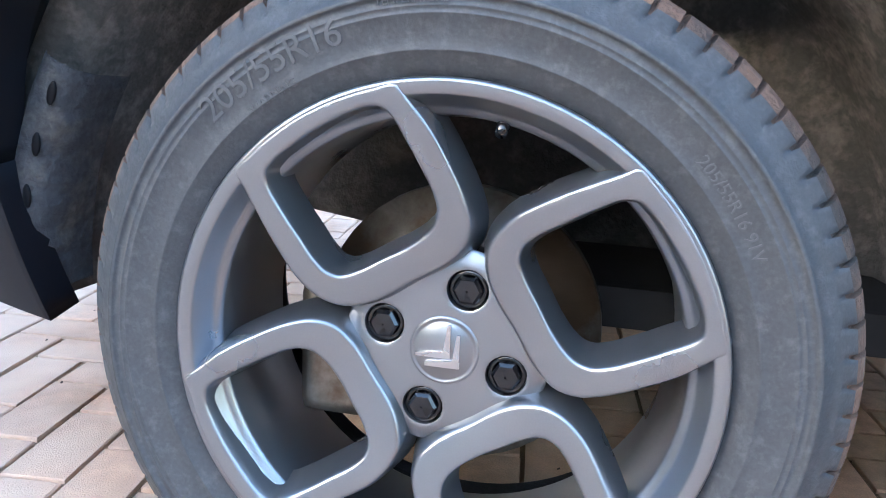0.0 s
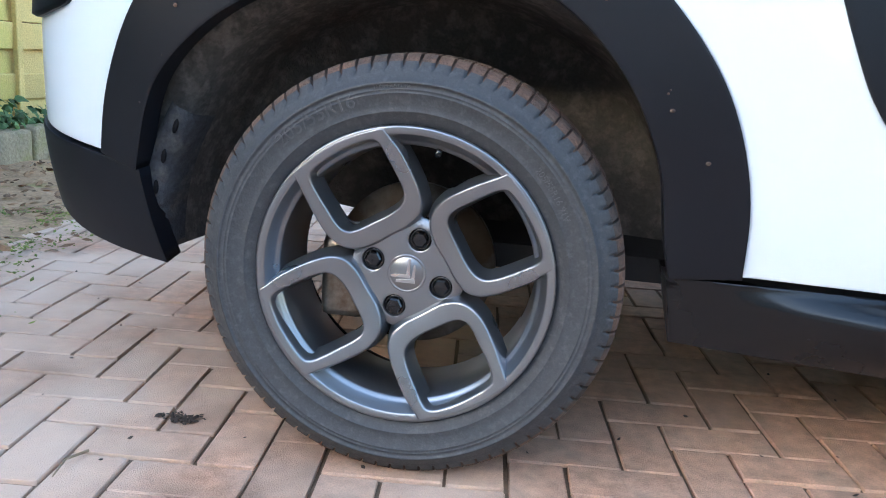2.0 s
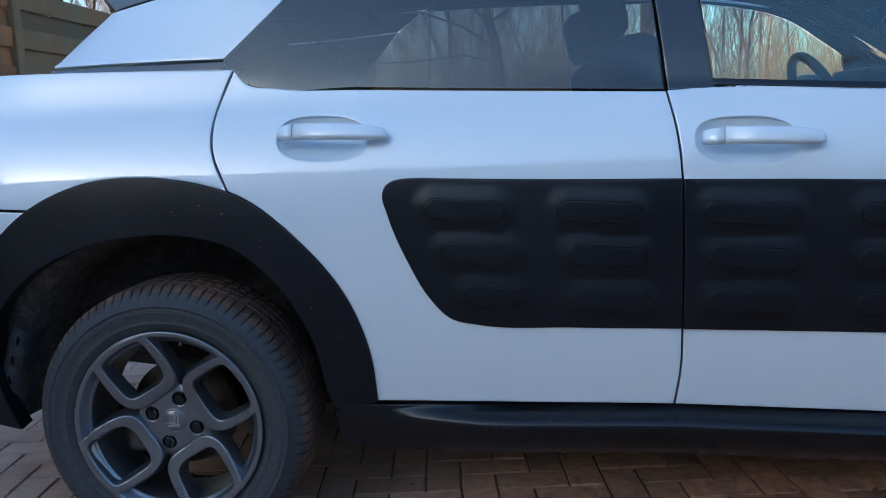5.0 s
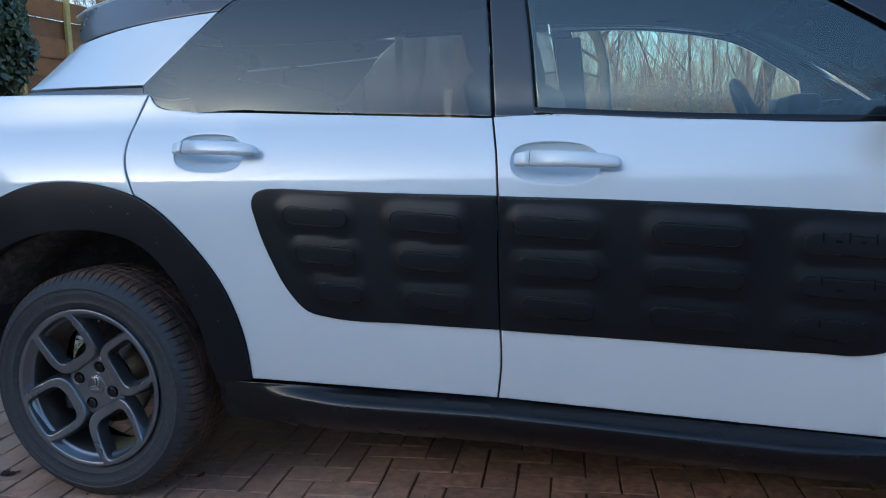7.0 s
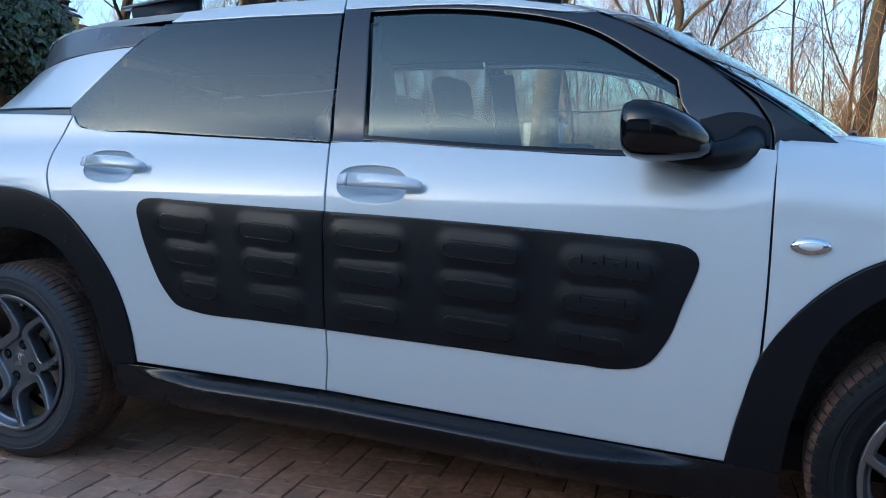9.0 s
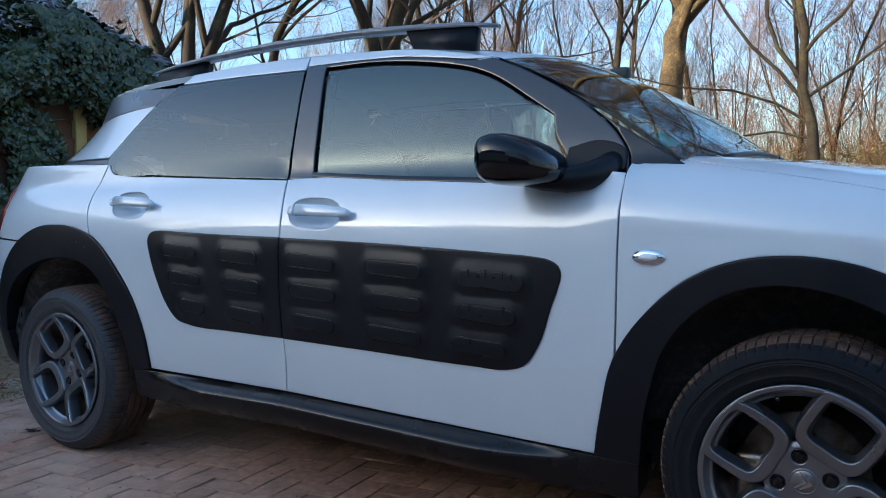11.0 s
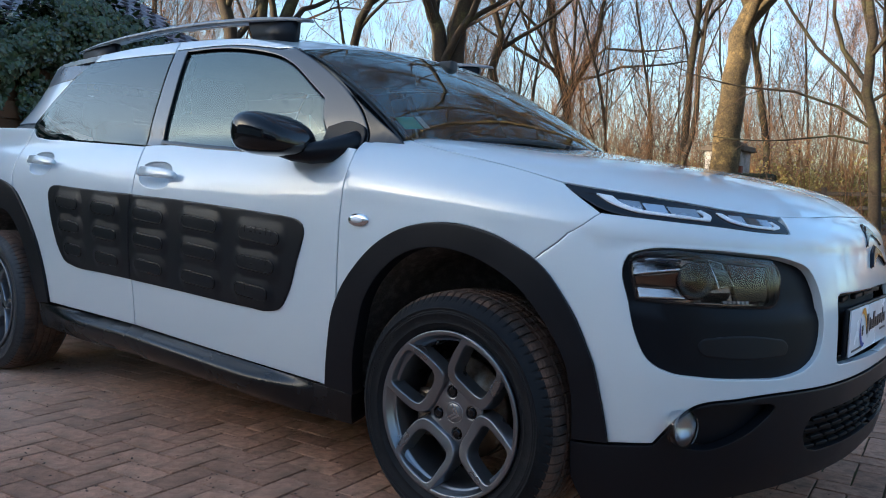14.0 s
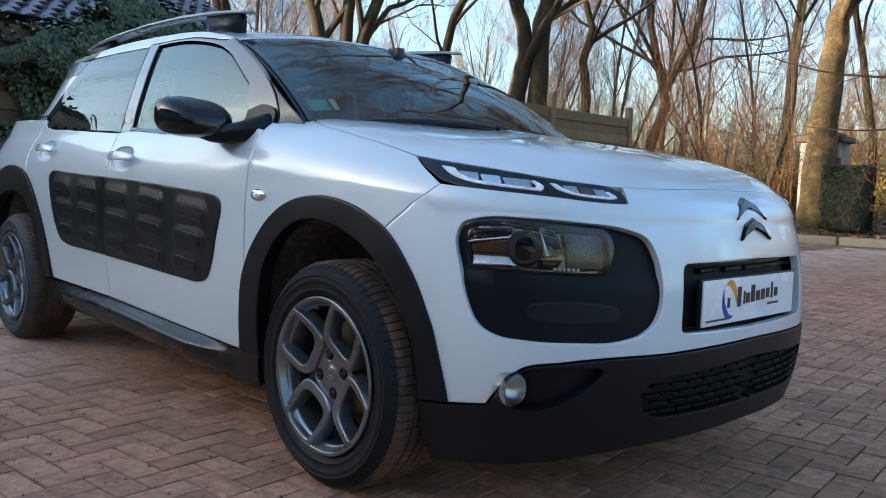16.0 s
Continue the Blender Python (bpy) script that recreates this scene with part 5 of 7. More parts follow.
def spoke_loop():
    """One square loop of the wheel: a flat band with crisp edges and drafted walls."""
    c = (-0.072, 0.125)
    hole, edge = by_angle(LOOP_HOLE, c), by_angle(LOOP_EDGE, c)
    rings_ = [(shrink(hole, 0.0075), 0.040), (shrink(hole, 0.0022), 0.008), (shrink(hole, 0.0007), 0.0024), (shrink(hole, -0.0004), 0.0007), (shrink(hole, -0.0016), 0.0), (shrink(hole, -0.0034), -0.0002), (hole * 0.5 + edge * 0.5, -0.0003), (shrink(edge, 0.0034), -0.0002), (shrink(edge, 0.0016), 0.0), (shrink(edge, 0.0004), 0.0007), (shrink(edge, -0.0008), 0.0026), (shrink(edge, -0.0030), 0.009), (shrink(edge, -0.0085), 0.040)]
    n, vs, fs = len(hole), [], []
    for l, d in rings_:
        for x, z in l:
            r = math.hypot(x, z)
            vs.append((x, face_y(min(r, 0.2125)) + d - 0.0006, z))
    for k in range(len(rings_) - 1):
        for i in range(n):
            j = (i + 1) % n
            fs.append((k * n + i, k * n + j, (k + 1) * n + j, (k + 1) * n + i))
    return mesh("spoke_loop", vs, fs, True)


def hub_at(x, z):
    """The hub plate, sunk below the loops, its border falling away."""
    x, z = np.broadcast_arrays(np.asarray(x, float), np.asarray(z, float))
    r = np.hypot(x, z)
    return np.stack([x, -0.0045 + 9.0 * np.clip(r - 0.060, 0, 1) ** 2, z], -1)


def circle(cx, cz, r, n=24):
    return [(cx + r * math.cos(2 * math.pi * i / n), cz + r * math.sin(2 * math.pi * i / n)) for i in range(n)]


BOLTS = [(0.054 * math.cos(radians(72.5 + 90 * k)), 0.054 * math.sin(radians(72.5 + 90 * k))) for k in range(4)]
f0 = face_y(0.2035)
wheel = part("wheel", lathe("wheel", [(0.2045, f0 + 0.0016), (0.2052, f0 + 0.0004), (0.2065, f0 - 0.0004), (0.2140, face_y(0.2140)), (0.2158, face_y(0.2150) + 0.0006), (0.2172, face_y(0.2150) + 0.0026), (0.2175, face_y(0.2150) + 0.006), (0.214, face_y(0.2150) + 0.012)][::-1] + [(0.2038, f0 + 0.0030), (0.2015, f0 + 0.007), (0.1965, f0 + 0.0175), (0.1935, f0 + 0.021), (0.1905, f0 + 0.0225), (0.1885, f0 + 0.027), (0.1860, f0 + 0.055), (0.1850, f0 + 0.14), (0.200, f0 + 0.165), (0.214, f0 + 0.170)], 96), ALLOY, car, "gunmetal alloy wheel with looped spokes")
loop_me = spoke_loop()
for k in range(4):
    o = part("spoke_loop", loop_me, ALLOY, wheel)
    o.rotation_euler = (0, -k * math.pi / 2, 0)
panel("hub_plate", [ring(circle(0, 0, 0.0865, 72), 0.01)] + [ring(circle(bx, bz, 0.0172, 20), 0.01) for bx, bz in BOLTS], ALLOY, wheel, f=hub_at, step=0.006, thick=0.030, lip=0.0015, soft=0.003, sides=(1,))
part("hub_core", lathe("hub_core", [(0.001, 0.012), (0.078, 0.012), (0.078, 0.05)], 32), GLOSSBLACK, wheel)
TYRE_Y = -0.024
# tyre: bulged walls, grooved tread with cut shoulders
half = [(0.210, 0.004), (0.216, -0.006), (0.224, -0.010), (0.232, -0.016), (0.2345, -0.0172), (0.2350, -0.0178), (0.2363, -0.0182), (0.2368, -0.0178), (0.245, -0.020), (0.2595, -0.021), (0.2600, -0.0215), (0.2610, -0.0215), (0.2615, -0.0210), (0.2645, -0.0210), (0.2650, -0.0215), (0.2660, -0.0215), (0.2665, -0.0209), (0.272, -0.0205), (0.2725, -0.0220), (0.276, -0.0222), (0.2765, -0.0195), (0.288, -0.012), (0.292, -0.0075), (0.303, 0.002), (0.309, 0.010), (0.3125, 0.020), (0.314, 0.040)]
grooves = [(0.314, 0.048), (0.307, 0.049), (0.307, 0.056), (0.315, 0.057), (0.3155, 0.078), (0.308, 0.079), (0.308, 0.087), (0.3155, 0.088), (0.3155, 0.0975)]
back = [(r, 0.195 - d) for r, d in (half + grooves)[::-1]]
prof = half + grooves + back[1:]
vs, fs, tread_faces = [], [], set()
NB = 84
m_ = len(prof)
angles = []
for b in range(NB):
    for q in (0.0, 0.30, 0.62, 0.80, 0.84, 0.96):
        angles.append((2 * math.pi * (b + q) / NB, q >= 0.84))
for t, cut in angles:
    for r, d in prof:
        e = 0.0
        if cut and 0.296 < r and (d < 0.046 or d > 0.149) and (-0.004 < d < 0.2):
            e = 0.006
        elif cut and r > 0.312:
            e = 0.003
        vs.append(((r - e) * math.cos(t + (0.10 * (d - 0.1) if r > 0.30 else 0)), d, (r - e) * math.sin(t + (0.10 * (d - 0.1) if r > 0.30 else 0))))
na = len(angles)
for i in range(na):
    j = (i + 1) % na
    for k in range(m_ - 1):
        if 23 <= k < m_ - 24:
            tread_faces.add(len(fs))
        fs.append((i * m_ + k, j * m_ + k, j * m_ + k + 1, i * m_ + k + 1))
tm = mesh("tyre", vs, fs, True)
tm.materials.append(RUBBER)
tm.materials.append(TREAD)
for i in tread_faces:
    tm.polygons[i].material_index = 1
    tm.polygons[i].use_smooth = False
tm.transform(Matrix.Translation((0, TYRE_Y, 0)))
tyre = part("tyre", tm, None, wheel, "dusty black tyre with muddy tread")


def tyre_word(text, size, r, mid, inward=False):
    """Raised lettering bent round the side wall; mid in degrees, anticlockwise from +x as seen from outside."""
    me = word(text, size, 0.0012)
    co = np.empty(len(me.vertices) * 3)
    me.vertices.foreach_get("co", co)
    co = co.reshape(-1, 3)
    w = co[:, 0].max()
    ang = radians(mid) - (co[:, 0] - w / 2) / r * 1.0
    rad = r + co[:, 1]
    wall = np.interp(rad, [0.232, 0.245, 0.262, 0.272, 0.288], [-0.016, -0.020, -0.0215, -0.0215, -0.0125])
    out = np.stack([rad * np.cos(ang), TYRE_Y + wall - 0.0002 - co[:, 2] * 0.45, rad * np.sin(ang)], 1)
    me.vertices.foreach_set("co", out.ravel())
    me.materials.clear()
    part("raised_lettering", me, LETTER, wheel)


tyre_word("205/55R16", 0.028, 0.2485, 122)
tyre_word("205/55R16 91V", 0.013, 0.243, 35)
tyre_word("WARNING", 0.009, 0.234, 124)
tyre_word("TEMPERATURE", 0.008, 0.268, 96)
for bx, bz in BOLTS:
    b = lathe("wheel_bolt", [(0.001, 0.0015), (0.010, 0.002), (0.0125, 0.0045), (0.0128, 0.010), (0.0132, 0.03)], 6, smooth=False)
    b.transform(Matrix.Translation((bx, -0.0085, bz)))
    bolt = part("wheel_bolt", b, GLOSSBLACK, wheel, "black bolt cover")
    b = lathe("collar", [(0.0125, 0.009), (0.0155, 0.0085), (0.0165, 0.011), (0.0168, 0.03)], 20)
    b.transform(Matrix.Translation((bx, -0.0085, bz)))
    part("collar", b, GLOSSBLACK, bolt)
part("centre_cap", lathe("centre_cap", [(0.001, -0.0070), (0.024, -0.0063), (0.0255, -0.0050), (0.0262, -0.0062), (0.0285, -0.0058), (0.0295, -0.003), (0.0295, 0.01)], 40), ALLOY, wheel, "round grey centre cap")


def small_chevron(off):
    bm = bmesh.new()
    pts = [(-0.020, -0.014), (0, 0.006), (0.020, -0.014), (0.018, -0.016), (0, -0.002), (-0.018, -0.016)]
    lo = [bm.verts.new((x, -0.0045, z + off)) for x, z in pts]
    hi = [bm.verts.new((x, -0.0090, z + off)) for x, z in pts]
    for i in range(6):
        bm.faces.new((lo[i], lo[(i + 1) % 6], hi[(i + 1) % 6], hi[i]))
    for q in ((0, 1, 4, 5), (1, 2, 3, 4)):
        bm.faces.new([hi[i] for i in q])
    bmesh.ops.transform(bm, matrix=pose(0, 0, 0, 0, 135, 0), verts=bm.verts)
    bmesh.ops.recalc_face_normals(bm, faces=bm.faces)
    return bm


part("cap_emblem", small_chevron(0.013), SATIN, wheel)
part("cap_emblem", small_chevron(0.002), SATIN, wheel)
vs, fs = tube([(0.040, 0.005, 0.196), (0.038, -0.010, 0.186), (0.037, -0.022, 0.178)], [0.0055, 0.0055, 0.0045], 10)
part("valve", mesh("valve", vs, fs, True), GLOSSBLACK, wheel, "black tyre valve")
HUB_Y, HUB_Z = -0.803, 0.3155
wheel.matrix_basis = pose(0.002, HUB_Y, HUB_Z)
front_wheel = copy_thing(wheel, pose(2.603, -0.788, 0.3125) @ Matrix.Rotation(radians(-28), 4, "Y"))
copy_thing(wheel, pose(0, -HUB_Y, HUB_Z, 0, 30, 180))
copy_thing(wheel, pose(2.595, -HUB_Y, HUB_Z, 0, 70, 180))
# front tyre and lettering take the rubber with shade in its colour
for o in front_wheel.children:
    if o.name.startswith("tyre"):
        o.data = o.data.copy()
        o.data.materials[0] = RUBBERSHADE
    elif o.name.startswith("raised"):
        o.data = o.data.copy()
        o.data.materials[0] = RUBBERSHADE
# brakes and hubs behind the wheels
for x, r in ((0.0, 0.125), (2.595, 0.135)):
    for s in (1, -1):
        d = lathe("brake_disc", [(0.03, 0.048), (0.07, 0.048), (0.072, 0.060), (r, 0.060), (r, 0.080), (0.03, 0.080)], 48)
        d.transform(Matrix.Translation((x, HUB_Y * s, HUB_Z)) @ Matrix.Diagonal((1, s, 1, 1)))
        part("brake_disc", d, STEEL, car, "rust-tinged brake disc")
        part("brake_caliper", box(0.075, 0.07, 0.13, (x - 0.105, s * (HUB_Y + 0.075), HUB_Z - 0.03), 0.015), STEEL, car)
part("rear_axle", mesh("rear_axle", *tube([(0.02, -0.70, 0.28), (0.05, -0.4, 0.25), (0.05, 0.4, 0.25), (0.02, 0.70, 0.28)], [0.04] * 4, 10)), DARK, car)
FLANK = body(np.linspace(-0.9, 3.3, 160), np.full(160, 0.45))
FLANK_X, FLANK_Y = FLANK[:, 0], -FLANK[:, 1]
# wheel wells: a drum open to the side, in dusty liner
for cx, lo, hi in ((0.0, -6, 184), (2.60, -4, 186)):
    for s in (1, -1):
        vs, fs = [], []
        prof = [(0.475, -0.785), (0.46, -0.765), (0.43, -0.73), (0.412, -0.60), (0.40, -0.54), (0.2, -0.52), (0.02, -0.52)]
        if cx == 0.0:
            prof = [(0.475, -0.782), (0.46, -0.76), (0.43, -0.73), (0.41, -0.55), (0.40, -0.50), (0.34, -0.48), (0.26, -0.46), (0.02, -0.46)]
        n = 48
        for i in range(n + 1):
            t = radians(lo + (hi - lo) * i / n)
            wob = 1 + 0.006 * math.sin(9 * t)
            for r, y in prof:
                px, pz = cx + r * wob * math.cos(t), 0.315 + r * wob * math.sin(t)
                flank = np.interp(px, FLANK_X, FLANK_Y)
                vs.append((px, -min(-y, flank - 0.06) * s, pz))
        k = len(prof)
        for i in range(n):
            for j in range(k - 1):
                # behind the rear axle the inner wall stops above the open underside
                if cx == 0.0 and j >= 4 and lo + (hi - lo) * i / n > 170:
                    continue
                fs.append((i * k + j, (i + 1) * k + j, (i + 1) * k + j + 1, i * k + j + 1))
        part("wheel_well", mesh("wheel_well", vs, fs, True), LINER, car, "dusty black wheel well liner")

# ragged felt flap of the liner behind each rear wheel, with slots
for s in (1, -1):
    vs, fs, n = [], [], 40
    for i in range(n + 1):
        t = radians(150 + 31 * i / n)
        rag = 0.006 * noise.noise((i * 0.55, 1.3, 0)) + 0.003 * noise.noise((i * 1.9, 4.1, 0))
        for r, y in ((0.440, -0.766), (0.432, -0.774), (0.420, -0.774), (0.404 + rag, -0.766), (0.396 + rag, -0.745), (0.394, -0.70)):
            vs.append((r * math.cos(t), y * s, 0.315 + r * math.sin(t)))
    for i in range(n):
        for j in range(5):
            fs.append((i * 6 + j, (i + 1) * 6 + j, (i + 1) * 6 + j + 1, i * 6 + j + 1))
    flap = part("liner_flap", mesh("liner_flap", vs, fs, True), FELT, car, "dusty grey ragged felt flap")
    for t in (154, 161, 168, 174, 179):
        a = radians(t)
        part("slot", ellipsoid(0.005, 0.002, 0.012, Matrix.Translation((0.416 * math.cos(a), -0.7725 * s, 0.315 + 0.416 * math.sin(a))) @ Matrix.Rotation(radians(168 - t), 4, "Y"), 10, 6), MESHBLACK, flap)

# ---- ground and paving ----
rng = random.Random(7)


def grid_sheet(name, x0, x1, y0, y1, nx, ny, height, material, label, category, kind="structure"):
    vs, fs = [], []
    for j in range(ny + 1):
        for i in range(nx + 1):
            x, y = x0 + (x1 - x0) * i / nx, y0 + (y1 - y0) * j / ny
            vs.append((x, y, height(x, y)))
    for j in range(ny):
        for i in range(nx):
            a = j * (nx + 1) + i
            fs.append((a, a + 1, a + nx + 2, a + nx + 1))
    return tagged(part(name, mesh(name, vs, fs, True), material), label, category, kind=kind)


def ground_z(x, y):
    d = math.hypot(x - 1, y - 2)
    bank = 0.45 * min(1, max(0, (y - 14.8 - 0.25 * (x + 2)) / 5))
    return -0.035 + (0.10 * noise.noise((x * 0.08, y * 0.08, 3)) * min(1, max(0, (d - 25) / 30))) + bank


sheet_x = sorted({*np.round(np.linspace(-14, 14, 41), 2), -300, -200, -120, -80, -50, -34, -22, 22, 34, 50, 80, 120, 200, 300})
sheet_y = sorted({*np.round(np.linspace(-12, 30, 61), 2), -300, -150, -70, -35, -20, 38, 50, 70, 100, 150, 300})
gv = [(x, y, ground_z(x, y)) for y in sheet_y for x in sheet_x]
nx = len(sheet_x)
gf = [(j * nx + i, j * nx + i + 1, (j + 1) * nx + i + 1, (j + 1) * nx + i) for j in range(len(sheet_y) - 1) for i in range(nx - 1)]
tagged(part("ground", mesh("ground", gv, gf, True), LITTER), "brown leaf-strewn soil ground", "ground", kind="structure")
# bed of joint sand under the pavers
tagged(part("pavement", box(14.0, 21.0, 0.05, (4.6, 3.5, -0.0315)), SAND), "paved forecourt of red clay bricks in herringbone", "pavement", kind="structure")
pavement = bpy.data.objects["pavement"]

BW, TH = 0.0955, radians(6.0)


def brick_mesh(seed):
    r = random.Random(seed)
    bm = box(2 * BW - 0.0062, BW - 0.0062, 0.05, (0, 0, -0.025), 0.0020, None, 1)
    for v in bm.verts:
        v.co.x += r.uniform(-0.0012, 0.0012)
        v.co.y += r.uniform(-0.0012, 0.0012)
        v.co.z += r.uniform(-0.0008, 0.0008)
    me = bpy.data.meshes.new("brick")
    bm.to_mesh(me)
    bm.free()
    me.materials.append(PAVER)
    return me


BRICKS = [brick_mesh(i) for i in range(8)]
near, rest_v, rest_f = [], [], []
base_v = [np.array([tuple(v.co) for v in me.vertices]) for me in BRICKS]
base_f = [[tuple(p.vertices) for p in me.polygons] for me in BRICKS]
ct, st_ = math.cos(TH), math.sin(TH)
for i, j in itertools.product(range(-70, 125), range(-80, 175)):
    # herringbone: cells of one brick width; two bricks every four cells along the diagonal
    k = (i + j) % 4
    if k == 0:
        cx, cy, turn = i + 1.0, j + 0.5, 0
    elif k == 2:
        cx, cy, turn = i + 0.5, j + 1.0, 1
    else:
        continue
    x, y = cx * BW, cy * BW
    X, Y = x * ct - y * st_ + 1.347, x * st_ + y * ct - 0.988
    if not (-2.05 < X < 11.2 and -6.5 < Y < 13.6):
        continue
    if Y > 2.0 and (X < -1.0):
        continue
    if X < -1.55 + 0.25 * noise.noise((Y * 2, X * 2, 1)) and Y > -2.0:
        continue
    ang = TH + turn * math.pi / 2
    z = rng.uniform(-0.0013, 0.0013)
    kind = rng.randrange(8)
    M = Matrix.Translation((X, Y, z)) @ Matrix.Rotation(ang + rng.uniform(-0.012, 0.012), 4, "Z") @ Matrix.Rotation(rng.uniform(-0.006, 0.006), 4, "X") @ Matrix.Rotation(rng.uniform(-0.004, 0.004), 4, "Y")
    is_near = (-1.3 < X < -0.15 and -1.05 < Y < -0.1) or (0.5 < X < 2.2 and -1.45 < Y < -0.75) or (0.0 < X <= 0.5 and -1.2 < Y < -0.85)
    if is_near and len(near) < 300:
        near.append((kind, M))
    else:
        A3 = np.array(M.to_3x3())
        v = base_v[kind] @ A3.T + np.array(M.translation)
        o = len(rest_v)
        rest_v.extend(v.tolist())
        rest_f.extend([tuple(q + o for q in f) for f in base_f[kind]])
field = part("brick_field", mesh("brick_field", rest_v, rest_f), PAVER, pavement)
tagged(field, kind="stuff")

# soil, moss and litter that has crept over the paving beside the bed
grid_sheet("soil_verge", -2.35, -1.15, -2.6, 3.4, 46, 150, lambda x, y: 0.012 + 0.022 * noise.noise((x * 3, y * 3, 2)) + 0.010 * noise.noise((x * 14, y * 14, 5)) - 0.05 * max(0, (x + 1.6 + 0.25 * noise.noise((y * 1.3, 0, 4))) / 0.3) , SOIL, "mossy soil with dead leaves over the paving edge", "soil")


# scattered leaves and twigs
def leaf_stuff(name, places, size, material, label, category, bend=0.25, star=False):
    vs, fs = [], []
    for p, nrm in places:
        s = size * rng.uniform(0.6, 1.3)
        n = Vector(nrm).normalized()
        a = n.orthogonal().normalized()
        a.rotate(Matrix.Rotation(rng.uniform(0, 6.28), 3, n))
        b = n.cross(a)
        o = len(vs)
        P = Vector(p)
        if star:
            shape = [(0, -0.5), (0.35, -0.45), (0.5, -0.05), (0.28, 0.12), (0, 0.6), (-0.28, 0.12), (-0.5, -0.05), (-0.35, -0.45)]
        else:
            shape = [(0, -0.6), (0.28, -0.2), (0.3, 0.15), (0, 0.6), (-0.3, 0.15), (-0.28, -0.2)]
        vs.append(P + n * size * bend * 0.5)
        for u, w in shape:
            vs.append(P + (a * u + b * w) * s - n * (abs(u) * bend * s))
        m = len(shape)
        for k in range(m):
            fs.append((o, o + 1 + k, o + 1 + (k + 1) % m))
    ob = part(name, mesh(name, vs, fs), material)
    return tagged(ob, label, category, kind="stuff")


DRYLEAF = mat("dry_leaf", (0.16, 0.085, 0.04), 0.8, var=0.4, rand=0.5)
leaf_stuff("fallen_leaves", [((rng.uniform(-2.3, -1.15), rng.uniform(-2.4, 3.2), 0.032), (rng.gauss(0, 0.3), rng.gauss(0, 0.3), 1)) for _ in range(900)] + [((rng.uniform(-1.1, 6.0), rng.uniform(-3.0, 9), 0.006), (rng.gauss(0, 0.12), rng.gauss(0, 0.12), 1)) for _ in range(70)], 0.035, DRYLEAF, "dry brown leaves scattered over paving and soil", "leaves")
leaf_stuff("moss_tufts", [((cx + rng.gauss(0, 0.07), cy + rng.gauss(0, 0.06), 0.014), (rng.gauss(0, 0.4), rng.gauss(0, 0.4), 1)) for cx, cy in [(rng.uniform(-1.75, -1.05), rng.uniform(-0.5, 0.7)) for _ in range(16)] for _ in range(130)], 0.012, MOSS, "green moss tufts on the paving edge", "moss")
leaf_stuff("grit", [((rng.gauss(2.2, 0.75), rng.gauss(-1.35, 0.3), 0.003), (rng.gauss(0, 0.3), rng.gauss(0, 0.3), 1)) for _ in range(420)] + [((rng.uniform(-1.2, 5.5), rng.uniform(-2.4, 3), 0.003), (rng.gauss(0, 0.3), rng.gauss(0, 0.3), 1)) for _ in range(700)], 0.009, mat("dark_grit", (0.05, 0.035, 0.025), 0.9, var=0.4, rand=0.5), "dark crumbs of bark and grit on the paving", "grit")
tw_v, tw_f = [], []
for i in range(120):
    x, y = (rng.uniform(-2.2, -1.1), rng.uniform(-1.5, 2.5)) if i < 95 else (rng.uniform(-1, 5.5), rng.uniform(-2.5, 5))
    a, l_ = rng.uniform(0, 6.28), rng.uniform(0.03, 0.16)
    z = 0.03 if x < -1.25 else 0.006
    v, f = tube([(x, y, z), (x + l_ * 0.5 * math.cos(a), y + l_ * 0.5 * math.sin(a), z + 0.006), (x + l_ * math.cos(a + 0.2), y + l_ * math.sin(a + 0.2), z + 0.002)], [0.0025, 0.0022, 0.0012], 5)
    o = len(tw_v)
    tw_v.extend(v)
    tw_f.extend([tuple(k + o for k in g) for g in f])
tagged(part("fallen_twigs", mesh("fallen_twigs", tw_v, tw_f), mat("dead_twig", (0.26, 0.19, 0.12), 0.9, var=0.3)), "thin dead twigs scattered on soil and paving", "twigs", kind="stuff")
# a dark smear of mud on the paving behind the rear wheel
leaf_stuff("mud_patch", [((-0.38 + rng.gauss(0, 0.016), -0.74 + rng.gauss(0, 0.009), 0.004), (rng.gauss(0, 0.3), rng.gauss(0, 0.3), 1)) for _ in range(70)], 0.011, mat("dark_mud", (0.035, 0.022, 0.015), 0.8, bump=0.4), "dark clod of mud on the paving", "mud")

# ---- planting bed and fence ----
bed = thing("bed_edging", "low weathered stone edging of a planting bed", "edging", kind="structure")
for i in range(22):
    y0 = -3.2 + i * 0.42
    part("edging_stone", box(0.12, 0.415, 0.22, (-2.36 + rng.uniform(-0.012, 0.012), y0, 0.055 + rng.uniform(-0.012, 0.012)), 0.02, Matrix.Rotation(rng.uniform(-0.03, 0.03), 4, "Z")), EDGING, bed)
grid_sheet("bed_soil", -2.75, -2.33, -3.4, 9.0, 10, 120, lambda x, y: 0.13 + 0.05 * noise.noise((x * 4, y * 4, 8)), LITTER, "leafy soil of the planting bed", "soil")
leaf_stuff("ground_ivy", [((rng.uniform(-2.62, -2.34), rng.uniform(-3.2, 6.0), 0.15 + abs(rng.gauss(0, 0.05))), (rng.uniform(0, 1), rng.uniform(-0.6, 0.6), rng.uniform(0.3, 1))) for _ in range(2600)], 0.05, GRASS, "low green ground cover in the bed", "plants", star=True)

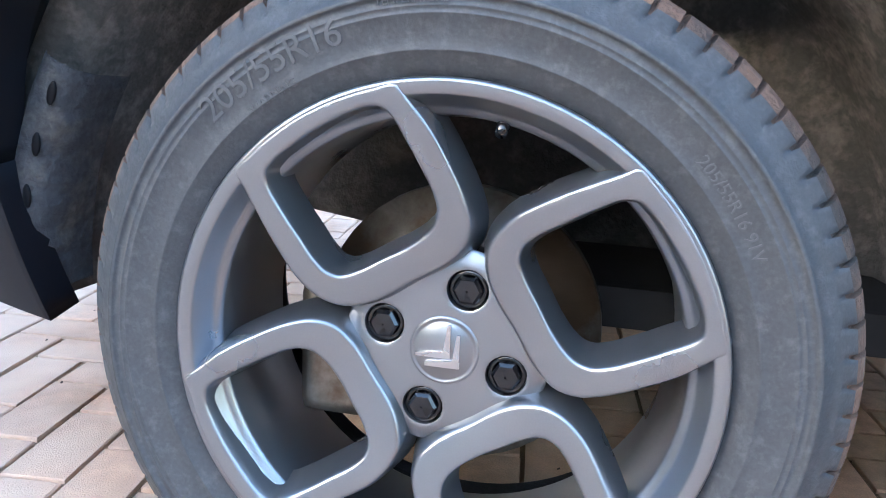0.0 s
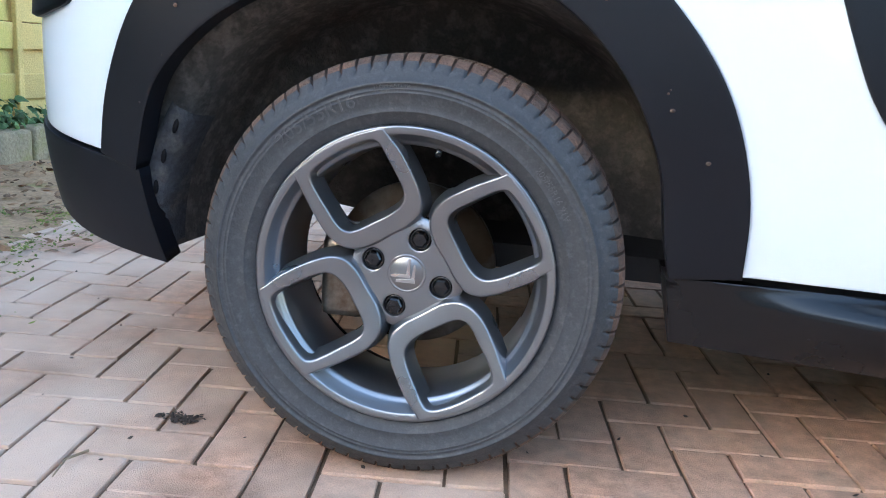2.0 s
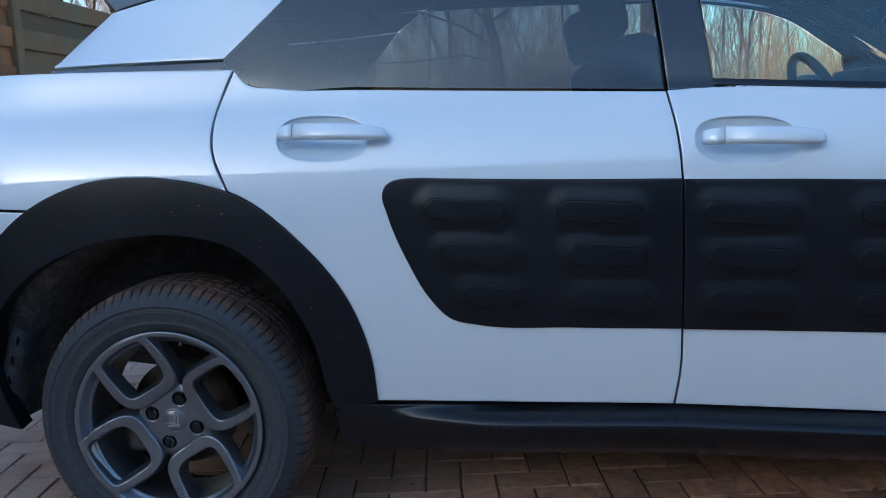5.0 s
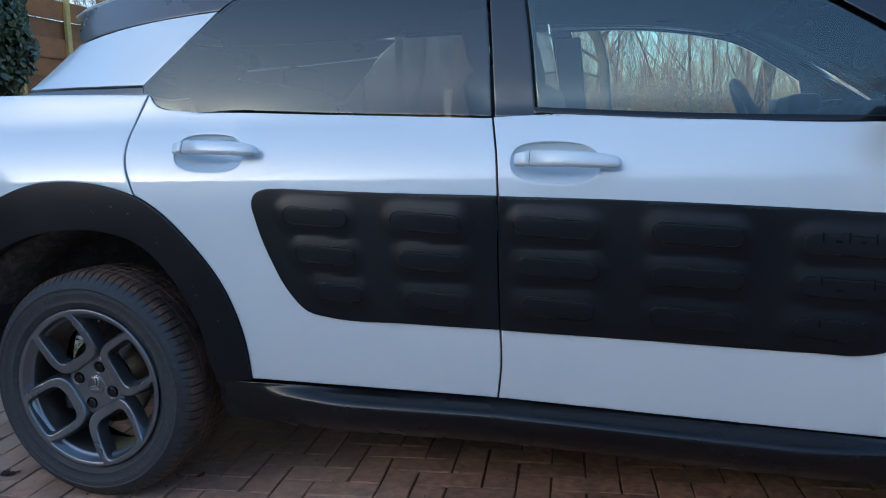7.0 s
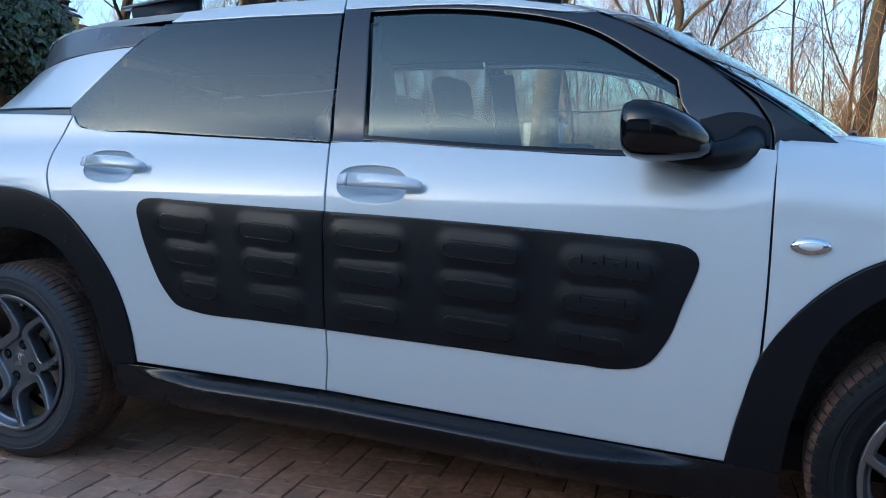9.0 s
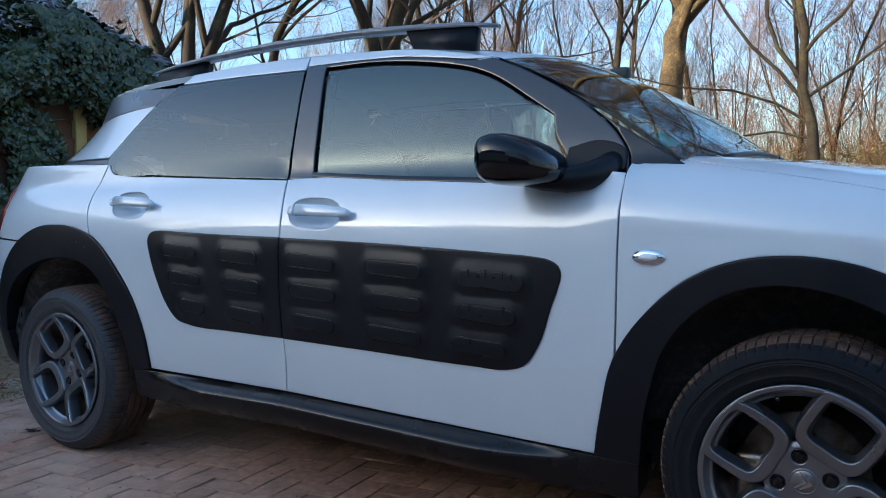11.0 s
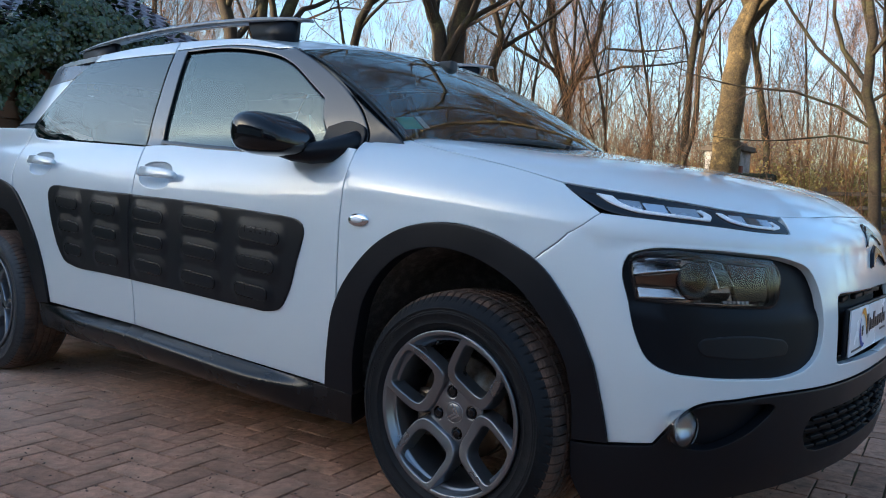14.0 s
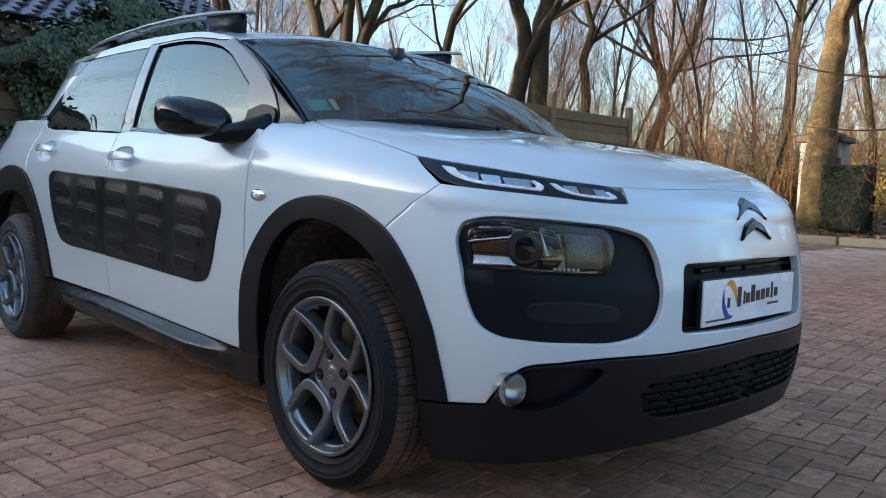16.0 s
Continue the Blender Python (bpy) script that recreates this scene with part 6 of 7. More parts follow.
fence = thing("fence", "weathered timber fence of woven horizontal boards, mossy green in patches", "fence", (-2.66, 0, 0), kind="structure")
fence_board = box(0.016, 1.84, 0.135, (0, 0, 0), 0.004, None, 1)
bme = bpy.data.meshes.new("board")
fence_board.to_mesh(bme)
fence_board.free()
bme.materials.append(BOARD)
post_me = bpy.data.meshes.new("post")
pb = box(0.09, 0.09, 2.15, (0, 0, 1.075), 0.008)
pb.to_mesh(post_me)
pb.free()
post_me.materials.append(BOARD)
slat_me = bpy.data.meshes.new("batten")
pb = box(0.03, 0.045, 1.95, (0, 0, 1.05), 0.004, None, 1)
pb.to_mesh(slat_me)
pb.free()
slat_me.materials.append(BOARD)
for p in range(7):
    y0 = -2.75 + p * 1.9
    o = new("post", post_me)
    o.parent, o.location = fence, (0, y0, 0)
    if p != 2:
        o.material_slots[0].link, o.material_slots[0].material = "OBJECT", (OLDBOARD if p < 2 else GREYBOARD)
    if p == 6:
        break
    for k in range(14):
        o = new("board", bme)
        o.parent = fence
        if p != 2:
            o.material_slots[0].link, o.material_slots[0].material = "OBJECT", (OLDBOARD if p < 2 else GREYBOARD)
        elif k > 8:
            o.material_slots[0].link, o.material_slots[0].material = "OBJECT", REDBOARD
        o.matrix_basis = pose(0.012 if k % 2 else -0.012, y0 + 0.95, 0.20 + k * 0.132 + rng.uniform(-0.004, 0.004), rng.uniform(-0.25, 0.25), 4 if k % 2 else -4, 0)
    for q in (0.47, 0.95, 1.43) if p < 3 else ():
        o = new("batten", slat_me)
        o.parent, o.location = fence, (0.03, y0 + q, 0)
        if p != 2:
            o.material_slots[0].link, o.material_slots[0].material = "OBJECT", (OLDBOARD if p < 2 else GREYBOARD)


# ivy heaped over the fence
def ivy_place():
    """A spot and facing on the ivy: a heap along the fence top, and a lower curtain near the car."""
    lower = rng.random() < 0.42
    if lower:
        y = rng.uniform(-3.0, 0.9)
        top, low = 1.22 + 0.18 * noise.noise((y * 1.7, 7, 0)) - 0.9 * max(0, (y - 0.3) / 0.6), 0.1
        if y < -0.35:
            top += 0.7 * min(1, (-0.35 - y) / 0.3)
    else:
        y = rng.uniform(-2.6, 1.75)
        top = (2.06 if y > 0.6 else 1.82) + 0.34 * math.exp(-((y - 1.05) / 0.55) ** 2) + 0.22 * noise.noise((y * 1.1, 0, 0)) + 0.12 * noise.noise((y * 3.1, 5, 0))
        low = 1.72 + 0.16 * noise.noise((y * 2.1, 9, 0)) - 0.35 * max(0, noise.noise((y * 2.3, 4, 4)))
        if y > 0.9:
            low -= 0.4 * min(1, (y - 0.9) / 0.5)
    z = rng.uniform(low, top)
    mid, half = (low + top) / 2, max(0.2, (top - low) / 2)
    bulge = (0.16 if lower else 0.30) * math.sqrt(max(0.02, 1 - ((z - mid) / half) ** 2)) + 0.10 * noise.noise((y * 2, z * 2, 2)) + 0.06 * noise.noise((y * 6, z * 6, 2))
    depth = rng.random() ** 2 * 0.12
    x = -2.60 + max(0.02, bulge) - depth
    return (x, y, z), (1, rng.gauss(0, 0.5), 0.25 + rng.gauss(0, 0.45))


leaf_stuff("ivy", [ivy_place() for _ in range(18500)] + [((-2.60 + rng.random() * 0.05, y, z), (1, rng.gauss(0, 0.5), rng.gauss(0.25, 0.4))) for y, z in [(rng.uniform(-0.6, 1.0), rng.uniform(0.9, 1.8)) for _ in range(3400)] if noise.noise((y * 2.2, z * 1.6, 6)) > 0.08] + [((rng.uniform(-3.3, -2.5), yy, (1.93 if yy > 0.6 else 1.80) + 0.36 * math.exp(-((yy - 1.0) / 0.6) ** 2) + rng.gauss(0, 0.10)), (rng.gauss(0, 0.6), rng.gauss(0, 0.6), 1)) for yy in [rng.uniform(-2.6, 1.85) for _ in range(4000)]], 0.066, IVY, "dark green ivy heaped over the timber fence", "ivy", star=True)

# ---- outbuilding behind the fence, with a tiled roof ----
shed = thing("outbuilding", "low outbuilding behind the fence with grey tiled roof", "building", (-6.2, 0.15, -0.22))
part("wall", box(4.4, 3.7, 2.5, (0, 0.65, 1.25)), RENDER, shed)
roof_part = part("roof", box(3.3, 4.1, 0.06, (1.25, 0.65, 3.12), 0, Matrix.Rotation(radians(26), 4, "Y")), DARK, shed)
part("roof", box(3.3, 4.1, 0.06, (-1.71, 0.65, 3.12), 0, Matrix.Rotation(radians(-26), 4, "Y")), ROOFTILE, shed)
part("gable", mesh("gable", [(2.2, -1.1, 2.49), (-2.7, -1.1, 2.49), (-0.23, -1.1, 3.72), (2.2, 2.3, 2.49), (-2.7, 2.3, 2.49), (-0.23, 2.3, 3.72)], [(0, 1, 2), (5, 4, 3), (0, 3, 4, 1), (1, 4, 5, 2), (2, 5, 3, 0)]), RENDER, shed)
tv, tf = [], []
for r_ in range(21):
    for c_ in range(25):
        u = -1.62 + r_ * 0.160
        yb = -1.36 + c_ * 0.160 + (0.08 if r_ % 2 else 0)
        o = len(tv)
        lift = rng.uniform(0, 0.008)
        for (du, dy, dz) in ((0, 0, 0.050), (0, 0.05, 0.072), (0, 0.105, 0.072), (0, 0.153, 0.050), (0.18, 0, 0.066), (0.18, 0.05, 0.088), (0.18, 0.105, 0.088), (0.18, 0.153, 0.066)):
            p = Matrix.Rotation(radians(26), 4, "Y") @ Vector((u + du, 0, dz + lift))
            tv.append((1.25 + p.x, yb + dy, 3.12 + p.z))
        for k in range(3):
            tf.append((o + k, o + k + 1, o + k + 5, o + k + 4))
        tf.append((o + 4, o + 5, o + 6, o + 7))
tiles = part("roof_tiles", mesh("roof_tiles", tv, tf), ROOFTILE, roof_part)
tagged(tiles, kind="stuff")


# ---- trees ----
def grow(seed, height, radius, lean=(0, 0), fork=2.5, levels=4, spread=0.55, twigs=5, droop=0.0, bare=0.35, wander=0.12, thin=0.0025, spine=(), limbs=()):
    """A bare tree as two lists: stout wood and fine twigs. spine: the course of the stem; limbs: courses of great limbs with their girth."""
    r = random.Random(seed)
    wood, fine = ([], []), ([], [])

    def put(store, pts, rad, sides):
        v, f = tube(pts, rad, sides, False)
        o = len(store[0])
        store[0].extend(v)
        store[1].extend([tuple(q + o for q in g) for g in f])

    def branch(pts, rads, length, level, from_=0.2):
        n = len(pts) - 1
        kids = int(fork * (2.6 if level == 0 else 1.6)) + (twigs if level >= levels - 1 else 0)
        for k in range(kids):
            t = from_ + (1 - from_) * (k + r.random()) / kids
            i = min(n - 1, int(t * n))
            q = pts[i].lerp(pts[i + 1], t * n - i)
            tang = (pts[i + 1] - pts[i]).normalized()
            side = tang.orthogonal().normalized()
            side.rotate(Matrix.Rotation(r.uniform(0, 6.28), 3, tang))
            a = r.uniform(0.6, 1.25) * spread * 1.3
            nd = tang * math.cos(a) + side * math.sin(a) + Vector((0, 0, 0.15))
            limb(q, nd, length * r.uniform(0.38, 0.68) * (1.0 if level else 0.7), max(thin, rads[i] * r.uniform(0.36, 0.6)), level + 1)

    def limb(p, d, length, rad, level):
        n = 7 if level == 1 else (5 if level == 2 else 4)
        n = 10 if level == 0 else n
        pts, rads = [p.copy()], [rad]
        d = d.normalized()
        w = wander * (1 + 0.5 * level)
        for i in range(n):
            d = (d + Vector((r.gauss(0, w), r.gauss(0, w), r.gauss(0, w * 0.7) + (0.05 if level else 0.02) - droop * level * 0.03))).normalized()
            p = p + d * (length / n)
            pts.append(p.copy())
            rads.append(max(thin, rad * (1 - (0.66 if level else 0.6) * (i + 1) / n)))
        put(wood if level < 2 else fine, pts, rads, 10 if level == 0 else (6 if level == 1 else (4 if level == 2 else 3)))
        if level < levels:
            branch(pts, rads, length, level, bare if level == 0 else 0.2)

    def course(way, rad, rest, level, start):
        """A stem or limb along given points, then onwards for the rest of its length."""
        pts = [Vector(q) for q in way]
        fine_pts = []
        for q0, q1 in zip(pts, pts[1:]):
            for u in (0.0, 0.34, 0.67):
                fine_pts.append(q0.lerp(q1, u) + Vector((r.gauss(0, 0.12), r.gauss(0, 0.12), 0)) * rad * (0.4 if level == 0 else 1.0))
        d = (pts[-1] - pts[-2]).normalized()
        p = pts[-1]
        for k in range(7):
            fine_pts.append(p.copy())
            d = (d + Vector((r.gauss(0, wander), r.gauss(0, wander), 0.05))).normalized()
            p = p + d * rest / 7
        m = len(fine_pts)
        rads = [rad * (1 - 0.75 * (k / m) ** 1.2) for k in range(m)]
        if level == 0:
            rads[0] *= 1.12
        put(wood, fine_pts, rads, 10 if level == 0 else 7)
        length = sum((a - b).length for a, b in zip(fine_pts, fine_pts[1:]))
        branch(fine_pts, rads, length, level, start)

    if spine:
        course(spine, radius, height - spine[-1][2], 0, bare)
        for way, rad in limbs:
            course(way, rad, 0.5 * (Vector(way[-1]) - Vector(way[0])).length + 1.0, 1, 0.25)
    else:
        limb(Vector((0, 0, -0.1)), Vector((lean[0], lean[1], 1)), height, radius, 0)
    return wood, fine


def tree(name, label, seed, at, height, radius, group="", twig_mat=None, bark=None, **kw):
    t = thing(name, label, "tree", at, group)
    wood, fine = grow(seed, height, radius, **kw)
    part("trunk", mesh("trunk", *wood, True), bark or BARK, t)
    part("crown", mesh("crown", *fine), twig_mat or TWIG, t)
    return t


def side_way(dx, dy, pts):
    """A course in the upright plane along (dx, dy): pairs of metres along it and up."""
    return [(dx * u, dy * u, z) for u, z in pts]


BARETREE = "bare winter tree with brown furrowed bark"
W1 = (0.93, 0.36)
tree("tree", "stout bare tree with mottled bark, warm low sun painted into its colour", 11, (-3.23, 17.46, 0.3), 24, 0.37, bark=SUNBARK, fork=3.8, levels=5, bare=0.42, wander=0.09, spine=side_way(*W1, [(0, -0.2), (0.08, 1.9), (0.13, 3.2), (0.25, 4.7), (0.6, 5.6)]), thin=0.007, limbs=[(side_way(*W1, [(0.5, 6.2), (-0.1, 7.4), (-0.4, 9.0)]), 0.2),
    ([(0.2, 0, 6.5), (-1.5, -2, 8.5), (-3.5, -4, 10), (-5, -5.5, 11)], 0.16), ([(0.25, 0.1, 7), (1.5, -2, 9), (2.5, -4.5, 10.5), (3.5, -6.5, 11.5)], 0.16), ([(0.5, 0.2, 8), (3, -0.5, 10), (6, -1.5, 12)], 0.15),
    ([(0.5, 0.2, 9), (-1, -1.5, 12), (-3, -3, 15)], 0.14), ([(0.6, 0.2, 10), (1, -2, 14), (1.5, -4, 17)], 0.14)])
tree("tree", "slim crooked bare tree beside the stout one", 12, (-3.68, 22.6, 0.35), 19, 0.12, fork=2.4, wander=0.1, spine=side_way(*W1, [(0, -0.2), (-0.03, 2.2), (-0.45, 4.6), (-0.7, 5.7), (-0.8, 7.0)]))
tree("tree", "leaning slim bare tree", 21, (-5.6, 19.7, 0.3), 18, 0.10, fork=2.2, wander=0.09, spine=side_way(*W1, [(0, -0.2), (0.4, 1.6), (0.65, 2.5), (0.72, 3.2), (0.72, 4.4), (0.85, 5.9)]))
tree("tree", "great forked bare tree with long side limbs", 13, (-17.8, 33.5, 0.2), 19, 0.29, fork=3.0, bare=0.3, wander=0.12, spine=side_way(0.86, 0.5, [(0, -0.2), (0.25, 3.3), (0.85, 5.0), (0.65, 6.1), (0.15, 7.8), (-0.1, 9.1), (-0.3, 10.2)]), limbs=[(side_way(0.86, 0.5, [(0.7, 5.6), (1.28, 6.9), (1.9, 8.0), (2.2, 9.1), (2.3, 10.2)]), 0.2), (side_way(0.86, 0.5, [(1.15, 6.7), (2.2, 6.9), (3.4, 7.4), (5.0, 7.5)]), 0.085), (side_way(0.86, 0.5, [(1.5, 7.4), (2.6, 8.3), (4.4, 8.2)]), 0.07), (side_way(0.86, 0.5, [(0.4, 7.0), (-1.8, 8.2), (-3.2, 9.0)]), 0.10)])
tree("tree", "crooked bare tree behind the fence", 22, (-13.4, 22.1, 0.2), 16, 0.19, fork=2.6, wander=0.12, bare=0.25, spine=side_way(0.83, 0.55, [(0, -0.2), (0.1, 4.1), (-0.07, 5.3), (0.2, 6.5), (-0.15, 7.6)]))
tree("tree", "thick bare tree behind the fence", 14, (-10.7, 15.3, 0.2), 17, 0.27, fork=3.0, levels=5, bare=0.2, wander=0.1, spine=side_way(0.77, 0.64, [(0, -0.2), (0, 3.3), (0.2, 4.4), (0.08, 5.3), (-0.3, 6.2), (-0.8, 7.4)]), thin=0.006, limbs=[([(0, 0, 6.5), (2, -1, 8.5), (4.5, -2, 10), (6.5, -3, 11)], 0.16), ([(-0.3, 0, 7.5), (1.5, -3, 10), (3, -5, 12)], 0.14)])
tree("tree", "thick bare tree behind the fence", 23, (-10.2, 15.7, 0.2), 17, 0.29, fork=3.0, bare=0.2, wander=0.1, spine=side_way(0.77, 0.64, [(0, -0.2), (-0.05, 3.3), (-0.05, 4.5), (0.05, 5.5), (0.2, 6.1), (0.7, 7.6)]))
for k, (x, y, sd) in enumerate(((-13.6, 10.65, -0.35), (-13.15, 11.15, 0.1), (-12.85, 11.5, 0.5))):
    tree("tree", "many-stemmed bare tree behind the outbuilding", 24 + k, (x, y, 0.1), 15, 0.21, fork=2.8, bare=0.22, wander=0.12, spread=0.5, spine=side_way(0.66, 0.75, [(-sd, -0.2), (-sd * 0.4, 3.0), (0, 4.6), (sd, 6.0), (sd * 2.2, 7.6)]))
tree("tree", "gnarled bare tree with wide hanging limbs", 17, (0.45, 16.4, 0.35), 16, 0.125, fork=3.0, levels=5, spread=0.8, droop=0.8, bare=0.25, wander=0.14, spine=side_way(0.99, 0.15, [(0, -0.2), (-0.15, 2.2), (-0.35, 3.0), (-0.3, 4.2), (-0.5, 5.3)]), limbs=[(side_way(0.99, 0.15, [(-0.15, 2.2), (-0.85, 2.7), (-1.75, 3.05), (-2.6, 3.15)]), 0.035), (side_way(0.99, 0.15, [(-0.3, 3.1), (-0.85, 3.9), (-1.05, 4.6), (-1.1, 5.4)]), 0.055), (side_way(0.99, 0.15, [(-0.25, 2.8), (0.5, 3.3), (1.3, 3.9)]), 0.04), (side_way(0.99, 0.15, [(-0.1, 1.9), (-0.9, 2.1), (-1.9, 2.0)]), 0.028)])
tree("tree", BARETREE, 16, (-7.4, 25.4, 0.3), 20, 0.16, fork=3.0, levels=5, bare=0.25, spine=side_way(0.95, 0.3, [(0, -0.2), (0, 3.3), (0.05, 5.3), (0.2, 7.1), (0.2, 8.3)]))
tree("tree", BARETREE, 18, (4.2, 22.0, 0.4), 14, 0.25, fork=2.8, spread=0.7, wander=0.14)
tree("tree", BARETREE, 19, (-20.5, 14.0, 0.1), 15, 0.34, fork=2.8, bare=0.25, wander=0.12)
tree("tree", BARETREE, 28, (-24.0, 24.0, 0.1), 15, 0.3, fork=2.8, bare=0.25, wander=0.12)

# the far wood: many slim stems, five shapes repeated
far = []
for k in range(6):
    t = thing("wood_tree", "slim bare tree of the far wood", "tree", (0, 0, 0), "trees of the far wood")
    wood, fine = grow(40 + k, 11 + k % 3, 0.085, fork=3.6, levels=3, spread=0.42 + 0.08 * (k % 3), twigs=16, bare=0.10, wander=0.07, thin=0.0045)
    part("trunk", mesh("trunk", *wood, True), BARK, t)
    part("crown", mesh("crown", *fine), TWIG if k % 3 == 1 else TWIGLIT, t)
    far.append(t)
spots = []
for i in range(125):
    b = radians(rng.uniform(-88, 28))
    d = rng.uniform(30, 75)
    spots.append((3 + d * math.sin(b), -2 + d * math.cos(b)))
for i, (x, y) in enumerate(spots):
    m = pose(x, y, ground_z(x, y), 0, 0, rng.uniform(0, 360)) 
    if i < 6:
        far[i].matrix_basis = m
    else:
        c = copy_thing(far[i % 6], m)
        s = rng.uniform(0.75, 1.2)
        c.scale = (s, s, s)

# brushwood: thin upright stems and dry shrubs between the trees
bv, bf = [], []
for i in range(1900):
    b = radians(rng.uniform(-85, 25))
    d = rng.uniform(22, 55)
    x, y = 3 + d * math.sin(b), -2 + d * math.cos(b)
    z = ground_z(x, y)
    for q in range(5):
        h = rng.uniform(1.5, 5.5)
        dx, dy = rng.gauss(0, 0.26) * h, rng.gauss(0, 0.26) * h
        v, f = tube([(x, y, z), (x + dx * 0.4, y + dy * 0.4, z + h * 0.5), (x + dx, y + dy, z + h)], [0.012, 0.008, 0.003], 3, False)
        o = len(bv)
        bv.extend(v)
        bf.extend([tuple(k + o for k in g) for g in f])
        for w in range(4):
            u = rng.uniform(0.3, 0.95)
            p0 = Vector((x + dx * u, y + dy * u, z + h * u))
            p1 = p0 + Vector((rng.gauss(0, 0.35), rng.gauss(0, 0.35), rng.uniform(0.2, 0.9)))
            v, f = tube([p0, p1], [0.006, 0.003], 3, False)
            o = len(bv)
            bv.extend(v)
            bf.extend([tuple(k + o for k in g) for g in f])
tagged(part("brushwood", mesh("brushwood", bv, bf), TWIGLIT), "thin bare brushwood stems between the trees", "brushwood", kind="stuff")
pl = []
for i in range(70):
    b = radians(rng.uniform(-40, 22))
    d = rng.uniform(24, 44)
    x, y = 3 + d * math.sin(b), -2 + d * math.cos(b)
    R = rng.uniform(0.7, 1.7)
    for q in range(260):
        u = Vector((rng.gauss(0, 1), rng.gauss(0, 1), rng.gauss(0, 1))).normalized() * R * rng.random() ** 0.4
        pl.append(((x + u.x, y + u.y, max(0.1, ground_z(x, y) + R * 0.7 + u.z * 0.9)), u))
for i in range(34):
    x, y, R = rng.uniform(-7, 3.5), rng.uniform(21.5, 26), rng.uniform(0.8, 1.6)
    for q in range(420):
        u = Vector((rng.gauss(0, 1), rng.gauss(0, 1), rng.gauss(0, 1))).normalized() * R * rng.random() ** 0.4
        pl.append(((x + u.x, y + u.y, max(0.1, ground_z(x, y) + R * 0.7 + u.z * 1.05)), u))
leaf_stuff("dry_shrubs", pl, 0.09, SHRUB, "straw-coloured winter shrubs under the trees", "shrubs")

# ---- far edge of the forecourt ----
kerb = thing("kerb", "pale stone kerb at the far edge of the forecourt", "kerb", (0, 0, 0), kind="structure")
for i in range(26):
    x = -9.5 + i * 0.92
    y = 14.75 + 0.25 * (x + 2)
    part("kerb_stone", box(0.90, 0.16, 0.22, (x, y, 0.03), 0.02, Matrix.Rotation(math.atan(0.25), 4, "Z")), STONE, kerb)
pillar = thing("gate_pillar", "pale stone gate pillar with a red brick corner and dark cap", "pillar", (-3.45, 18.5, 0.35))
part("shaft", box(0.92, 0.70, 1.9, (0, 0, 0.95), 0.01), mat("pillar_stone", (0.36, 0.33, 0.30), 0.9, var=0.3, scale=5, bump=0.4, bscale=60, col2=(0.16, 0.15, 0.12), cover=0.5, cscale=3), pillar)
for z in (0.25, 0.65, 1.05, 1.45):
    part("corner_brick", box(0.16, 0.16, 0.17, (0.39, -0.28, z), 0.01), BRICK, pillar)
part("cap", box(1.12, 0.90, 0.14, (0, 0, 1.97), 0.03), TIMBER, pillar)
part("ridge", box(0.8, 0.6, 0.10, (0, 0, 2.09), 0.03), TIMBER, pillar)
hp = []
for q in range(5200):
    u = [rng.uniform(-1, 1) for _ in range(3)]
    k = rng.randrange(3)
    u[k] = math.copysign(1, u[k])
    w = 1 - 0.06 * rng.random()
    hp.append(((-2.25 + 0.46 * u[0] * w, 16.75 + 0.38 * u[1] * w, 0.93 + 0.70 * u[2] * w), (u[0] + rng.gauss(0, 0.4), u[1] + rng.gauss(0, 0.4), u[2] + rng.gauss(0, 0.4))))
leaf_stuff("hedge", hp, 0.06, HEDGE, "small clipped dark green hedge block", "hedge")
core = part("hedge_core", box(0.80, 0.64, 1.26, (-2.25, 16.75, 0.88)), HEDGE)
tagged(core, "dark inside of the clipped hedge block", "hedge")
leaf_stuff("bank_leaves", [((x, y, ground_z(x, y) + 0.03), (rng.gauss(0, 0.3), rng.gauss(0, 0.3), 1)) for x, y in [(lambda xx: (xx, 15.2 + 0.25 * (xx + 2) + rng.random() * 6))(rng.uniform(-8, 9)) for _ in range(5000)]], 0.11, DRYLEAF, "brown leaf litter on the bank", "leaves")
rail_f = thing("rail_fence", "low grey timber rail fence on the bank", "fence", (0, 0, 0))
for i in range(7):
    x = -1.5 + i * 1.9
    part("post", box(0.12, 0.12, 1.1, (x, 20.5 + 0.2 * x, 0.9), 0.01), TIMBER, rail_f)
for z in (0.95, 1.3):
    part("rail", box(13, 0.07, 0.10, (4.2, 20.5 + 0.84, z), 0.01, Matrix.Rotation(math.atan(0.2), 4, "Z")), TIMBER, rail_f)

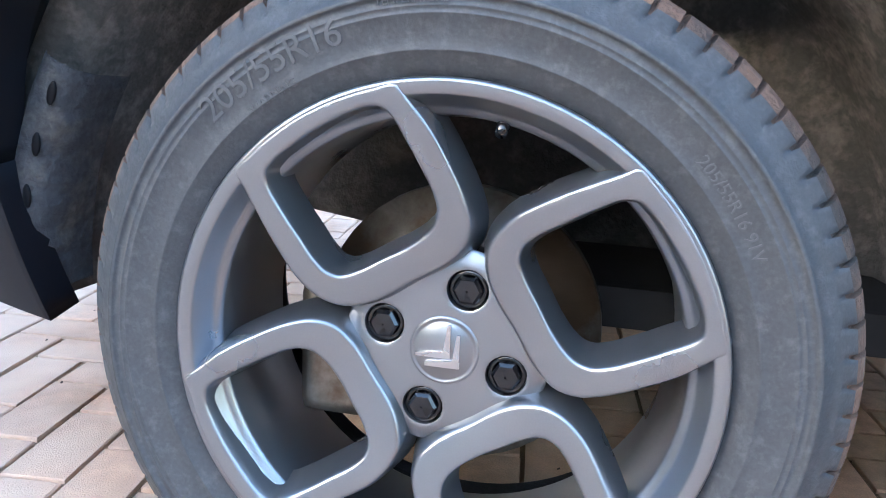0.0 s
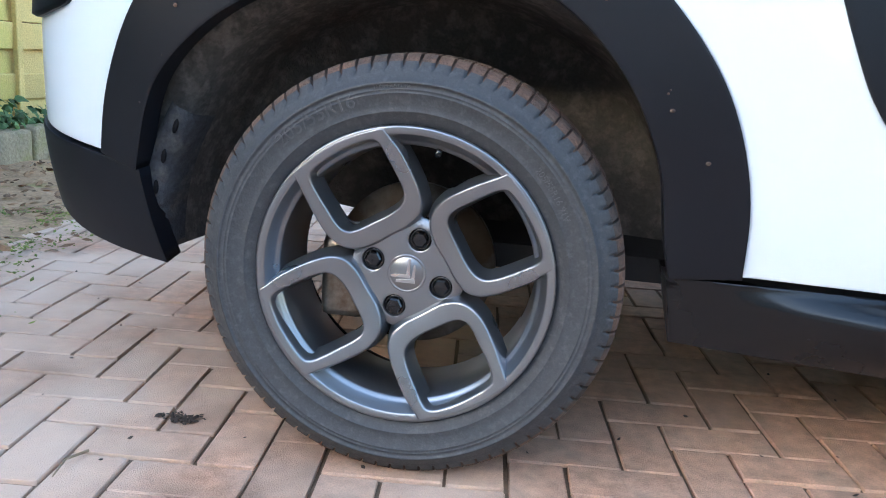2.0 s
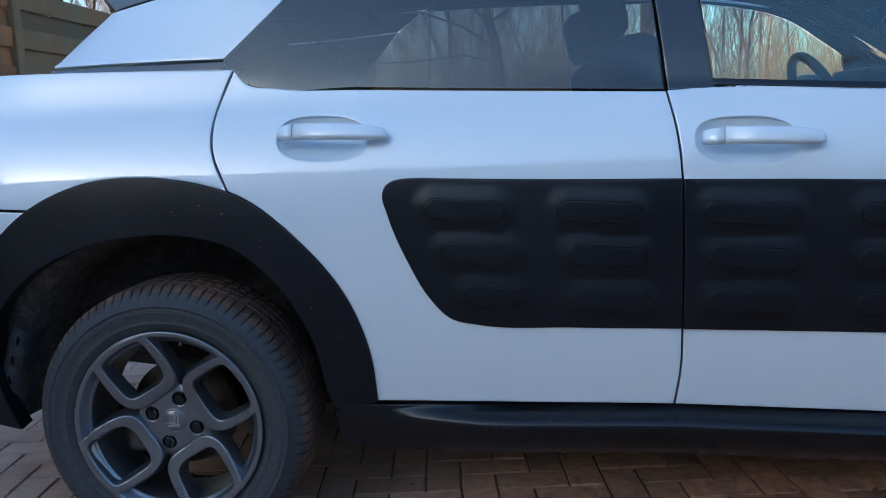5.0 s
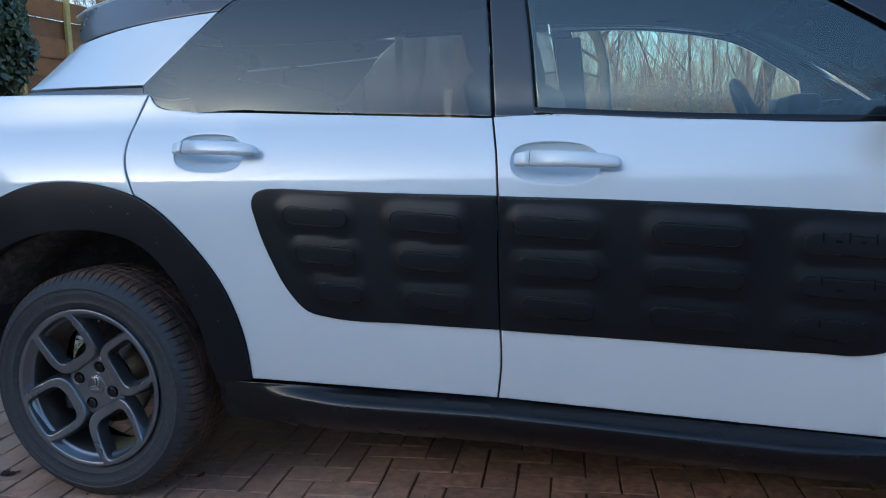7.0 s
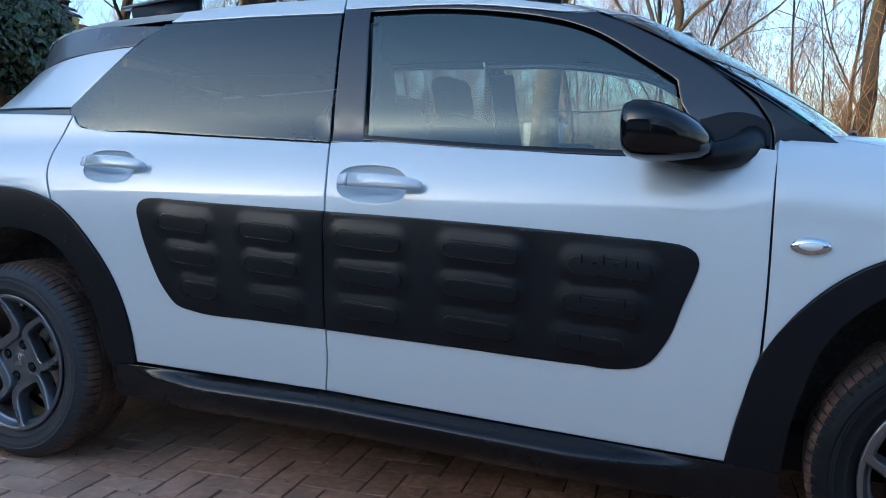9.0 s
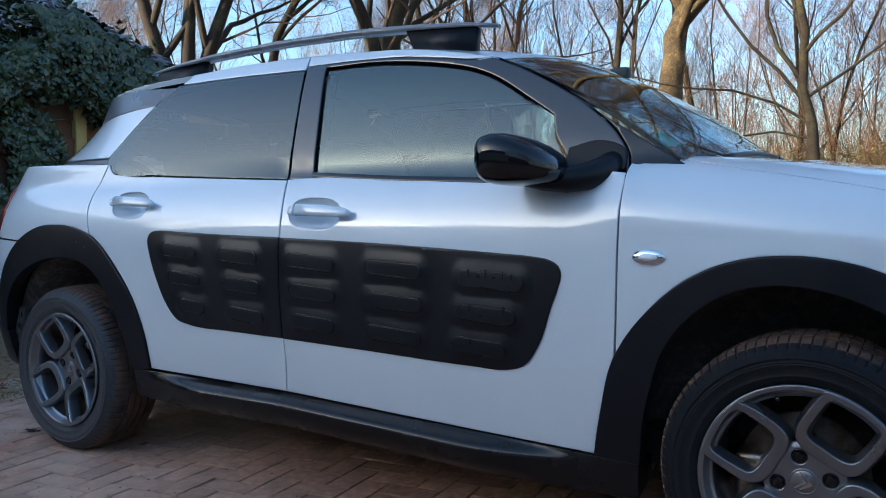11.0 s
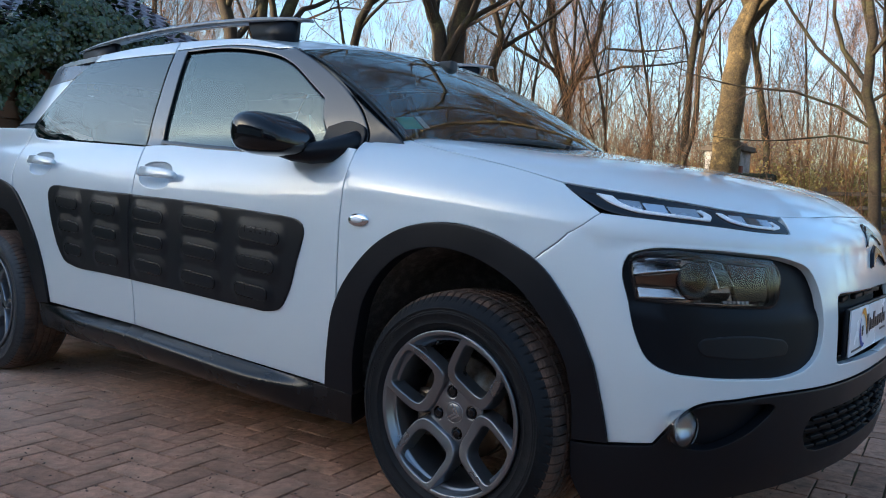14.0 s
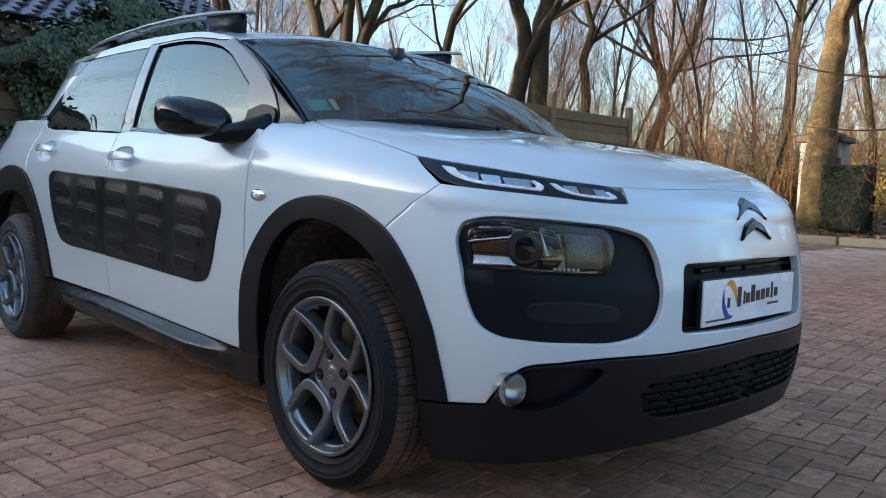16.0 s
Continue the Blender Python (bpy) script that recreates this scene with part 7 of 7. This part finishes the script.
# ---- behind the camera, unseen: a house added to keep the low sun off the forecourt; barn, garage and bare trees added for reflections ----
house = thing("house", "unseen pale rendered house with a tiled roof, added to block the low sun", "house", (-9, -24, 0))
part("wall", box(30, 7, 6.2, (0, 0, 3.1)), RENDER, house)
gv = [(-15.4, -4, 6.1), (15.4, -4, 6.1), (15.4, 4, 6.1), (-15.4, 4, 6.1), (-15.4, 0, 10.0), (15.4, 0, 10.0)]
part("roof", mesh("roof", gv, [(0, 1, 5, 4), (2, 3, 4, 5), (1, 2, 5), (3, 0, 4), (3, 2, 1, 0)]), ROOFTILE, house)
# added out of view, to darken what the car reflects
barn = thing("barn", "unseen long grey timber barn with a tiled roof, added to fill reflections", "building", (-36, -19, 0))
part("wall", box(9, 26, 5.6, (0, 0, 2.8)), TIMBER, barn)
gv = [(-5, -13.4, 5.5), (5, -13.4, 5.5), (5, 13.4, 5.5), (-5, 13.4, 5.5), (0, -13.4, 9.6), (0, 13.4, 9.6)]
part("roof", mesh("roof", gv, [(1, 2, 5, 4), (3, 0, 4, 5), (0, 1, 4), (2, 3, 5), (3, 2, 1, 0)]), ROOFTILE, barn)
garage = thing("garage", "unseen brown brick garage with a tiled roof, added to fill reflections", "building", (12.5, -17.5, 0))
part("wall", box(12, 6, 2.5, (0, 0, 1.25)), BRICK, garage)
gv = [(-6.3, -3.4, 2.45), (6.3, -3.4, 2.45), (6.3, 3.4, 2.45), (-6.3, 3.4, 2.45), (-6.3, 0, 4.8), (6.3, 0, 4.8)]
part("roof", mesh("roof", gv, [(0, 1, 5, 4), (2, 3, 4, 5), (1, 2, 5), (3, 0, 4), (3, 2, 1, 0)]), ROOFTILE, garage)
part("door", box(2.4, 0.06, 2.1, (-3.5, 3.03, 1.07)), TIMBER, garage)
part("door", box(2.4, 0.06, 2.1, (0.5, 3.03, 1.07)), TIMBER, garage)
# unseen bare trees, added round the back for the reflections
for i in range(120):
    b = radians(rng.uniform(28, 262) if i < 104 else rng.uniform(130, 175))
    d = rng.uniform(34, 60) if i < 104 else rng.uniform(23, 27)
    c = copy_thing(far[i % 6], pose(3 + d * math.sin(b), -2 + d * math.cos(b), 0, 0, 0, rng.uniform(0, 360)))
    s = rng.uniform(0.8, 1.2)
    c.scale = (s, s, s)

# ---- the nearest pavers, one by one ----
for kind, m in near:
    o = new("brick", BRICKS[kind])
    o.parent = pavement
    o.matrix_basis = m
